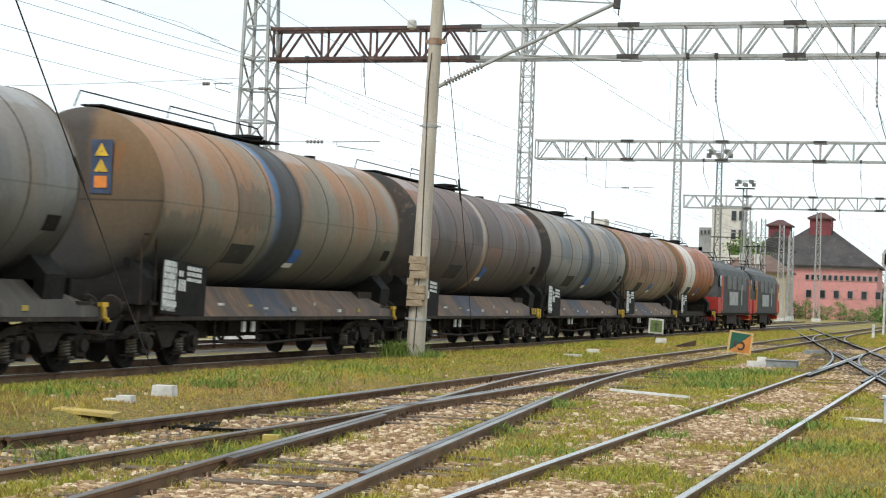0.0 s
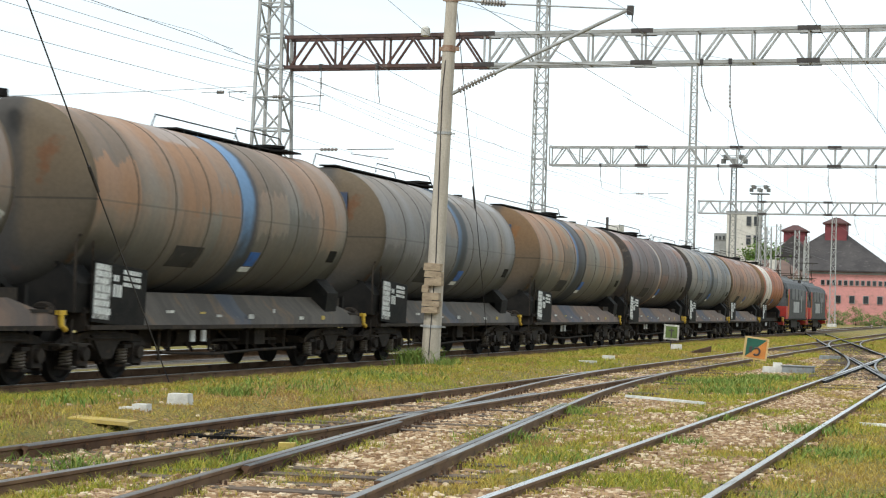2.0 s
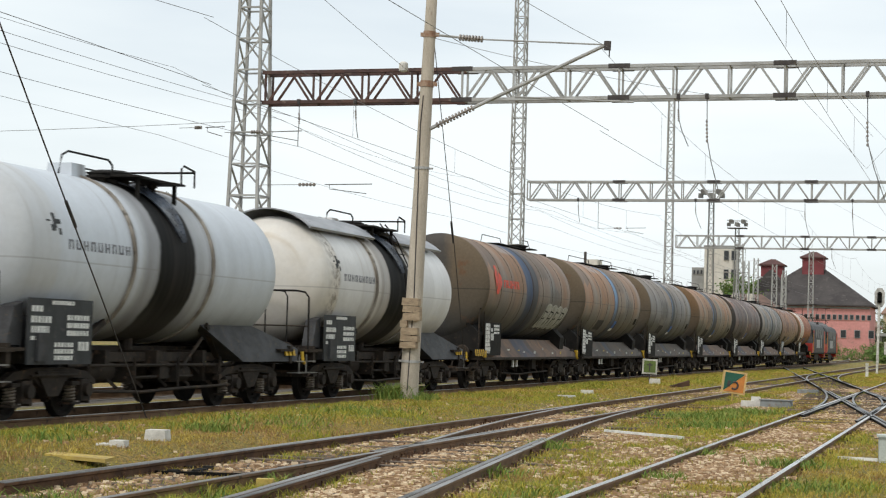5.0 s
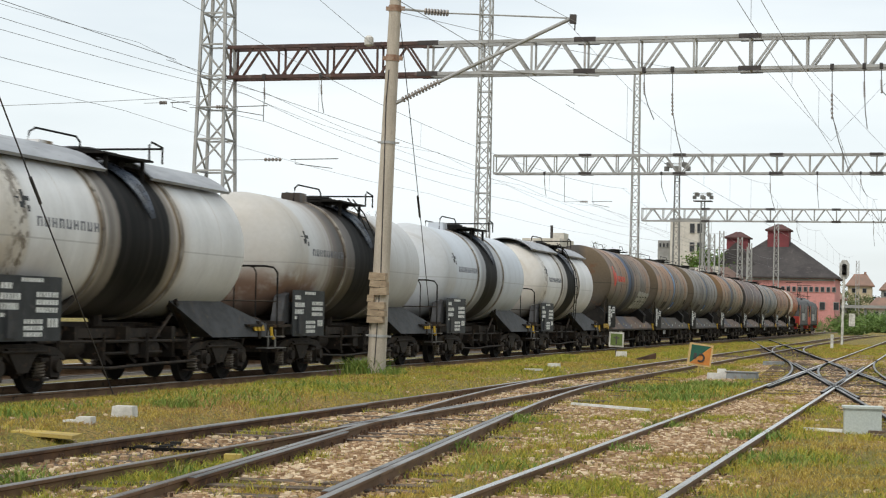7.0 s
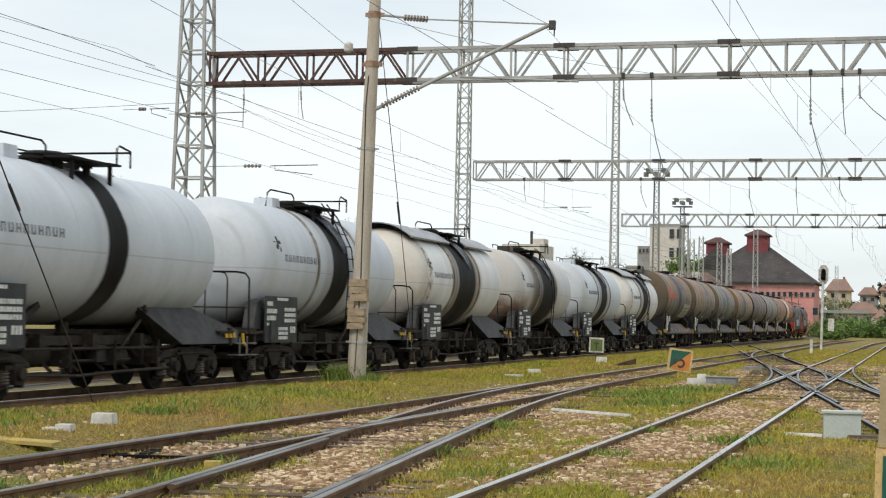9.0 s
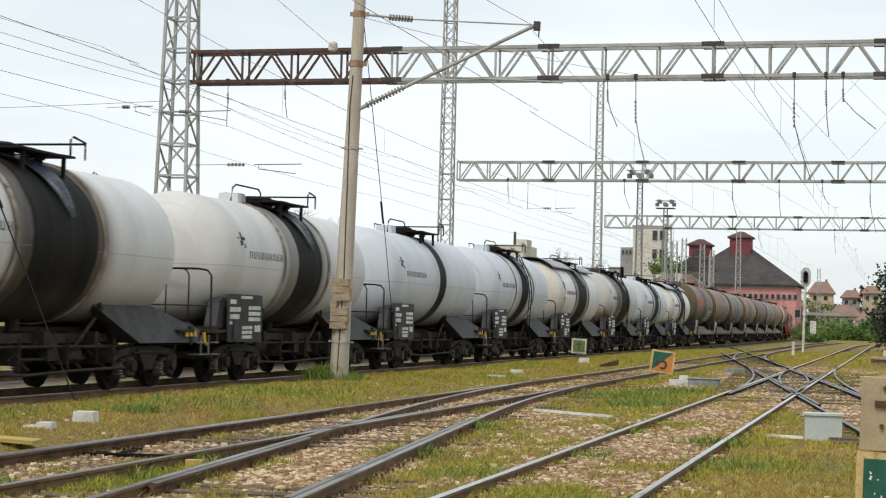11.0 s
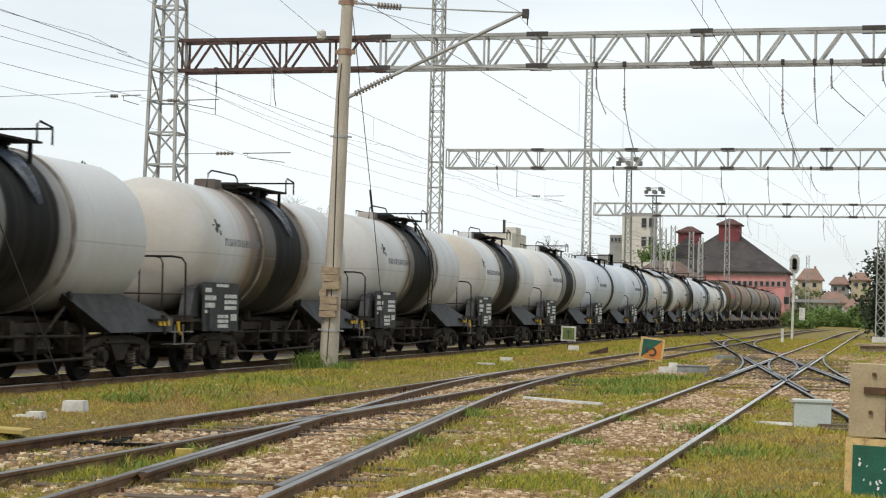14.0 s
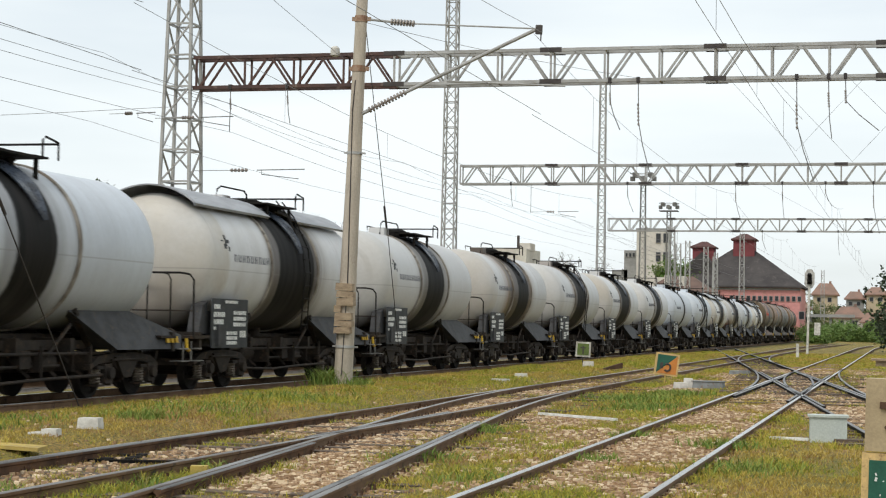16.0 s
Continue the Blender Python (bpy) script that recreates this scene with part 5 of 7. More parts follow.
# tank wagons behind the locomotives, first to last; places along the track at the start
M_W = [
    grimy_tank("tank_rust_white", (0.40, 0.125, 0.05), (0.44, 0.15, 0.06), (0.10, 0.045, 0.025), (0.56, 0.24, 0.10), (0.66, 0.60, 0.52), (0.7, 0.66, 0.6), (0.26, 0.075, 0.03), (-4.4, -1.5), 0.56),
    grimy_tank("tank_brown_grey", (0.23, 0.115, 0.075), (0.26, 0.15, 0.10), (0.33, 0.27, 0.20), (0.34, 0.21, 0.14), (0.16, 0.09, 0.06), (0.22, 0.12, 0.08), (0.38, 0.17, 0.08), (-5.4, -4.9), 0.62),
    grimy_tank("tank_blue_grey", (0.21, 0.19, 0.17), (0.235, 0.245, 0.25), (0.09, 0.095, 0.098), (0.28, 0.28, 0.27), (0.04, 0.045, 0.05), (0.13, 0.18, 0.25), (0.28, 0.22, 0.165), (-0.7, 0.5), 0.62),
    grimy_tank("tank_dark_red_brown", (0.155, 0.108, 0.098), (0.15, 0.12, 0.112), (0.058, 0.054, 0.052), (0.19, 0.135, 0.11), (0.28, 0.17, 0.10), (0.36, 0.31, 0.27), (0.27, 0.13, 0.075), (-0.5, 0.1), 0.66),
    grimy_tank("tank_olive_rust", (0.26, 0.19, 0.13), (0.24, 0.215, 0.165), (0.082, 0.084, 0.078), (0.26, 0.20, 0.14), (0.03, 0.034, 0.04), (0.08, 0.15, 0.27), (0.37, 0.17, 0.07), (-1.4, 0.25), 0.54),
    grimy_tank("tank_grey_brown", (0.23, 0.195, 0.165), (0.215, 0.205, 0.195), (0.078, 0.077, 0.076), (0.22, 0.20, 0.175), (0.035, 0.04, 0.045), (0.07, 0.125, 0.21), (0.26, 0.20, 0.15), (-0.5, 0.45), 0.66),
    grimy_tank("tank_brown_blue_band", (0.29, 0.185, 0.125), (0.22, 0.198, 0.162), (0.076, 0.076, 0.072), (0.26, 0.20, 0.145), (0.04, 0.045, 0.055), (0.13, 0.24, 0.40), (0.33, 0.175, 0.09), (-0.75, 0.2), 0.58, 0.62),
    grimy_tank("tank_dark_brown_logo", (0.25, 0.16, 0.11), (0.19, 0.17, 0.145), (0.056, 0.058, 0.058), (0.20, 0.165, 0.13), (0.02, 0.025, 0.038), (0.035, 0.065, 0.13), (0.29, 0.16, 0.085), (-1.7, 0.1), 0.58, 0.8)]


def tank_end(name, top, mid, low, rust):
    """A dished end: rust-brown above, darker below, grime and shade coloured in on one side."""
    q = Nodes(name)
    q.b.inputs["Specular IOR Level"].default_value = 0.25
    x, y, z = q.xyz()
    cloud = q.noise(0.7, 5, 0.55)
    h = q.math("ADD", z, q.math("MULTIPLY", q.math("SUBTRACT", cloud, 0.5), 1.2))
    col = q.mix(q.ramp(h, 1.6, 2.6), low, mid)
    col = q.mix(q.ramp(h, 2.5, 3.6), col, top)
    col = q.mix(q.ramp(q.noise(1.2, 5, 0.6), 0.60, 0.70, 0, 0.8), col, rust)
    # grime and the neighbouring wagon's shadow, put into the colour at low x
    soot_shade = q.ramp(q.math("ADD", x, q.math("MULTIPLY", q.math("SUBTRACT", q.noise(0.9, 5, 0.6, stretch=(1, 1, 0.4)), 0.5), 2.2)), -0.05, 0.55, 0.85, 0)
    col = q.mix(soot_shade, col, (0.045, 0.043, 0.042))
    line = q.ramp(q.math("ABSOLUTE", q.math("SUBTRACT", z, 2.86)), 0.010, 0.024, 0.6, 0)
    col = q.mix(line, col, (0.03, 0.026, 0.022))
    grain = q.noise(14, 5, 0.65)
    col = q.mix(0.35, col, q.mix(q.ramp(grain, 0.3, 0.7), (0.75, 0.75, 0.75), (1.2, 1.2, 1.2)), "MULTIPLY")
    return q.done(col, 0.62, 0, q.noise(1.5, 3), 0.02, 0.25)


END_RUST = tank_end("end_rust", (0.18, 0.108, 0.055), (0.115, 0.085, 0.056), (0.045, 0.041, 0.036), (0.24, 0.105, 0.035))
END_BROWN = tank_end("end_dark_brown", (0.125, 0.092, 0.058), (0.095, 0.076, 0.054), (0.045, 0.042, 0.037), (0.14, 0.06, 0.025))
END_DARK = worn("end_dark", (0.05, 0.047, 0.045), (0.07, 0.055, 0.045), (0.13, 0.1, 0.08), 1.2, 20, 0.7)
SKIRT_DARK = stained_skirt("skirt_grey", (0.105, 0.088, 0.072), (0.07, 0.06, 0.05), (0.15, 0.10, 0.062), (-0.6, 0.3), 0.5)
_white, _pale, _blue, _grey = (0.72, 0.72, 0.715), (0.61, 0.615, 0.62), (0.56, 0.60, 0.65), (0.54, 0.545, 0.545)
_dirt, _dull = (0.50, 0.49, 0.475), (0.42, 0.41, 0.395)
_tea, _brown, _ash = (0.34, 0.235, 0.12), (0.17, 0.105, 0.055), (0.24, 0.215, 0.19)
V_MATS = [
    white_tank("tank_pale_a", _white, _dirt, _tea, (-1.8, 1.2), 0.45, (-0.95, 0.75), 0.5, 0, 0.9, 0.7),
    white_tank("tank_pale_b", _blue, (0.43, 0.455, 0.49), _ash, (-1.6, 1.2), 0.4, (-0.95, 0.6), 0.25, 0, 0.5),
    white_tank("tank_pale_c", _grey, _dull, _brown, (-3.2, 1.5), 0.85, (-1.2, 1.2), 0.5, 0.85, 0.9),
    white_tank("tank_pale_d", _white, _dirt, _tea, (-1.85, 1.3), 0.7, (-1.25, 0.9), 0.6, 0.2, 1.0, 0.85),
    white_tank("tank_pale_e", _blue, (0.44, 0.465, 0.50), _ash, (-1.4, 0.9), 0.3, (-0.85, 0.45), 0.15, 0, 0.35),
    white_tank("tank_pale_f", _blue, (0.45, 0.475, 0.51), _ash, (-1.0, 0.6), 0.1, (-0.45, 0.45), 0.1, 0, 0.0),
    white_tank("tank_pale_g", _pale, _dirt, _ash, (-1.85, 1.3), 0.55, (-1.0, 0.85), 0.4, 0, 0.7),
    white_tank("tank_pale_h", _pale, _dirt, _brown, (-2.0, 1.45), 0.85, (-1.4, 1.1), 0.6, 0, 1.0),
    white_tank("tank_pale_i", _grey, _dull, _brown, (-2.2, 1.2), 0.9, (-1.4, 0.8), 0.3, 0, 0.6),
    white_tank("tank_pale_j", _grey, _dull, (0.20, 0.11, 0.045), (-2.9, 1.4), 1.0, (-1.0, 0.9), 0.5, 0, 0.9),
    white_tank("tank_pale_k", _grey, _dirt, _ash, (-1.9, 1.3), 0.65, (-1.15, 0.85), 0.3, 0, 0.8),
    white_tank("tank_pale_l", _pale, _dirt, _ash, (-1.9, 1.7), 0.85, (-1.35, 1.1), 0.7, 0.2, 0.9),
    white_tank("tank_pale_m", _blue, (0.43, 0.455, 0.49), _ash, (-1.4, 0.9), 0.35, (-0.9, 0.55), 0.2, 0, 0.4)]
TRAIN = []


def make_train():
    rows = [
        (86.1, dict(half=6.1, span=(-5.3, 4.6), board_y=-5.0, end_mat=END_RUST, hazard=False, walk_y=(-4.6, 1.0), label="short tank wagon streaked orange rust and white, on the rails", board="straight", fairing=False)),
        (73.35, dict(half=6.6, span=(-5.9, 5.7), board_y=-5.6, end_mat=END_RUST, hazard=False, walk_y=(-6.0, 5.5), label="brown tank wagon rusty above and pale below, on the rails", board="straight", fairing=True, skirt_mat=FAIRING_RUST)),
        (60.6, dict(end_mat=END_DARK, label="blue-grey oil tank wagon with a dark band, on the rails")),
        (46.9, dict(end_mat=END_DARK, label="dark red-brown oil tank wagon with rust streaks, on the rails")),
        (32.75, dict(striped=False, end_mat=END_RUST, label="olive-brown oil tank wagon with a black band and blue streak")),
        (18.6, dict(striped=False, half=6.6, span=(-6.1, 5.0), end_mat=END_BROWN, skirt_mat=SKIRT_DARK, label="grey-brown oil tank wagon with a rusty end, on the rails")),
        (5.3, dict(striped=False, half=6.6, span=(-6.1, 4.7), walk_y=(-1.0, 4.2), end_mat=END_BROWN, hazard=False, skirt_mat=SKIRT_DARK, label="brown oil tank wagon with a bright blue band, on the rails")),
        (-7.7, dict(striped=False, half=6.55, span=(-6.0, 4.45), end_mat=END_BROWN, hazard=False, logo=True, graffiti=True, label="dark brown oil tank wagon with red emblem and graffiti", board="straight", walk_y=(-0.6, 3.2), plate=False))]
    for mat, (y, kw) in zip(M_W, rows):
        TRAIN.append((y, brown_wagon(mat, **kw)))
    kinds = [0, 2, 1, 0, 2, 2, 3, 1, 1, 1, 3, 3, 2]
    shades = (0, 3, 11)
    for i, k in enumerate(kinds):
        if i in shades:
            lab = "pale tank wagon with tea-brown dirt under a sheet metal sunshade"
        else:
            lab = ("pale tea-stained oil tank wagon with a black band", "grey dirt-streaked oil tank wagon with a black band", "clean bluish-white oil tank wagon with a black band", "pale grey oil tank wagon with a black band")[k]
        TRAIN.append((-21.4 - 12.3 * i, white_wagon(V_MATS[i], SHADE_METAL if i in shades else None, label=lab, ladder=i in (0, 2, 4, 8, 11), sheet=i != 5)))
    TRAIN.append((99.8, loco(RED, "grey electric locomotive with red cabs, pulling the train")))
    TRAIN.append((115.2, loco(RED, "leading grey electric locomotive with red cabs")))


make_train()


# ---- overhead line structures ----
def truss(name, y, x0, x1, z0, z1, rusty_to=None):
    """A box girder across the tracks: four chords, with uprights and slanting members."""
    g = thing(name, "long lattice steel gantry girder over the tracks", "gantry", group="catenary gantries")
    d = 0.28
    pitch = 1.543
    n = int(round((x1 - x0) / pitch))
    cut = x0 + pitch * round((rusty_to - x0) / pitch) if rusty_to else x0
    for yy in (-d, d):
        for z in (z0, z1):
            if rusty_to:
                part("chord", Shape().bar((x0 - 0.1, y + yy, z), (cut, y + yy, z), 0.10), GANTRY_RUST, g, "red-brown steel chord", smooth=0)
            part("chord", Shape().bar((cut, y + yy, z), (x1, y + yy, z), 0.09), GALV, g, "grey steel chord", smooth=0)
    for i in range(n + 1):
        x = x0 + pitch * i
        m = GANTRY_RUST if x < cut - 0.1 else GALV
        sh = Shape()
        for yy in (-d, d):
            sh.bar((x, y + yy, z0), (x, y + yy, z1), 0.055)
        sh.bar((x, y - d, z0), (x, y + d, z0), 0.05)
        sh.bar((x, y - d, z1), (x, y + d, z1), 0.05)
        part("upright", sh, m, g, smooth=0)
        if i < n:
            for yy in (-d, d):
                part("brace", Shape().bar((0.1, 0, z0), (pitch / 2 - 0.04, 0, z1), 0.06), m, g, key=("brace1", z0, m.name), at=pose(x, y + yy, 0), smooth=0)
                part("brace", Shape().bar((pitch / 2 + 0.04, 0, z1), (pitch - 0.1, 0, z0), 0.06), m, g, key=("brace2", z0, m.name), at=pose(x, y + yy, 0), smooth=0)
    k = 3 if not rusty_to else int(round((cut - x0) / pitch))
    for i in range(k, n + 1, 3):
        x = x0 + pitch * i
        for z in (z0, z1):
            for yy in (y - d - 0.03, y + d + 0.03):
                part("splice_plate", Shape().box((0, 0, 0), (0.62, 0.05, 0.13)), CAP, g, "dark bolted splice", key="splice", at=pose(x, yy, z), smooth=0)
        part("brace", Shape().bar((x, y - d, z0), (x, y - d, z1), 0.05), CAP, g, smooth=0)
    return g


def lattice(name, label, x, y, h, w0, w1, mat, panel=0.85, depth=None, leg=0.07):
    """A tapered four-legged lattice mast."""
    g = thing(name, label, "lattice mast", pose(x, y, 0), group="lattice masts")
    dr = (depth or w0) / w0
    def at(i, z):
        k = (w0 + (w1 - w0) * z / h) / 2
        sx, sy = ((-1, -1), (1, -1), (1, 1), (-1, 1))[i]
        return Vector((sx * k, sy * k * dr, z))
    for i in range(4):
        part("leg", Shape().bar(at(i, 0), at(i, h), leg), mat, g, smooth=0)
    n = max(4, int(h / panel))
    for i in range(4):
        j = (i + 1) % 4
        sh = Shape()
        for k in range(n):
            a, b = h * k / n, h * (k + 1) / n
            p, r = (i, j) if k % 2 == 0 else (j, i)
            rods = [(at(p, a), at(r, b), leg * 0.55)]
            if w0 > 0.9 or k % 2 == 0:
                rods.append((at(i, a), at(j, a), leg * 0.6))
            for p, r, t in rods:
                if y < 100:
                    part("brace", Shape().bar(p, r, t), mat, g, smooth=0)
                else:
                    sh.bar(p, r, t)
        if sh.v:
            tagged(part("bracing", sh, mat, g, smooth=0), kind="stuff")
    part("foot", Shape().box((0, 0, 0.15), (w0 + 0.4, w0 * dr + 0.4, 0.5)), PALE_STONE, g, "concrete foot", smooth=0)
    return g


G1, G2, G3 = 48.2, 83.6, 125.6
truss("catenary_gantry", G1, -20.4, 13.5, 8.53, 9.43, -14.7)
truss("catenary_gantry", G2, -21.2, 15.8, 8.6, 9.5)
truss("catenary_gantry", G3, -20.65, 16.4, 8.67, 9.55)
lattice("lattice_mast", "tall grey lattice mast carrying a gantry's end", -20.95, G1, 20, 1.16, 0.36, GALV, 0.95, leg=0.085)
lattice("lattice_mast", "slim tall grey lattice mast at a gantry's end", -21.8, G2, 21, 0.66, 0.5, GALV, 0.62)
lattice("lattice_mast", "slim grey lattice mast with a plain top", -21.2, G3, 20, 0.64, 0.4, GALV, 0.62)
lattice("lattice_mast", "slim lattice mast carrying a gantry beyond the sidings", 14.0, G1, 12, 0.7, 0.5, GALV, 0.7)
lattice("lattice_mast", "slim lattice mast carrying a gantry beyond the sidings", 16.2, G2, 12, 0.7, 0.5, GALV, 0.7)
lattice("lattice_mast", "slim lattice mast carrying a gantry beyond the sidings", 16.8, G3, 12, 0.7, 0.5, GALV, 0.7)


def lean_pole():
    """The tapered concrete pole, leaning, with clamps and repair blocks."""
    g = thing("concrete_pole", "leaning tapered concrete catenary pole in the grass", "pole", pose(-12.17, 37.4, 0.1, 0, 1.75, 0))
    r0, r1, h = 0.215, 0.115, 10.2
    part("shaft", Shape().lathe([(-0.3, r0), (0, r0), (h, r1), (h + 0.01, 0.02)], 20, axis="z"), CONCRETE, g, "stained tapered concrete shaft")
    for z in (8.42, 7.28, 5.35, 0.95):
        r = r0 + (r1 - r0) * z / h
        u = 0.07 if z > 6 else 0.03
        sh = Shape().lathe([(z - u, r - 0.01), (z - u, r + 0.015), (z + u, r + 0.015), (z + u, r - 0.01)], 16, axis="z")
        sh.box((r + 0.05, 0, z), (0.1, 0.05, u * 1.3))
        sh.box((-r - 0.04, 0, z), (0.08, 0.05, u * 1.3))
        part("clamp", sh, CLAMP if z > 6 else GALV, g, "pole clamp")
    random.seed(4)
    z = 1.24
    for i in range(7):
        hb = random.uniform(0.145, 0.185)
        r = r0 + (r1 - r0) * z / h
        k = random.uniform(-0.025, 0.035)
        wd = random.uniform(0.36, 0.42)
        tw = Matrix.Rotation(random.uniform(-0.05, 0.05), 3, "Y")
        sh = Shape().box((0.01 + k, -r + 0.02, z + hb / 2), (wd, 0.2, hb - 0.012), tw, taper=0.96)
        if i == 3:
            sh = Shape().box((-0.12 + k, -r + 0.02, z + hb / 2), (0.16, 0.2, hb), tw)
        part("block", sh, BLOCK, g, "weathered packing block strapped to the pole", smooth=0)
        z += hb
    part("cable", Shape().path([(0.02, -r0 * 0.98 + 0.0, 0.3), (0.05, -0.19, 2.4), (0.0, -0.18, 4.5), (-0.05, -0.155, 6.3), (-0.02, -0.15, 7.0)], 0.014, 5), CAP, g, "dark cable down the pole")
    # bracket arm with two insulators
    sh = Shape().path([(0.28, 0, 6.33), (1.05, 0, 6.72)], 0.04, 8)
    part("insulator", ribbed((0.28, 0, 6.33), (1.15, 0, 6.77), 0.07, 12), BROWN_PORC, g, "ribbed brown insulator")
    part("bracket_arm", Shape().path([(0.1, 0, 6.24), (0.3, 0, 6.34)], 0.045, 8).path([(1.1, 0, 6.74), (4.12, 0, 8.22)], 0.042, 8), GALV, g, "grey tube bracket arm")
    part("tie_rod", Shape().path([(0.1, 0, 8.42), (0.72, 0, 8.36)], 0.028, 6).path([(1.25, 0, 8.32), (4.12, 0, 8.22)], 0.018, 6), GALV, g, "thin tie rod")
    part("insulator", ribbed((0.7, 0, 8.36), (1.28, 0, 8.32), 0.075, 8), BROWN_PORC, g, "ribbed brown insulator")
    part("fitting", Shape().box((4.15, 0, 8.2), (0.14, 0.1, 0.2)).rod((4.2, 0, 8.2), (4.2, 0, 7.95), 0.015, 5), CAP, g)
    part("steady_arm", Shape().path([(2.1, 0, 7.02), (4.8, 0, 6.95)], 0.022, 6).rod((2.15, 0, 7.0), (2.15, 0, 7.25), 0.015, 5), GALV, g, "thin steady arm")
    sh = Shape().lathe([(0, 0.05), (0.03, 0.10), (0.12, 0.11), (0.2, 0.10), (0.24, 0.05)], 12, (-0.52, -0.2, 7.52), "z")
    part("insulator", sh, PALE_STONE, g, "cream bell insulator")
    return g


def ribbed(a, b, r, n):
    a, b = Vector(a), Vector(b)
    sh = Shape().rod(a, b, r * 0.35, 8)
    for i in range(n):
        p = a + (b - a) * (i + 0.5) / n
        e = (b - a) / n * 0.22
        sh.rod(p - e, p + e, r, 10)
    return sh


CLAMP = worn("rusty_clamp", (0.24, 0.13, 0.08), (0.35, 0.25, 0.18), (0.12, 0.07, 0.05), 6, 50, 0.8)
BLOCK = worn("timber_block", (0.40, 0.31, 0.21), (0.28, 0.21, 0.14), (0.14, 0.1, 0.08), 4, 40, 0.85, 0, (0.55, 0.7), (1, 1, 3))
BROWN_PORC = worn("pale_porcelain", (0.30, 0.265, 0.235), (0.19, 0.165, 0.15), None, 6, 40, 0.35)
lean_pole()


# ---- signs and small things by the tracks ----
GALV_DARK = worn("dull_steel", (0.22, 0.22, 0.21), (0.15, 0.15, 0.145), (0.13, 0.1, 0.08), 1.3, 25, 0.65)
GREEN_SIGN = worn("green_sign_paint", (0.025, 0.115, 0.075), (0.02, 0.09, 0.06), (0.06, 0.14, 0.1), 4, 40, 0.5, 0, (0.62, 0.72))
ORANGE_SIGN = worn("orange_sign_paint", (0.62, 0.24, 0.05), (0.52, 0.2, 0.05), (0.4, 0.2, 0.08), 5, 50, 0.55)
CREAM_SIGN = worn("cream_sign_edge", (0.66, 0.46, 0.2), (0.52, 0.36, 0.16), (0.3, 0.18, 0.09), 6, 60, 0.6)
BEIGE_PANEL = worn("beige_sheet_metal", (0.42, 0.33, 0.20), (0.36, 0.28, 0.17), (0.27, 0.18, 0.10), 2.2, 50, 0.55, 0, (0.64, 0.76))
CABINET = worn("pale_green_grey_cabinet", (0.47, 0.51, 0.47), (0.42, 0.46, 0.43), (0.3, 0.29, 0.25), 3, 40, 0.55, 0, (0.66, 0.74))
BOX_GREY = worn("point_machine_grey", (0.25, 0.27, 0.27), (0.18, 0.19, 0.19), (0.2, 0.13, 0.09), 4, 40, 0.7)


def dwarf_sign():
    g = thing("track_sign", "square green and orange sign on a short post in the grass", "sign", pose(-6.31, 48.2, 0, 0, 7, 10))
    part("post", Shape().rod((0, 0, -0.1), (0, 0, 0.35), 0.025, 8), YELLOW_WORN, g)
    b = part("edge", Shape().box((0, 0, 0.60), (0.66, 0.05, 0.62)), CREAM_SIGN, g, "cream painted rim", smooth=0)
    y = -0.034
    part("panel", Shape().prism([(-0.27, 0.35), (-0.27, 0.86), (0.27, 0.86)], y - 0.004, y + 0.012, "y"), GREEN_SIGN, b, "dark green half", smooth=0)
    part("panel", Shape().prism([(-0.262, 0.34), (0.278, 0.85), (0.278, 0.34)], y - 0.004, y + 0.012, "y"), ORANGE_SIGN, b, "orange half", smooth=0)
    part("symbol", Shape().path([(0.02 + 0.09 * math.cos(t), y - 0.012, 0.52 + 0.1 * math.sin(t)) for t in [2.2 - i * 0.45 for i in range(11)]], 0.026, 6), CAP, b, "dark curved symbol")
    part("symbol", Shape().box((-0.14, y - 0.012, 0.56), (0.08, 0.012, 0.16)), CAP, b, "dark bar symbol", smooth=0)


def small_sign():
    g = thing("track_sign", "small green square sign with a cream rim beside the train", "sign", pose(-11.08, 62, 0.1, 0, 2, 8))
    part("post", Shape().rod((0, 0, -0.2), (0, 0, 0.45), 0.022, 8), CAP, g)
    b = part("edge", Shape().box((0, 0, 0.68), (0.54, 0.05, 0.54)), WHITE_DIRTY, g, "cream rim", smooth=0)
    part("panel", Shape().box((0, -0.03, 0.68), (0.42, 0.016, 0.42)), OLIVE, b, "olive green field", smooth=0)
    part("symbol", Shape().box((0, -0.042, 0.66), (0.05, 0.012, 0.3)).box((0, -0.042, 0.74), (0.2, 0.012, 0.045)), CAP, b, "dark cross symbol", smooth=0)


OLIVE = worn("olive_sign_paint", (0.13, 0.18, 0.045), (0.10, 0.14, 0.04), None, 5, 50, 0.6)


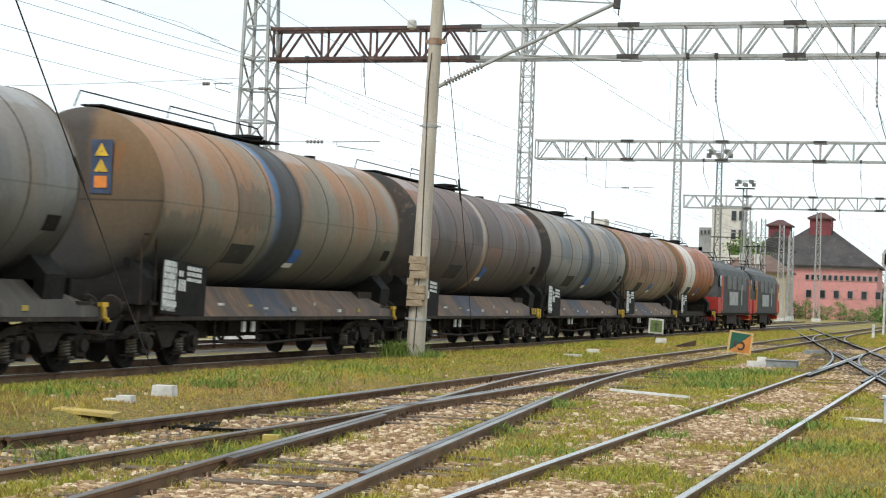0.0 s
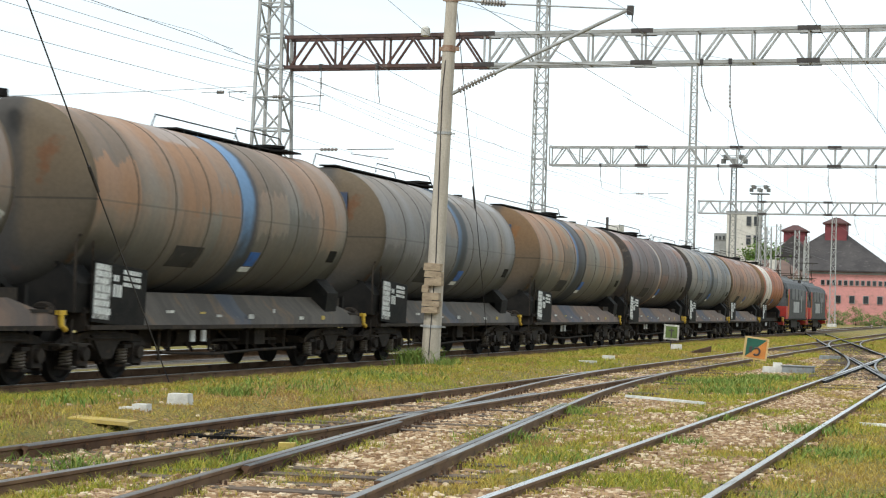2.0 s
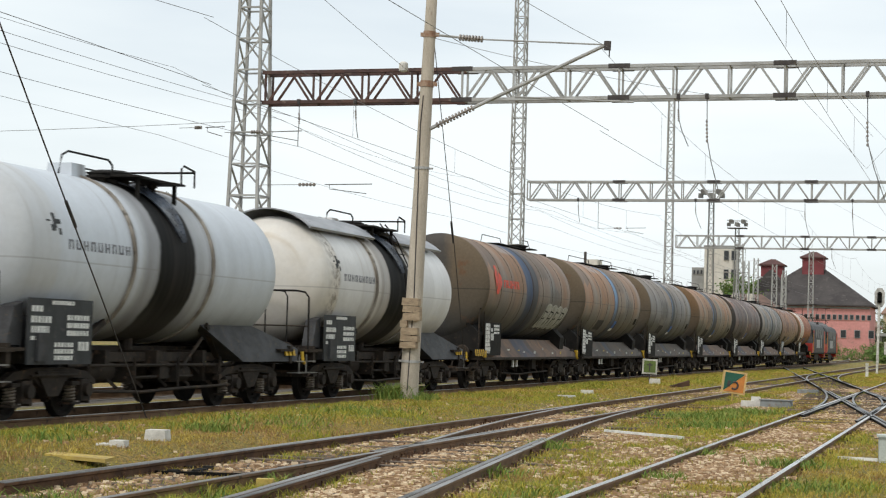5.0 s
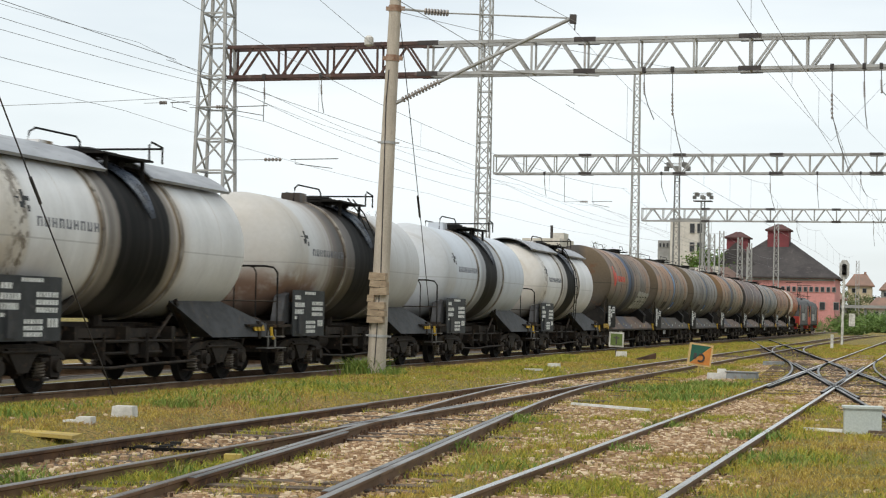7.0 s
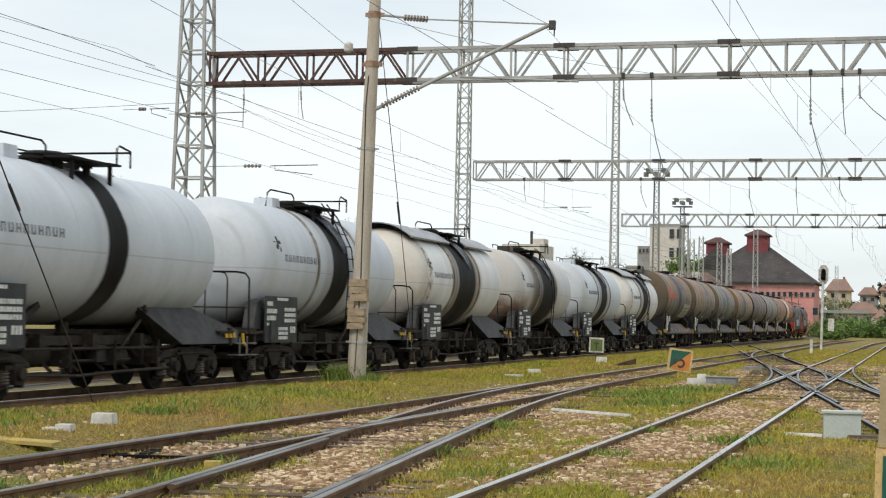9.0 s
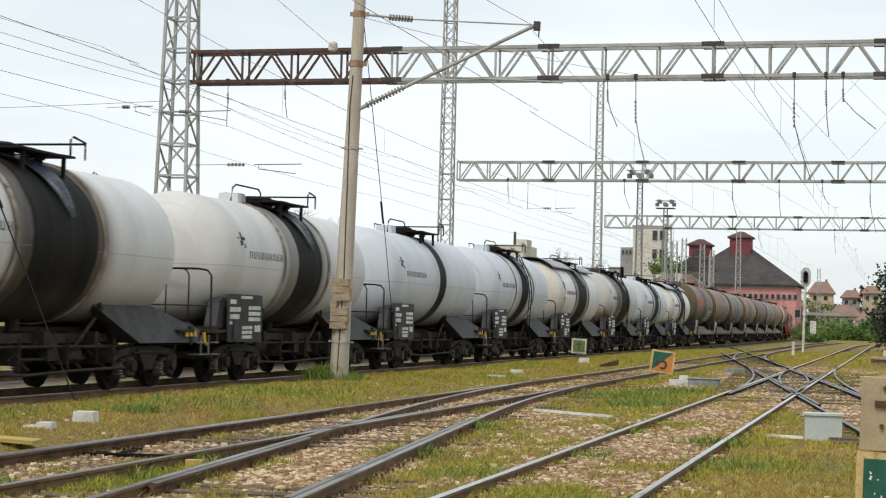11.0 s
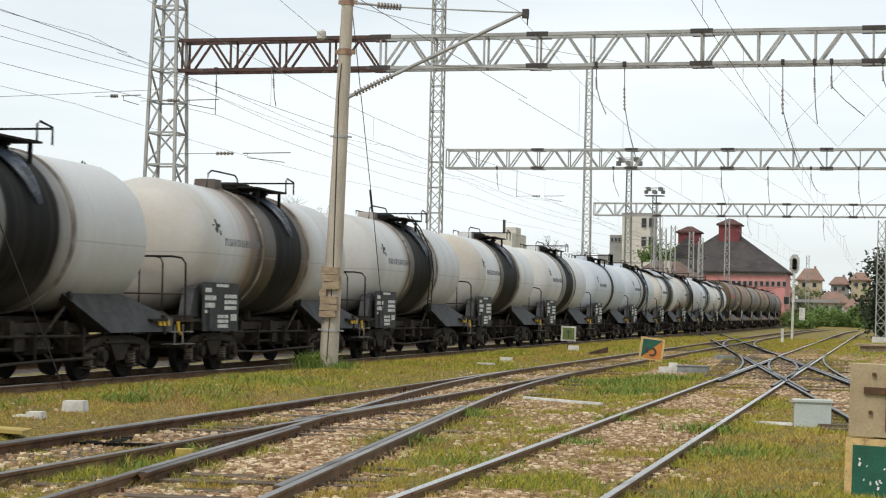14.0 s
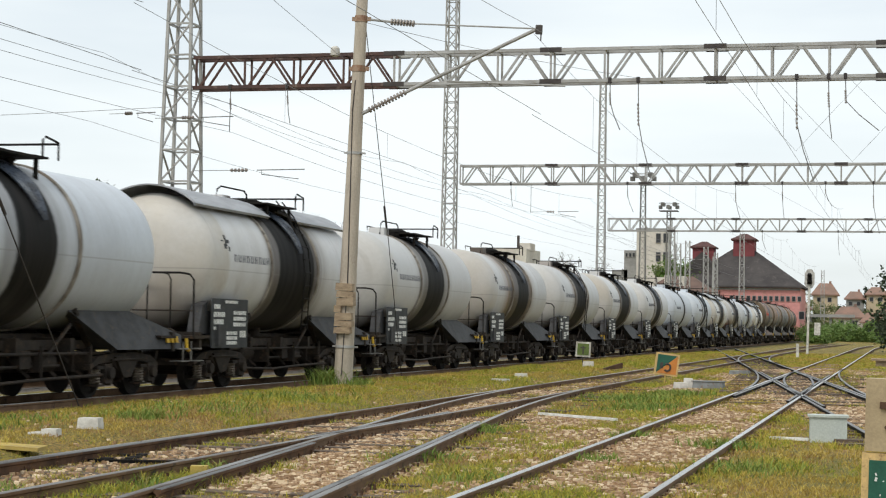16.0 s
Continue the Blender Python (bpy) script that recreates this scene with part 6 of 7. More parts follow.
def near_sign():
    g = thing("switch_lantern", "beige sheet-metal signal box with a black cross over a green board", "signal", pose(0.02, 15.0, 0, 0, 1.2, -7))
    part("case", Shape().box((0, 0.12, 0.90), (0.62, 0.22, 0.61)), BEIGE_PANEL, g, "stained beige metal case", smooth=0)
    part("cross", Shape().box((0.02, -0.005, 0.985), (0.42, 0.03, 0.055)).box((-0.005 + 0.02, -0.012, 0.9), (0.04, 0.03, 0.5)), RUST, g, "black rusty cross bracket", smooth=0)
    for x, z in ((-0.11, 1.12), (-0.13, 0.80), (0.06, 0.76), (0.16, 1.12)):
        part("bolt", Shape().rod((x, 0.02, z), (x, -0.02, z), 0.018, 8), RUST, g, "rusty bolt")
    b = part("board", Shape().box((0, 0.05, 0.265), (0.66, 0.06, 0.63)), CREAM_SIGN, g, "orange-cream painted rim", smooth=0)
    part("panel", Shape().box((0.01, 0.013, 0.255), (0.555, 0.02, 0.53)), GREEN_SIGN, b, "scratched dark green field", smooth=0)
    random.seed(12)
    for _ in range(14):
        part("scratch", Shape().box((random.uniform(-0.22, 0.24), 0.0015, random.uniform(0.05, 0.48)), (random.uniform(0.008, 0.02), 0.004, random.uniform(0.01, 0.035)), Matrix.Rotation(random.uniform(-1, 1), 3, "Y")), WHITE, b, smooth=0)
    part("post", Shape().rod((0, 0.12, -0.2), (0, 0.12, 0.62), 0.04, 10), RUST, g)


def trackside_small():
    g = thing("cabinet", "pale grey-green metal cabinet standing in the grass", "cabinet", pose(-0.93, 24.55, 0, 0, 0, 5))
    part("body", Shape().box((0, 0.15, 0.2), (0.5, 0.34, 0.42)), CABINET, g, smooth=0)
    part("lid", Shape().box((0, 0.15, 0.425), (0.55, 0.39, 0.03)), CABINET, g, "flat lid", smooth=0)
    def bar(x0, y0, x1, y1, lab):
        b = part("concrete_bar", Shape().bar((x0, y0, 0.10), (x1, y1, 0.10), 0.042), WHITE, None, smooth=0)
        tagged(b, lab, "bar")
    bar(-5.95, 29.16, -4.42, 28.0, "white-painted concrete bar lying in the grass")
    bar(-1.75, 24.6, -1.2, 24.5, "short white bar lying beside the cabinet")
    def block(x, y, z, s, lab, turn=8):
        sh = Shape().box((0, 0, s[2] / 2), s, taper=0.9)
        b = part("concrete_block", sh, PALE_STONE, None, smooth=0, at=pose(x, y, z, 0, 0, turn))
        tagged(b, lab, "block", group="concrete blocks")
    block(-9.98, 20.3, 0.17, (0.29, 0.24, 0.15), "whitewashed concrete block on a stub in the grass")
    block(-9.98, 20.35, 0.05, (0.2, 0.2, 0.12), "dark weathered stub under a white block", 0)
    block(-9.80, 18.9, 0.10, (0.2, 0.22, 0.16), "whitewashed concrete block beside a yellow board")
    block(-10.0, 19.0, 0.09, (0.26, 0.22, 0.12), "flat whitewashed concrete block in the grass")
    block(-9.9, 43.5, 0.10, (0.5, 0.3, 0.12), "low pale concrete block in the grass")
    block(-9.9, 46.0, 0.10, (0.36, 0.3, 0.2), "small pale concrete block in the grass")
    block(-10.6, 60.5, 0.08, (0.4, 0.4, 0.3), "pale boulder-like concrete block")
    block(-5.42, 44.6, 0.0, (0.36, 0.3, 0.22), "white concrete block beside a point machine")
    block(-5.25, 44.9, 0.02, (0.25, 0.3, 0.3), "white concrete block with a broken edge")
    b = part("board", Shape().box((0, 0, 0.03), (0.7, 0.4, 0.04)), YELLOW_WORN, None, smooth=0, at=pose(-9.45, 17.3, 0.135, 0, 3, 12))
    tagged(b, "worn yellow painted board lying in the grass", "board")
    b = part("board", Shape().box((0, 0, 0.05), (0.17, 0.13, 0.10)), YELLOW_WORN, None, smooth=0, at=pose(-6.8, 16.3, 0.03, 0, 0, 15))
    tagged(b, "short yellow painted plank end between the rails", "board")
    g = thing("point_machine", "long grey metal point machine box on ballast", "point machine", pose(-4.72, 44.9, 0, 0, 0, -5))
    part("case", Shape().box((0, 0, 0.15), (0.8, 0.36, 0.2), taper=0.94), BOX_GREY, g, smooth=0)
    part("lid", Shape().box((0, 0, 0.258), (0.83, 0.39, 0.02)), BOX_GREY, g, smooth=0)
    part("rod", Shape().rod((0.4, -0.1, 0.08), (1.9, -0.15, 0.08), 0.03, 6), RUST, g, "rusty throw rod")
    g = thing("point_machine", "low grey metal box between the crossing tracks", "point machine", pose(-5.3, 60.5, 0, 0, 0, -5))
    part("case", Shape().box((0, 0, 0.1), (0.7, 0.4, 0.17), taper=0.94), BOX_GREY, g, smooth=0)
    g = thing("point_gear", "greasy black rods and plates between the rails", "point gear", pose(-8.2, 17.6, 0.05))
    for k in range(3):
        part("rod", Shape().bar((-0.25, -0.5 + 0.3 * k, 0.0), (0.9, -0.46 + 0.3 * k, 0.02), 0.022), BLACK, g, "greasy throw rod", key="gearrod", at=pose(0, 0.0, 0.01 * k), smooth=0)
    for x, y in ((-0.1, -0.3), (0.08, 0.05), (-0.16, 0.25), (0.1, -0.12), (0.0, 0.38)):
        part("plate", Shape().box((0, 0, 0), (0.14, 0.12, 0.07), taper=0.75), BLACK, g, "greasy slide plate", key="gearplate", at=pose(x, y, 0.0, 0, 0, 140 * x), smooth=0)
    # buffer of sleepers beside the siding
    g = thing("track_stop", "heap of rusty steel bars beside the siding", "steel bars", pose(-9.4, 58.5, 0.05))
    for k in range(3):
        part("bar", Shape().bar((-0.4 + 0.12 * k, -1.2 + 0.4 * k, 0.05 + 0.04 * k), (0.2, 0.7, 0.3 - 0.06 * k), 0.07), RUST, g, smooth=0)
    g = thing("signal_mast", "white mast with a black colour-light signal head", "signal", pose(-6.0, 120, 0, 0, 1.2, 0))
    part("mast", Shape().rod((0, 0, -0.2), (0, 0, 4.6), 0.085, 12), WHITE_DIRTY, g, "white tube mast")
    part("head", Shape().prism([(-0.33, 4.75), (-0.18, 4.5), (0.18, 4.5), (0.33, 4.75), (0.33, 5.5), (0.16, 5.78), (-0.16, 5.78), (-0.33, 5.5)], -0.05, 0.05), PALE_GREY, g, "pale bordered plate", smooth=0)
    part("lamp_case", Shape().prism([(-0.15, 4.78), (0.15, 4.78), (0.15, 5.42), (0.08, 5.52), (-0.08, 5.52), (-0.15, 5.42)], -0.12, -0.05), BLACK, g, "black lamp case", smooth=0)
    for z in (4.9, 5.35):
        part("hood", Shape().rod((0, -0.12, z), (0, -0.3, z - 0.03), 0.10, 12, caps=False), BLACK, g, "black lamp hood")
    part("plate", Shape().box((0.62, -0.05, 1.75), (0.4, 0.03, 0.85)), WHITE_DIRTY, g, "white plate", smooth=0)
    g = part("marker_post", Shape().box((0, 0, 0.35), (0.16, 0.12, 1.0)), WHITE_DIRTY, None, smooth=0, at=pose(-5.65, 102, 0))
    tagged(g, "short white concrete marker post in the grass", "post")
    g = thing("wooden_cover", "weathered wooden cover over a pit in the grass", "cover", pose(-0.3, 77, 0))
    part("top", Shape().box((0, 0, 0.42), (1.7, 1.4, 0.08)), BLOCK, g, smooth=0)
    part("base", Shape().box((0, 0, 0.18), (1.3, 1.1, 0.42)), BLOCK, g, smooth=0)
    # guy wires
    w = part("guy_wire", Shape().path([(-12.9, 25.94, 0.0), (-12.48, 22.5, 3.0), (-12.41, 21.95, 3.48), (-11.6, 15.44, 9.2)], 0.012, 5).rod((-12.47, 22.45, 3.06), (-12.42, 22.05, 3.4), 0.028, 6), CAP, None)
    tagged(w, "dark steel guy wire with a turnbuckle", "guy wire")
    w = part("guy_wire", Shape().path([(-11.85, 37.5, 8.5), (-12.5, 41.8, 3.9), (-13.05, 45.3, 0.0)], 0.010, 5).rod((-12.42, 41.2, 4.5), (-12.5, 41.7, 4.0), 0.028, 6), CAP, None)
    tagged(w, "thin steel guy wire of the leaning pole", "guy wire")


dwarf_sign()
small_sign()
near_sign()
trackside_small()


# ---- overhead wires ----
def wire(name, label, pts, sag=0.0, r=0.009, drops=None):
    line = []
    for a, b in zip(pts[:-1], pts[1:]):
        a, b = Vector(a), Vector(b)
        for i in range(12):
            u = i / 12
            p = a + (b - a) * u
            p.z -= 4 * sag * u * (1 - u)
            line.append(p)
    line.append(Vector(pts[-1]))
    w = part(name, Shape().path(line, r, 4), WIRE, None, smooth=60)
    return tagged(w, label, "wire", group="overhead wires")


def catenary(x, spans, zm=7.0, zc=5.75):
    """A messenger wire with its contact wire and droppers."""
    for a, b in zip(spans[:-1], spans[1:]):
        wire("messenger_wire", "sagging messenger wire of the overhead line", [(x, a, zm), (x + 0.2, b, zm)], 0.75, 0.006)
        wire("contact_wire", "taut contact wire of the overhead line", [(x, a, zc), (x + 0.2, b, zc)], 0.03, 0.006)
        n = 6
        sh = Shape()
        for i in range(1, n):
            u = i / n
            sh.rod((x + 0.2 * u, a + (b - a) * u, zc), (x + 0.2 * u, a + (b - a) * u, zm - 3 * u * (1 - u)), 0.004, 4)
        d = part("dropper", sh, WIRE, None, smooth=60)
        tagged(d, "thin droppers between two overhead wires", "wire", kind="stuff")


catenary(TX, [-16, 31.3, G2, G3, 175], 7.85, 6.5)
catenary(-7.9, [-8, 37.4, G2, G3, 175], 8.1, 6.28)
catenary(-2.8, [4, G1, G2, G3, 175], 7.4, 6.1)
catenary(3.2, [10, G1, G2, G3, 175], 7.4, 6.1)
for x, za, zb, lo in ((-19.3, 7.6, 8.05, 0.35), (-20.0, 7.7, 8.05, 0.45), (-19.3, 6.5, 7.2, 0.25), (-24.0, 7.4, 7.6, 0.2), (-23.6, 9.8, 9.7, 0.6)):
    wire("feeder_wire", "thin feeder wire sagging between the masts", [(x, 4, za + 0.4), (x, G1, zb), (x - 0.6, G2, zb), (x - 0.2, G3, zb), (x, 190, zb)], lo, 0.006)
wire("cross_wire", "thin cross wire tied to a lattice mast", [(-60, 44, 7.9), (-21.4, G1, 8.0)], 0.5, 0.008)
wire("tie_wire", "thin slanting tie wire between structures", [(-12.05, 37.4, 8.5), (-7.0, G1, 8.6)], 0.1, 0.006)
wire("tie_wire", "thin slanting tie wire between structures", [(-12.3, 37.4, 7.6), (-14.2, 26, 10.5)], 0.05, 0.006)
for yy, pairs in ((G1, ((1.2, 5.6), (3.5, 7.5))), (G2, ((-6.5, 2.2), (3.0, 8.0)))):
    for a, b in pairs:
        wire("cross_wire", "slanting registration wire under a gantry", [(a, yy - 0.28, 8.53 if yy == G1 else 8.6), ((a + b) / 2, yy - 0.28, 6.2), (b, yy - 0.28, 8.53 if yy == G1 else 8.6)], 0.0, 0.005)


def hanger(x, y, z, drop, bend=0.25):
    """A chain of insulators hanging from a gantry, with its slack jumper."""
    g = thing("hanging_insulator", "thin insulator chain hanging from a gantry", "insulator", pose(x, y - 0.28, z + 0.03), group="hanging insulators")
    part("clamp", Shape().box((0, 0, 0), (0.09, 0.15, 0.15)), CAP, g, "dark clamp", key="hclamp", smooth=0)
    part("rod", Shape().path([(0, 0, 0), (0.02, 0, -drop * 0.45), (bend * 0.4, 0, -drop * 0.7), (bend, 0, -drop)], 0.014, 5), WIRE, g)
    part("insulator", ribbed((0, 0, -drop * 0.25), (0.02, 0, -drop * 0.5), 0.032, 6), BROWN_PORC, g, "ribbed insulator")
    return g


for yy, z, xs in ((G1, 8.5, (-17.5, -7.9, -1.9, -0.1, 2.4)), (G2, 8.57, (-18.6, -12.8, -5.4, -3.4, 0.8)), (G3, 8.64, (-16, -9.5, -4.2, 0.5))):
    for i, x in enumerate(xs):
        hanger(x, yy, z, 1.1 + 0.3 * (i % 3), 0.1 + 0.2 * (i % 2))


for x, drop, bend in ((-7.1, 2.6, 0.35), (-2.75, 2.9, 0.5), (-1.45, 1.5, 0.9)):
    hanger(x, G1, 8.5, drop, bend)
hanger(-19.3, G1, 8.5, 1.34, 0.0)
for x, drop in ((-7.6, 1.9), (-1.2, 2.4), (2.4, 2.0)):
    hanger(x, G2, 8.57, drop, 0.3)
for a, b, low in ((-4.6, -0.9, 6.5), (-3.4, 0.9, 6.2), (-1.4, 2.2, 6.7)):
    wire("cross_wire", "slanting registration wire under a gantry", [(a, G1 - 0.28, 8.53), ((a + b) / 2, G1 - 0.28, low), (b, G1 - 0.28, 8.53)], 0.0, 0.005)


def mast_arm(x, y, z, ln, lab, up=0.0):
    g = thing("bracket", lab, "bracket", pose(x, y, z), group="mast brackets")
    part("arm", Shape().rod((0, 0, 0), (ln * 0.42, 0, 0.01), 0.009, 5).rod((ln * 0.58, 0, 0.01), (ln, 0, 0.03), 0.016, 5), GALV_DARK, g, smooth=0)
    part("insulator", ribbed((ln * 0.34, 0, 0.01), (ln * 0.5, 0, 0.01), 0.055, 5), BROWN_PORC, g, "ribbed insulator")
    if up:
        part("drop_rod", Shape().rod((0.02, 0, -0.03), (0.02, 0, up), 0.014, 5), GALV_DARK, g, smooth=0)
    part("end_piece", Shape().path([(ln * 0.62, 0, 0.03), (ln * 0.62, 0, -0.12), (ln * 0.95, 0, -0.26)], 0.012, 5), CAP, g)


mast_arm(-21.6, G1 - 0.5, 7.6, 2.5, "dark bracket bar clamped to the lattice mast")
mast_arm(-23.1, G1 - 0.5, 7.75, 1.5, "dark bracket bar reaching out from the lattice mast")
mast_arm(-20.75, G1 + 0.4, 6.1, 3.6, "thin bracket with an insulator on the lattice mast")
mast_arm(-17.6, G2 - 0.28, 7.2, 2.4, "thin bracket with an insulator below a gantry", 1.45)
mast_arm(-18.0, G3 - 0.28, 6.9, 2.6, "thin bracket with an insulator below a gantry", 1.8)
mast_arm(-15.6, G3 - 0.28, 6.6, 2.6, "thin bracket with an insulator below a gantry", 2.1)


def lamp_mast(x, y, h):
    g = lattice("floodlight_mast", "slim lattice mast with a ring of floodlights", x, y, h, 0.7, 0.42, GALV_DARK, 0.7)
    part("platform", Shape().box((0, 0, h), (2.2, 1.6, 0.08)), CAP, g, "small platform", smooth=0)
    random.seed(7)
    for i in range(8):
        a = i * math.pi / 4
        part("floodlight", Shape().box((1.0 * math.cos(a), 0.7 * math.sin(a), h + 0.45 + 0.35 * (i % 2)), (0.42, 0.4, 0.42)), GALV_DARK, g, "grey floodlight", smooth=0)
    part("railing", Shape().path([(-1.1, -0.8, h + 0.9), (1.1, -0.8, h + 0.9), (1.1, 0.8, h + 0.9), (-1.1, 0.8, h + 0.9), (-1.1, -0.8, h + 0.9)], 0.03, 5), GALV_DARK, g)


lamp_mast(-23.1, 160, 15.0)
lamp_mast(-26.5, 205, 15.5)
for x, y, h in ((-21.4, 168, 11.5), (-22.5, 182, 10.5), (-25.4, 215, 12.5), (-22.6, 210, 11.5), (-21.9, 214, 10.5), (-26.5, 260, 13), (-19.6, 225, 14), (-13.8, 330, 13)):
    lattice("lattice_mast", "distant slim lattice mast of the overhead line", x, y, h, 0.75, 0.5, GALV, 1.0, leg=0.09)
lattice("lattice_mast", "grey lattice mast in front of a dark tree", -0.15, 110, 7.6, 0.62, 0.42, GALV, 0.6)


# ---- buildings in the distance ----
PINK = worn("pink_plaster", (0.58, 0.27, 0.25), (0.52, 0.24, 0.22), (0.36, 0.2, 0.17), 0.25, 3, 0.9)
ROOF_DARK = worn("dark_grey_roof", (0.075, 0.068, 0.066), (0.055, 0.05, 0.05), (0.1, 0.09, 0.085), 0.4, 3, 0.85)
CUPOLA_RED = worn("dark_red_boards", (0.20, 0.05, 0.055), (0.15, 0.042, 0.046), None, 0.6, 5, 0.8)
ROOF_BROWN = worn("brown_roof", (0.16, 0.105, 0.085), (0.12, 0.08, 0.065), None, 0.4, 3, 0.85)
TERRACOTTA = worn("terracotta_roof", (0.27, 0.165, 0.125), (0.21, 0.14, 0.11), (0.17, 0.13, 0.11), 0.5, 4, 0.85)
WALL_WHITE = worn("white_plaster", (0.60, 0.57, 0.51), (0.50, 0.47, 0.42), (0.38, 0.35, 0.31), 0.25, 3, 0.9)
WALL_GREY = worn("grey_plaster", (0.30, 0.30, 0.29), (0.24, 0.24, 0.23), None, 0.3, 3, 0.9)
WALL_YELLOW = worn("yellow_plaster", (0.48, 0.39, 0.27), (0.40, 0.33, 0.23), None, 0.3, 3, 0.9)
WINDOW = q.m


def hip_roof(b, x0, x1, y0, y1, z0, z1, inset, mat, over=0.5, lab="hipped roof"):
    x0, x1, y0, y1 = x0 - over, x1 + over, y0 - over, y1 + over
    ym = (y0 + y1) / 2
    vs = [(x0, y0, z0), (x1, y0, z0), (x1, y1, z0), (x0, y1, z0), (x0 + inset, ym, z1), (x1 - inset, ym, z1), (x0, y0, z0 - 0.25), (x1, y0, z0 - 0.25), (x1, y1, z0 - 0.25), (x0, y1, z0 - 0.25)]
    return part("roof", Shape().add(vs, [(0, 1, 5, 4), (1, 2, 5), (2, 3, 4, 5), (3, 0, 4), (6, 7, 1, 0), (7, 8, 2, 1), (8, 9, 3, 2), (9, 6, 0, 3), (9, 8, 7, 6)]), mat, b, lab, smooth=0)


def windows(wall, xs, z, w, h, y, frames=True):
    for x in xs:
        p = part("window", Shape().box((x, y, z), (w + 0.16, 0.1, h + 0.16)), WALL_WHITE if frames else WALL_GREY, wall, smooth=0, key=("win", round(x, 2), z, y))
        part("pane", Shape().box((x, y - 0.05, z), (w, 0.04, h)), WINDOW, p, smooth=0)


CUPOLA_ROOF = worn("cupola_roof_red_brown", (0.11, 0.05, 0.045), (0.075, 0.04, 0.038), None, 2, 20, 0.8)


def station_store():
    b = thing("warehouse", "pink warehouse with a steep dark roof and red cupolas", "warehouse")
    w = part("wall", Shape().box((-28.05, 309, 4.5), (23.5, 18, 9.2)), PINK, b, "pink plastered wall", smooth=0)
    part("band", Shape().box((-28.05, 300.1, 8.6), (23.6, 0.4, 0.35)), WALL_GREY, w, smooth=0)
    hip_roof(b, -37.0, -16.4, 300, 318, 9.1, 16.3, 9.9, ROOF_DARK, 0.7, "steep dark grey roof")
    windows(w, [-27.8 + i * 0.95 for i in range(13)], 7.0, 0.5, 0.75, 299.9, False)
    windows(w, [-27.5 + i * 2.3 for i in range(6)], 4.2, 0.8, 1.2, 299.9, False)
    for x, z in ((-26.4, 17.6), (-33.5, 16.2)):
        c = part("cupola", Shape().box((x, 308.5, z - 2.2), (3.7, 4, 4.4)), CUPOLA_RED, b, "dark red boarded cupola", smooth=0)
        hip_roof(c, x - 1.85, x + 1.85, 306.5, 310.5, z - 0.1, z + 0.9, 1.8, CUPOLA_ROOF, 0.4)
    part("annex_roof", Shape().prism([(-40, 9.0), (-28, 9.0), (-33.2, 15.0)], 302, 316), ROOF_DARK, b, "dark gable roof", smooth=0)


def elevator():
    b = thing("grain_elevator", "tall off-white concrete grain elevator building", "elevator building")
    w = part("wall", Shape().box((-46.1, 335, 10.2), (5.4, 10, 20.4)), WALL_WHITE, b, smooth=0)
    for z in (18.8, 15.2, 11.6):
        windows(w, [-44.6, -43.2], z, 0.8, 1.7, 329.9, False)
    part("cornice", Shape().box((-46.1, 335, 20.5), (5.7, 10.3, 0.35)), WALL_GREY, b, smooth=0)
    a = part("annex", Shape().box((-50.0, 336, 8.2), (2.8, 9, 16.6)), WALL_GREY, b, "grey annex", smooth=0)
    windows(a, [-50.9, -50.2, -49.5], 15.6, 0.35, 0.7, 331.4, False)
    part("annex", Shape().box((-52.2, 336, 6.3), (3.0, 9, 12.8)), WALL_GREY, b, "lower grey annex", smooth=0)


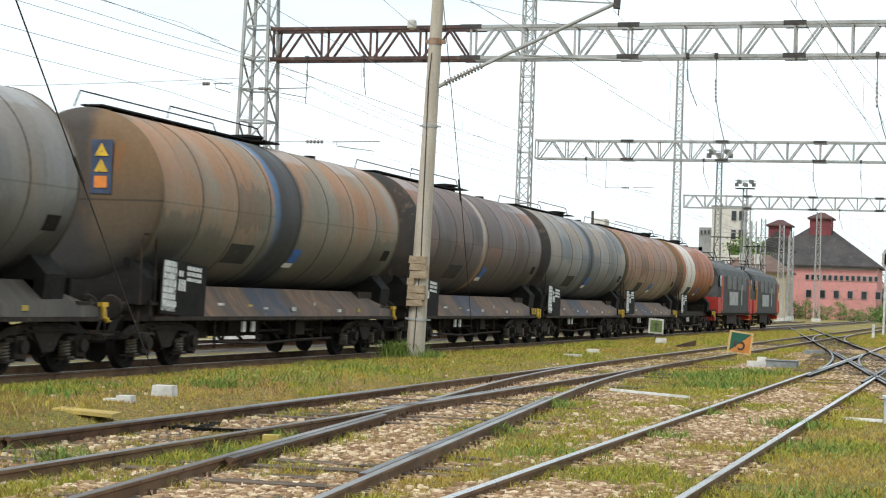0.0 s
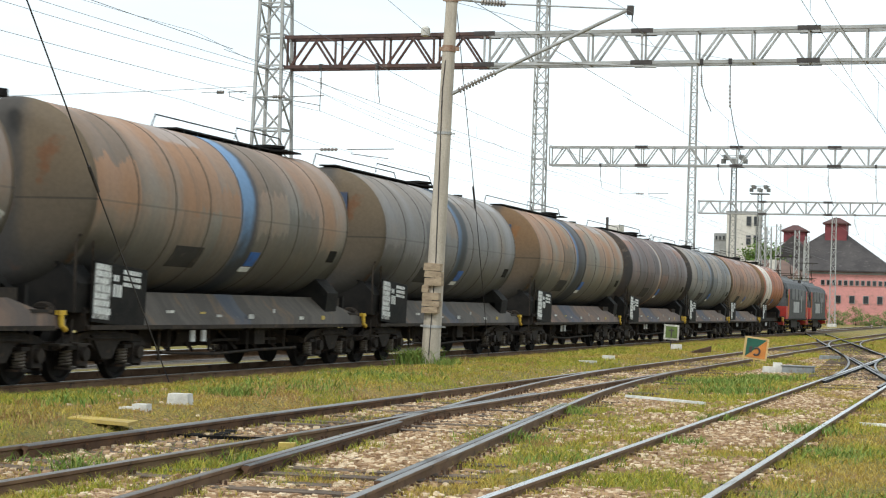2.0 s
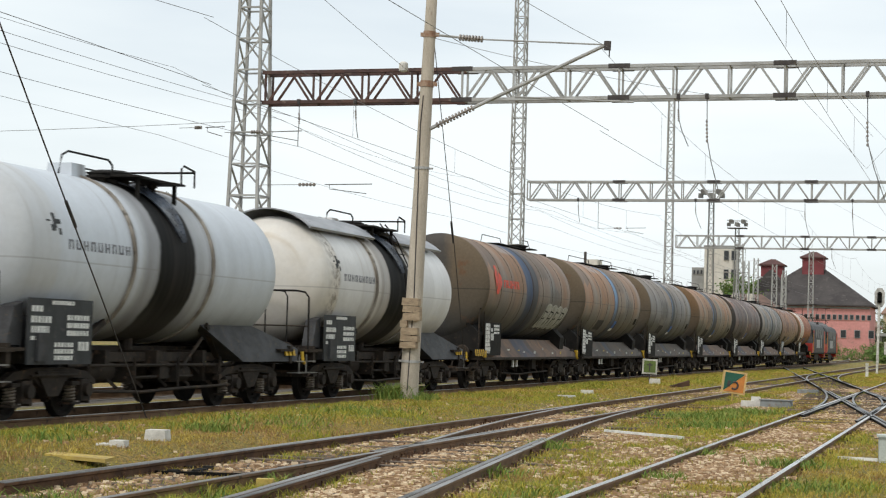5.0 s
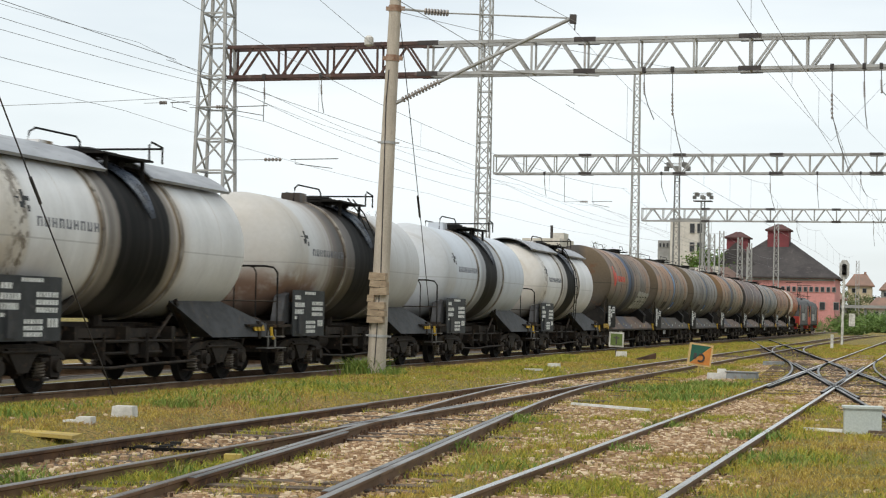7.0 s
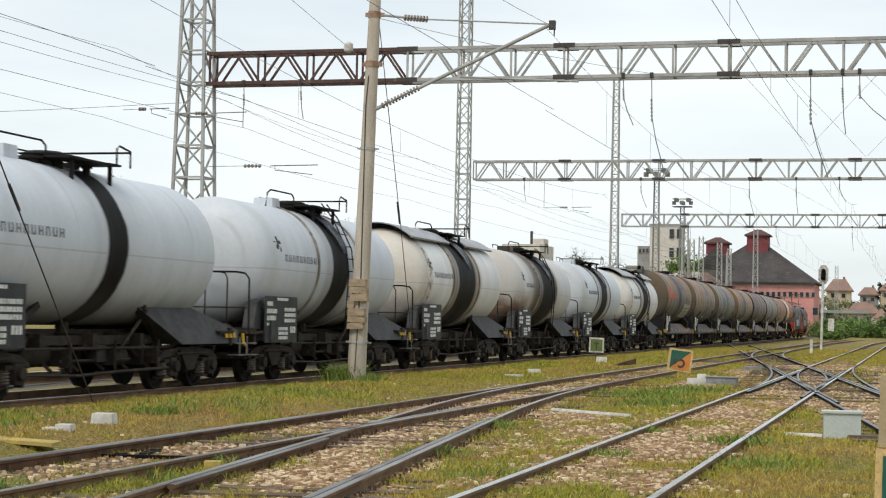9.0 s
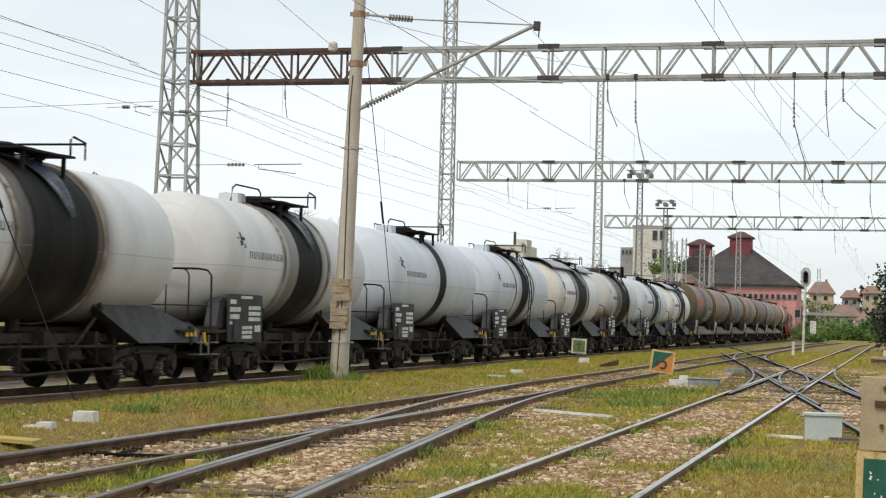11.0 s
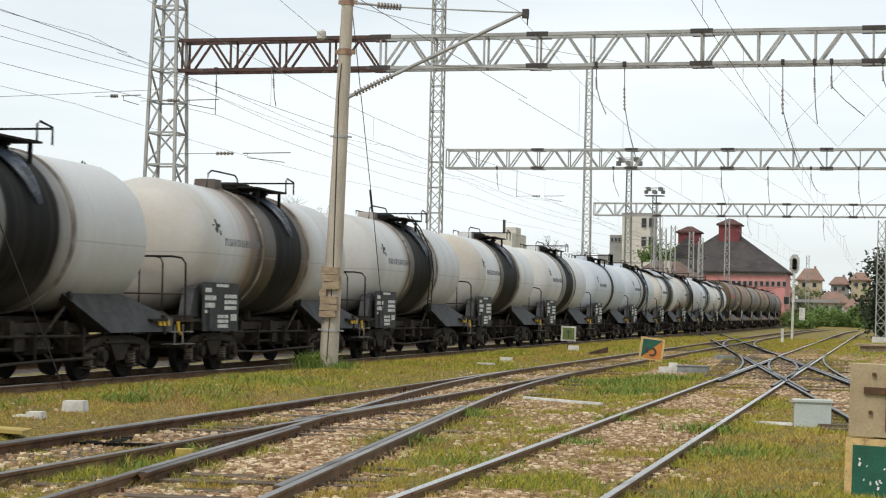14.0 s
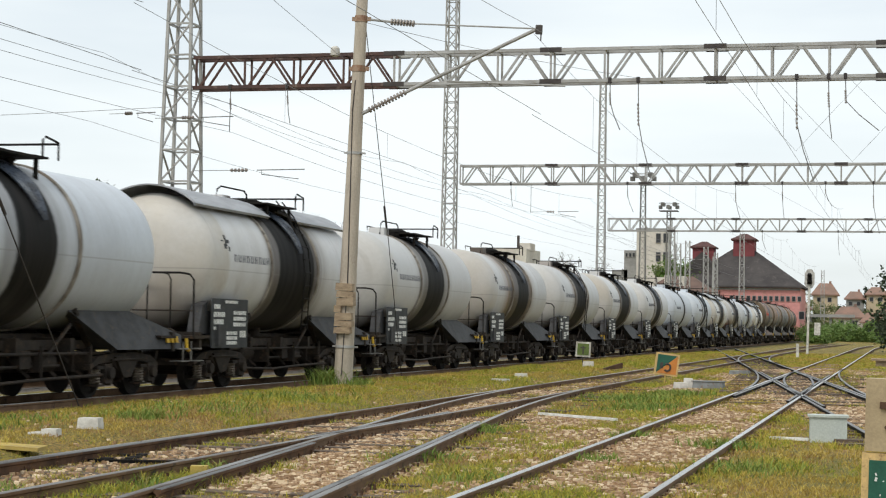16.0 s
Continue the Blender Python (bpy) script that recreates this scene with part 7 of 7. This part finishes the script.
def other_buildings():
    b = thing("shed", "low building with a brown hipped roof behind the train", "building")
    part("wall", Shape().box((-32.4, 266, 3.4), (10.2, 10, 7.2)), WALL_YELLOW, b, "yellow wall", smooth=0)
    r = hip_roof(b, -37.3, -27.5, 261, 271, 7.0, 9.6, 3.6, ROOF_BROWN, 0.6, "brown hipped roof")
    for x, z in ((-36.2, 8.3), (-34.0, 8.9), (-31.8, 8.8)):
        part("roof_vent", Shape().box((x, 263.2, z), (1.0, 1.2, 1.5)), WALL_WHITE, r, "white roof vent", smooth=0)
    b = thing("shed", "white-walled low building with a flat roof", "building")
    part("wall", Shape().box((-37.5, 285, 4.9), (6.5, 6, 10)), WALL_WHITE, b, smooth=0)
    windows(b, [-39.5, -38.2, -36.9, -35.6], 8.2, 0.6, 1.2, 281.9, False)
    b = thing("apartment_block", "beige flat-roofed building with a chimney behind the train", "building")
    part("wall", Shape().box((-49.3, 224, 5.8), (5.0, 9, 11.6)), WALL_WHITE, b, smooth=0)
    part("rooftop_room", Shape().box((-47.6, 223, 11.9), (1.8, 3, 1.0)), WALL_WHITE, b, smooth=0)
    part("chimney", Shape().box((-48.0, 220, 12.4), (0.3, 0.3, 1.8)), CAP, b, "dark chimney", smooth=0)
    specs = [(-16.2, 400, 5.2, 9.9, 2.6, WALL_YELLOW), (-10.3, 430, 4.2, 9.6, 1.8, WALL_GREY), (-5.2, 425, 4.6, 10.6, 1.8, WALL_YELLOW), (-9.0, 330, 5.4, 4.3, 2.0, WALL_WHITE), (-4.6, 322, 3.6, 3.4, 1.7, WALL_WHITE), (-0.6, 340, 5.5, 5.0, 2.0, WALL_WHITE), (4.6, 400, 5.5, 9.0, 2.2, WALL_YELLOW), (9.5, 360, 6.0, 6.0, 2.2, WALL_WHITE), (-18.6, 345, 3.2, 6.0, 1.0, WALL_YELLOW)]
    for x, y, wd, e, r, m in specs:
        b = thing("house", "distant village house with a terracotta roof on a slope", "house", group="village houses")
        part("wall", Shape().box((x, y + 3, e / 2), (wd, 6, e)), m, b, "plastered wall", smooth=0)
        hip_roof(b, x - wd / 2, x + wd / 2, y, y + 6, e, e + r, wd * 0.33, TERRACOTTA, 0.5, "terracotta hipped roof")
        windows(b, [x - wd / 4, x + wd / 5], e - 1.2, 0.8, 0.9, y - 0.05, False)
        part("chimney", Shape().box((x + wd * 0.2, y + 3, e + r), (0.5, 0.5, 1.0)), TERRACOTTA, b, smooth=0)
    b = thing("footbridge", "pale concrete bridge deck behind the bushes", "bridge")
    part("deck", Shape().box((-11.2, 300, 4.2), (8.0, 2.5, 0.5)), WALL_GREY, b, smooth=0)
    for x in (-14.5, -11.2, -7.8):
        part("pier", Shape().box((x, 300, 2.0), (0.4, 1.2, 4.2)), WALL_GREY, b, smooth=0)
    # a low wooded hill closes the view
    sh = Shape()
    n, m = 60, 8
    vs = []
    for j in range(m + 1):
        for i in range(n + 1):
            x = -400 + 800 * i / n
            y = 440 + 60 * j
            u = j / m
            vs.append((x, y, -1 + 15 * math.sin(u * math.pi * 0.5) * (0.75 + 0.45 * noise.noise(Vector((x * 0.012, j * 0.3, 1)))) * (1 if x > -60 else max(0.15, 1 + (x + 60) / 120))))
    sh.add(vs, [(j * (n + 1) + i, j * (n + 1) + i + 1, (j + 1) * (n + 1) + i + 1, (j + 1) * (n + 1) + i) for j in range(m) for i in range(n)])
    h = part("hill", sh, worn("hill_green", (0.075, 0.10, 0.045), (0.11, 0.12, 0.06), (0.14, 0.12, 0.08), 0.06, 0.8, 0.95), None, smooth=180)
    tagged(h, "low green hill behind the village", "hill", kind="structure")


station_store()
elevator()
other_buildings()


# ---- trees and bushes ----
def leaf_mat(name, a, b):
    q = Nodes(name)
    g = q.n.new("ShaderNodeNewGeometry")
    col = q.mix(g.outputs["Random Per Island"], a, b)
    q.b.inputs["Subsurface Weight"].default_value = 0.0
    return q.done(col, 0.75)


LEAF_FRESH = leaf_mat("fresh_leaves", (0.075, 0.15, 0.025), (0.16, 0.22, 0.045))
LEAF_DARK = leaf_mat("dark_needles", (0.018, 0.035, 0.016), (0.045, 0.06, 0.028))
LEAF_OLIVE = leaf_mat("olive_leaves", (0.10, 0.13, 0.045), (0.17, 0.18, 0.075))
LEAF_BUSH = leaf_mat("bush_leaves", (0.085, 0.16, 0.03), (0.17, 0.25, 0.06))
BARK = worn("bark", (0.10, 0.08, 0.06), (0.065, 0.05, 0.04), None, 3, 30, 0.95)


def tree(name, label, category, x, y, z, h, wide, mat, leaves=1500, size=0.3, clumps=9, seed=1, trunk=0.25, low=0.25, bare=False, cone=False):
    """A tapered trunk with limbs and an uneven crown of many small leaves."""
    rng = random.Random(seed)
    g = thing(name, label, category, pose(x, y, z))
    sh = Shape().rod((0, 0, -0.2), (0.03 * h * rng.uniform(-0.5, 0.5), 0, h * 0.75), trunk, 8, trunk * 0.3)
    ends = []
    for i in range(clumps):
        zz = h * (low + (0.92 - low) * (i + 0.5) / clumps)
        u = (zz / h - low) / (1 - low)
        reach = wide * 0.5 * ((1 - u) * 0.95 + 0.05 if cone else math.sqrt(max(0.05, 1 - (2 * u - 0.9) ** 2 * 0.85))) * rng.uniform(0.55, 1.0)
        a = i * 2.4 + rng.uniform(-0.5, 0.5)
        e = Vector((math.cos(a) * reach, math.sin(a) * reach, zz))
        b = Vector((0, 0, max(0.1, zz - reach * 0.7)))
        sh.rod(b, e, trunk * 0.35, 5, trunk * 0.08)
        ends.append((b, e))
        if bare:
            for k in range(26):
                u = rng.uniform(0.3, 1.0)
                p = b + (e - b) * u
                d = Vector((rng.gauss(0, 1), rng.gauss(0, 1), abs(rng.gauss(0.8, 0.6)))).normalized() * wide * rng.uniform(0.1, 0.26)
                sh.rod(p, p + d, trunk * 0.1, 3, trunk * 0.03)
                for _ in range(2):
                    p2 = p + d * rng.uniform(0.4, 0.9)
                    d2 = Vector((rng.gauss(0, 1), rng.gauss(0, 1), abs(rng.gauss(0.6, 0.6)))).normalized() * wide * rng.uniform(0.05, 0.13)
                    sh.rod(p2, p2 + d2, trunk * 0.05, 3, trunk * 0.02)
    part("trunk", sh, BARK, g, "brown trunk and limbs", smooth=0)
    if leaves:
        cr = Shape()
        vs, fs = [], []
        for k in range(leaves):
            b, e = ends[k % len(ends)]
            c = b + (e - b) * rng.uniform(0.45, 1.1)
            rad = wide * (0.13 if cone else 0.17) * rng.uniform(0.7, 1.2)
            p = c + Vector((rng.gauss(0, 0.55), rng.gauss(0, 0.55), rng.gauss(0, 0.42))) * rad
            d1 = Vector((rng.gauss(0, 1), rng.gauss(0, 1), rng.gauss(0, 0.7))).normalized()
            d2 = d1.cross(Vector((rng.gauss(0, 1), rng.gauss(0, 1), rng.gauss(0, 1)))).normalized()
            s = size * rng.uniform(0.6, 1.2)
            n = len(vs)
            vs += [p - d1 * s * 0.5, p + d2 * s * 0.3, p + d1 * s * 0.5, p - d2 * s * 0.3]
            fs.append((n, n + 1, n + 2, n + 3))
        cr.add(vs, fs)
        c = part("crown", cr, mat, g, "crown of small leaves", smooth=0)
        tagged(c, kind="stuff")
    return g


def greenery():
    tree("broadleaf_tree", "round fresh-green tree in spring leaf beside the elevator", "tree", -37.6, 296, 0, 14.2, 7.0, LEAF_FRESH, 4200, 0.55, 16, 2, low=0.5)
    tree("broadleaf_tree", "small fresh-green tree beside the elevator", "tree", -41.0, 300, 0, 11.5, 5.0, LEAF_FRESH, 1500, 0.5, 9, 3, low=0.5)
    tree("shrub", "olive-green shrub before the grey annex", "shrub", -49.5, 300, 0, 11.0, 5.0, LEAF_OLIVE, 1300, 0.4, 9, 4, low=0.45)
    tree("bare_tree", "bare spreading tree above the train", "tree", -48.6, 140, 0, 11.4, 7.0, LEAF_OLIVE, 0, 0.3, 10, 5, bare=True, trunk=0.22)
    tree("bare_tree", "bare spreading tree above the train", "tree", -37.5, 205, 0, 10.6, 8.0, LEAF_OLIVE, 250, 0.3, 10, 6, bare=True, trunk=0.25)
    tree("conifer", "small dark conifer top showing above the train", "tree", -44.4, 90, 0, 10.2, 4.0, LEAF_DARK, 1600, 0.28, 12, 7, cone=True)
    tree("conifer", "large dark spreading evergreen behind a lattice mast", "tree", 1.5, 140, 0, 7.2, 6.6, LEAF_DARK, 15000, 0.36, 30, 8, low=0.03, trunk=0.3)
    tree("conifer", "large dark spreading evergreen", "tree", 6.8, 146, 0, 9.0, 8.0, LEAF_DARK, 5000, 0.36, 16, 9, low=0.04, trunk=0.3)
    tree("conifer", "dark pointed conifer among the village houses", "tree", -7.6, 430, 0, 13.5, 3.5, LEAF_DARK, 900, 0.5, 10, 10, cone=True, low=0.45)
    rng = random.Random(21)
    for i in range(16):
        x = -17 + i * 1.35 + rng.uniform(-0.4, 0.4)
        y = 225 + rng.uniform(-12, 16)
        tree("bush", "dense green bush at the end of the sidings", "bush", x * 0.72 + 0.9, y, 0.2, rng.uniform(1.0, 2.9) + max(0, i - 4) * 0.13, rng.uniform(2.6, 4.8), rng.choice((LEAF_BUSH, LEAF_BUSH, LEAF_OLIVE)), 2600, 0.26, 9, 30 + i, low=0.05, trunk=0.1)
    for i in range(40):
        x = -24 + i * 1.15 + rng.uniform(-0.8, 0.8)
        y = rng.uniform(330, 450)
        tree("bush", "distant tree among the village houses", "tree", x, y, 0.0, rng.uniform(4.5, 8.5) + max(0, y - 370) * 0.055, rng.uniform(4, 6), rng.choice((LEAF_BUSH, LEAF_OLIVE, LEAF_OLIVE, LEAF_DARK)), 700, 0.55, 10, 60 + i, low=0.12, trunk=0.12)
    for i in range(7):
        tree("bush", "low bush at the foot of the pink warehouse", "bush", -27 + i * 2.3, 270 + rng.uniform(-6, 6), 0, rng.uniform(1.8, 3.2), 3.4, LEAF_BUSH, 1100, 0.22, 7, 100 + i, low=0.05, trunk=0.08)


greenery()


# ---- ballast stones and grass ----
def scatter(name, label, material, points, make, category):
    """One mesh of many small pieces; make(x, y, z) gives vertices and faces."""
    vs, fs = [], []
    for p in points:
        v, f = make(*p)
        n = len(vs)
        vs += v
        fs += [tuple(n + i for i in q) for q in f]
    data = bpy.data.meshes.new(name)
    data.from_pydata(vs, [], fs)
    data.materials.append(material)
    return tagged(new(name, data), label, category, kind="stuff")


def island_mat(name, a, b, c, rough=0.9):
    q = Nodes(name)
    g = q.n.new("ShaderNodeNewGeometry").outputs["Random Per Island"]
    col = q.mix(q.ramp(g, 0.0, 0.55), a, b)
    col = q.mix(q.ramp(g, 0.7, 0.8), col, c)
    col = q.mix(0.4, col, q.mix(q.noise(60, 3), (0.7, 0.7, 0.7), (1.2, 1.2, 1.2)), "MULTIPLY")
    return q.done(col, rough)


def stone(x, y, z):
    s = STONES.uniform(0.012, 0.034) * (1.25 if STONES.random() < 0.15 else 1)
    ax, ay, az = s * STONES.uniform(0.8, 1.5), s * STONES.uniform(0.7, 1.2), s * STONES.uniform(0.5, 0.9)
    t = STONES.uniform(0, 3.14)
    c, n = math.cos(t), math.sin(t)
    v = []
    for k in (-1, 1):
        for p, q in ((-1, -1), (1, -1), (1, 1), (-1, 1)):
            m = 1.0 if k < 0 else 0.72
            u, w = p * ax * m * STONES.uniform(0.6, 1.15), q * ay * m * STONES.uniform(0.6, 1.15)
            v.append((x + u * c - w * n, y + u * n + w * c, z + az * (0.35 + k * STONES.uniform(0.7, 1.1))))
    return v, [(4, 5, 6, 7), (0, 1, 5, 4), (1, 2, 6, 5), (2, 3, 7, 6), (3, 0, 4, 7)]


STONES = random.Random(31)


def blade(x, y, z, h, wd):
    a = STONES.uniform(0, 6.283)
    lean = STONES.uniform(0.2, 1.5) * h
    b = STONES.uniform(0, 6.283)
    cx, cy = math.cos(a) * wd, math.sin(a) * wd
    lx, ly = math.cos(b) * lean, math.sin(b) * lean
    return [(x - cx, y - cy, z), (x + cx, y + cy, z), (x + cx * 0.6 + lx * 0.35, y + cy * 0.6 + ly * 0.35, z + h * 0.6), (x - cx * 0.6 + lx * 0.35, y - cy * 0.6 + ly * 0.35, z + h * 0.6), (x + lx, y + ly, z + h)], [(0, 1, 2, 3), (3, 2, 4)]


def make_litter():
    rng = STONES
    pts = []
    while len(pts) < 100000:
        u = rng.random()
        y = 10.5 + 60 * u ** 1.7
        x = rng.uniform(-15.8, 0.5)
        if abs(x - TX) > 1.6 and (not -12.9 < x < -9.4 or rng.random() < 0.12) and rng.random() < bed(x, y) ** 1.5 and not (x < -6.6 and y < 21 and rng.random() < 0.72) and not (abs(x + 2.7) < 1.7 and 41 < y < 61 and rng.random() < 0.75):
            pts.append((x, y, ground_z(x, y) - 0.005))
    scatter("ballast", "pale limestone ballast stones between the rails", island_mat("ballast_stone", (0.47, 0.32, 0.185), (0.25, 0.15, 0.078), (0.66, 0.52, 0.35)), pts, stone, "ballast")
    fresh, dry, tall = [], [], []
    straw = []
    while len(fresh) + len(dry) + len(straw) < 400000:
        u = rng.random()
        y = 10.5 + 112 * u ** 2.15
        x = rng.uniform(-13.2, 3.0 if y > 30 else 2.0)
        b = bed(x, y)
        if rng.random() > (1 - b) ** 1.0:
            continue
        k = noise.noise(Vector((x * 0.55, y * 0.35, 7)))
        k2 = noise.noise(Vector((x * 2.0, y * 1.4, 2)))
        k3 = noise.noise(Vector((x * 4.5, y * 3.0, 4)))
        if k2 + 0.6 * k3 < -0.2 and rng.random() < 0.7:
            continue
        h = rng.uniform(0.022, 0.062) * (1 + 1.3 * max(0, k + k2 + 0.6 * k3)) * (1 if y < 40 else 1.2)
        k4 = noise.noise(Vector((x * 0.9, y * 0.5, 12))) + 0.5 * k3 + (0.35 if -10.8 < x < -9.0 and y < 26 else 0)
        kind = straw if k4 > 0.42 and rng.random() < 0.75 else fresh if rng.random() < 0.5 + k * 1.6 + k3 * 0.6 else dry
        kind.append((x, y, ground_z(x, y) - 0.01, h, 0.0022 + 0.00017 * y))
    # taller tufts
    for cx, cy, n, r, h in ((-12.5, 37.3, 500, 0.42, 0.42), (-11.75, 37.2, 160, 0.3, 0.2), (-6.5, 14.6, 90, 0.4, 0.18), (-7.4, 13.2, 150, 0.3, 0.2), (-6.9, 16.6, 80, 0.25, 0.14), (-8.6, 13.4, 160, 0.5, 0.16), (-11.0, 19.2, 150, 0.5, 0.14), (-10.4, 22.8, 260, 0.5, 0.16), (-3.9, 16.5, 160, 0.5, 0.12), (-5.2, 19.0, 200, 0.5, 0.14), (-2.2, 22.5, 260, 0.5, 0.14), (-1.6, 19.0, 260, 0.7, 0.13), (-3.6, 24.0, 160, 0.3, 0.13), (-3.3, 19.5, 120, 0.3, 0.12), (-5.8, 24.2, 200, 0.3, 0.16), (-1.2, 14.0, 300, 0.6, 0.12), (-4.6, 33.0, 500, 0.9, 0.16), (-5.4, 36.5, 700, 1.1, 0.18), (-4.9, 40.0, 500, 0.8, 0.18), (-11.6, 21.5, 200, 0.9, 0.12), (-10.5, 25.5, 400, 1.5, 0.14), (-10.8, 30.5, 400, 1.4, 0.14)):
        for _ in range(n):
            x, y = rng.gauss(cx, r * 0.5), rng.gauss(cy, r * 0.6)
            tall.append((x, y, ground_z(x, y) - 0.01, h * rng.uniform(0.5, 1.1), 0.006 + 0.0002 * y))
    scatter("grass", "fresh green grass blades", island_mat("grass_fresh", (0.27, 0.27, 0.025), (0.40, 0.345, 0.045), (0.15, 0.21, 0.018)), fresh, blade, "grass")
    scatter("grass", "yellowed dry grass blades", island_mat("grass_dry", (0.42, 0.30, 0.055), (0.31, 0.21, 0.036), (0.52, 0.40, 0.09)), dry, blade, "grass")
    scatter("grass", "withered reddish straw and dead weeds", island_mat("grass_straw", (0.36, 0.22, 0.075), (0.27, 0.15, 0.055), (0.46, 0.33, 0.13)), straw, blade, "grass")
    scatter("grass", "tall bright green grass tufts", island_mat("grass_tall", (0.10, 0.18, 0.025), (0.17, 0.235, 0.04), (0.23, 0.25, 0.05)), tall, blade, "grass")


make_litter()


# ---- what moves: the train rolls away along its track ----
RUN = [(0, 0.0), (0.5, 6.1), (1.5, 18.4), (2.5, 30.7), (3.5, 42.95), (4.5, 55.3), (7.0, 86.2), (7.5, 92.1), (8.5, 104.4), (11.0, 133.8), (11.5, 139.7), (12.0, 145.95), (12.5, 151.8), (13.5, 163.85), (14.5, 176.0), (15.5, 188.15), (16.0, 194.2)]


def rolled(t):
    """How far the train has come by t: a smooth curve through RUN."""
    for k in range(len(RUN) - 1):
        if t <= RUN[k + 1][0]:
            break
    def rate(i):
        a, b = RUN[max(i - 1, 0)], RUN[min(i + 1, len(RUN) - 1)]
        return (b[1] - a[1]) / (b[0] - a[0])
    (t0, s0), (t1, s1) = RUN[k], RUN[k + 1]
    h = t1 - t0
    u = (t - t0) / h
    return (2 * u ** 3 - 3 * u * u + 1) * s0 + (u ** 3 - 2 * u * u + u) * h * rate(k) + (3 * u * u - 2 * u ** 3) * s1 + (u ** 3 - u * u) * h * rate(k + 1)


def on_track(y):
    x = far_bend(TX, y)
    return pose(x, y, RAIL, 0, 0, math.degrees(math.atan(max(0.0, y - 215) * 0.0014)))


def motions():
    times = [i * 0.5 for i in range(33)]
    for y, w in TRAIN:
        walk(w, [(t, on_track(y + rolled(t))) for t in times])
    # the wheels roll: a turn of under 60 degrees from film picture to film picture
    spin = [(i / FPS, -rolled(i / FPS) / 0.455) for i in range(16 * FPS + 1)]
    for y, w in TRAIN:
        for b in w.children:
            if b.name.startswith("bogie"):
                for o in b.children:
                    if o.name.startswith("wheelset"):
                        at = o.matrix_basis.translation.copy()
                        walk(o, [(t, pose(at.x, at.y, at.z, math.degrees(a))) for t, a in spin])


motions()
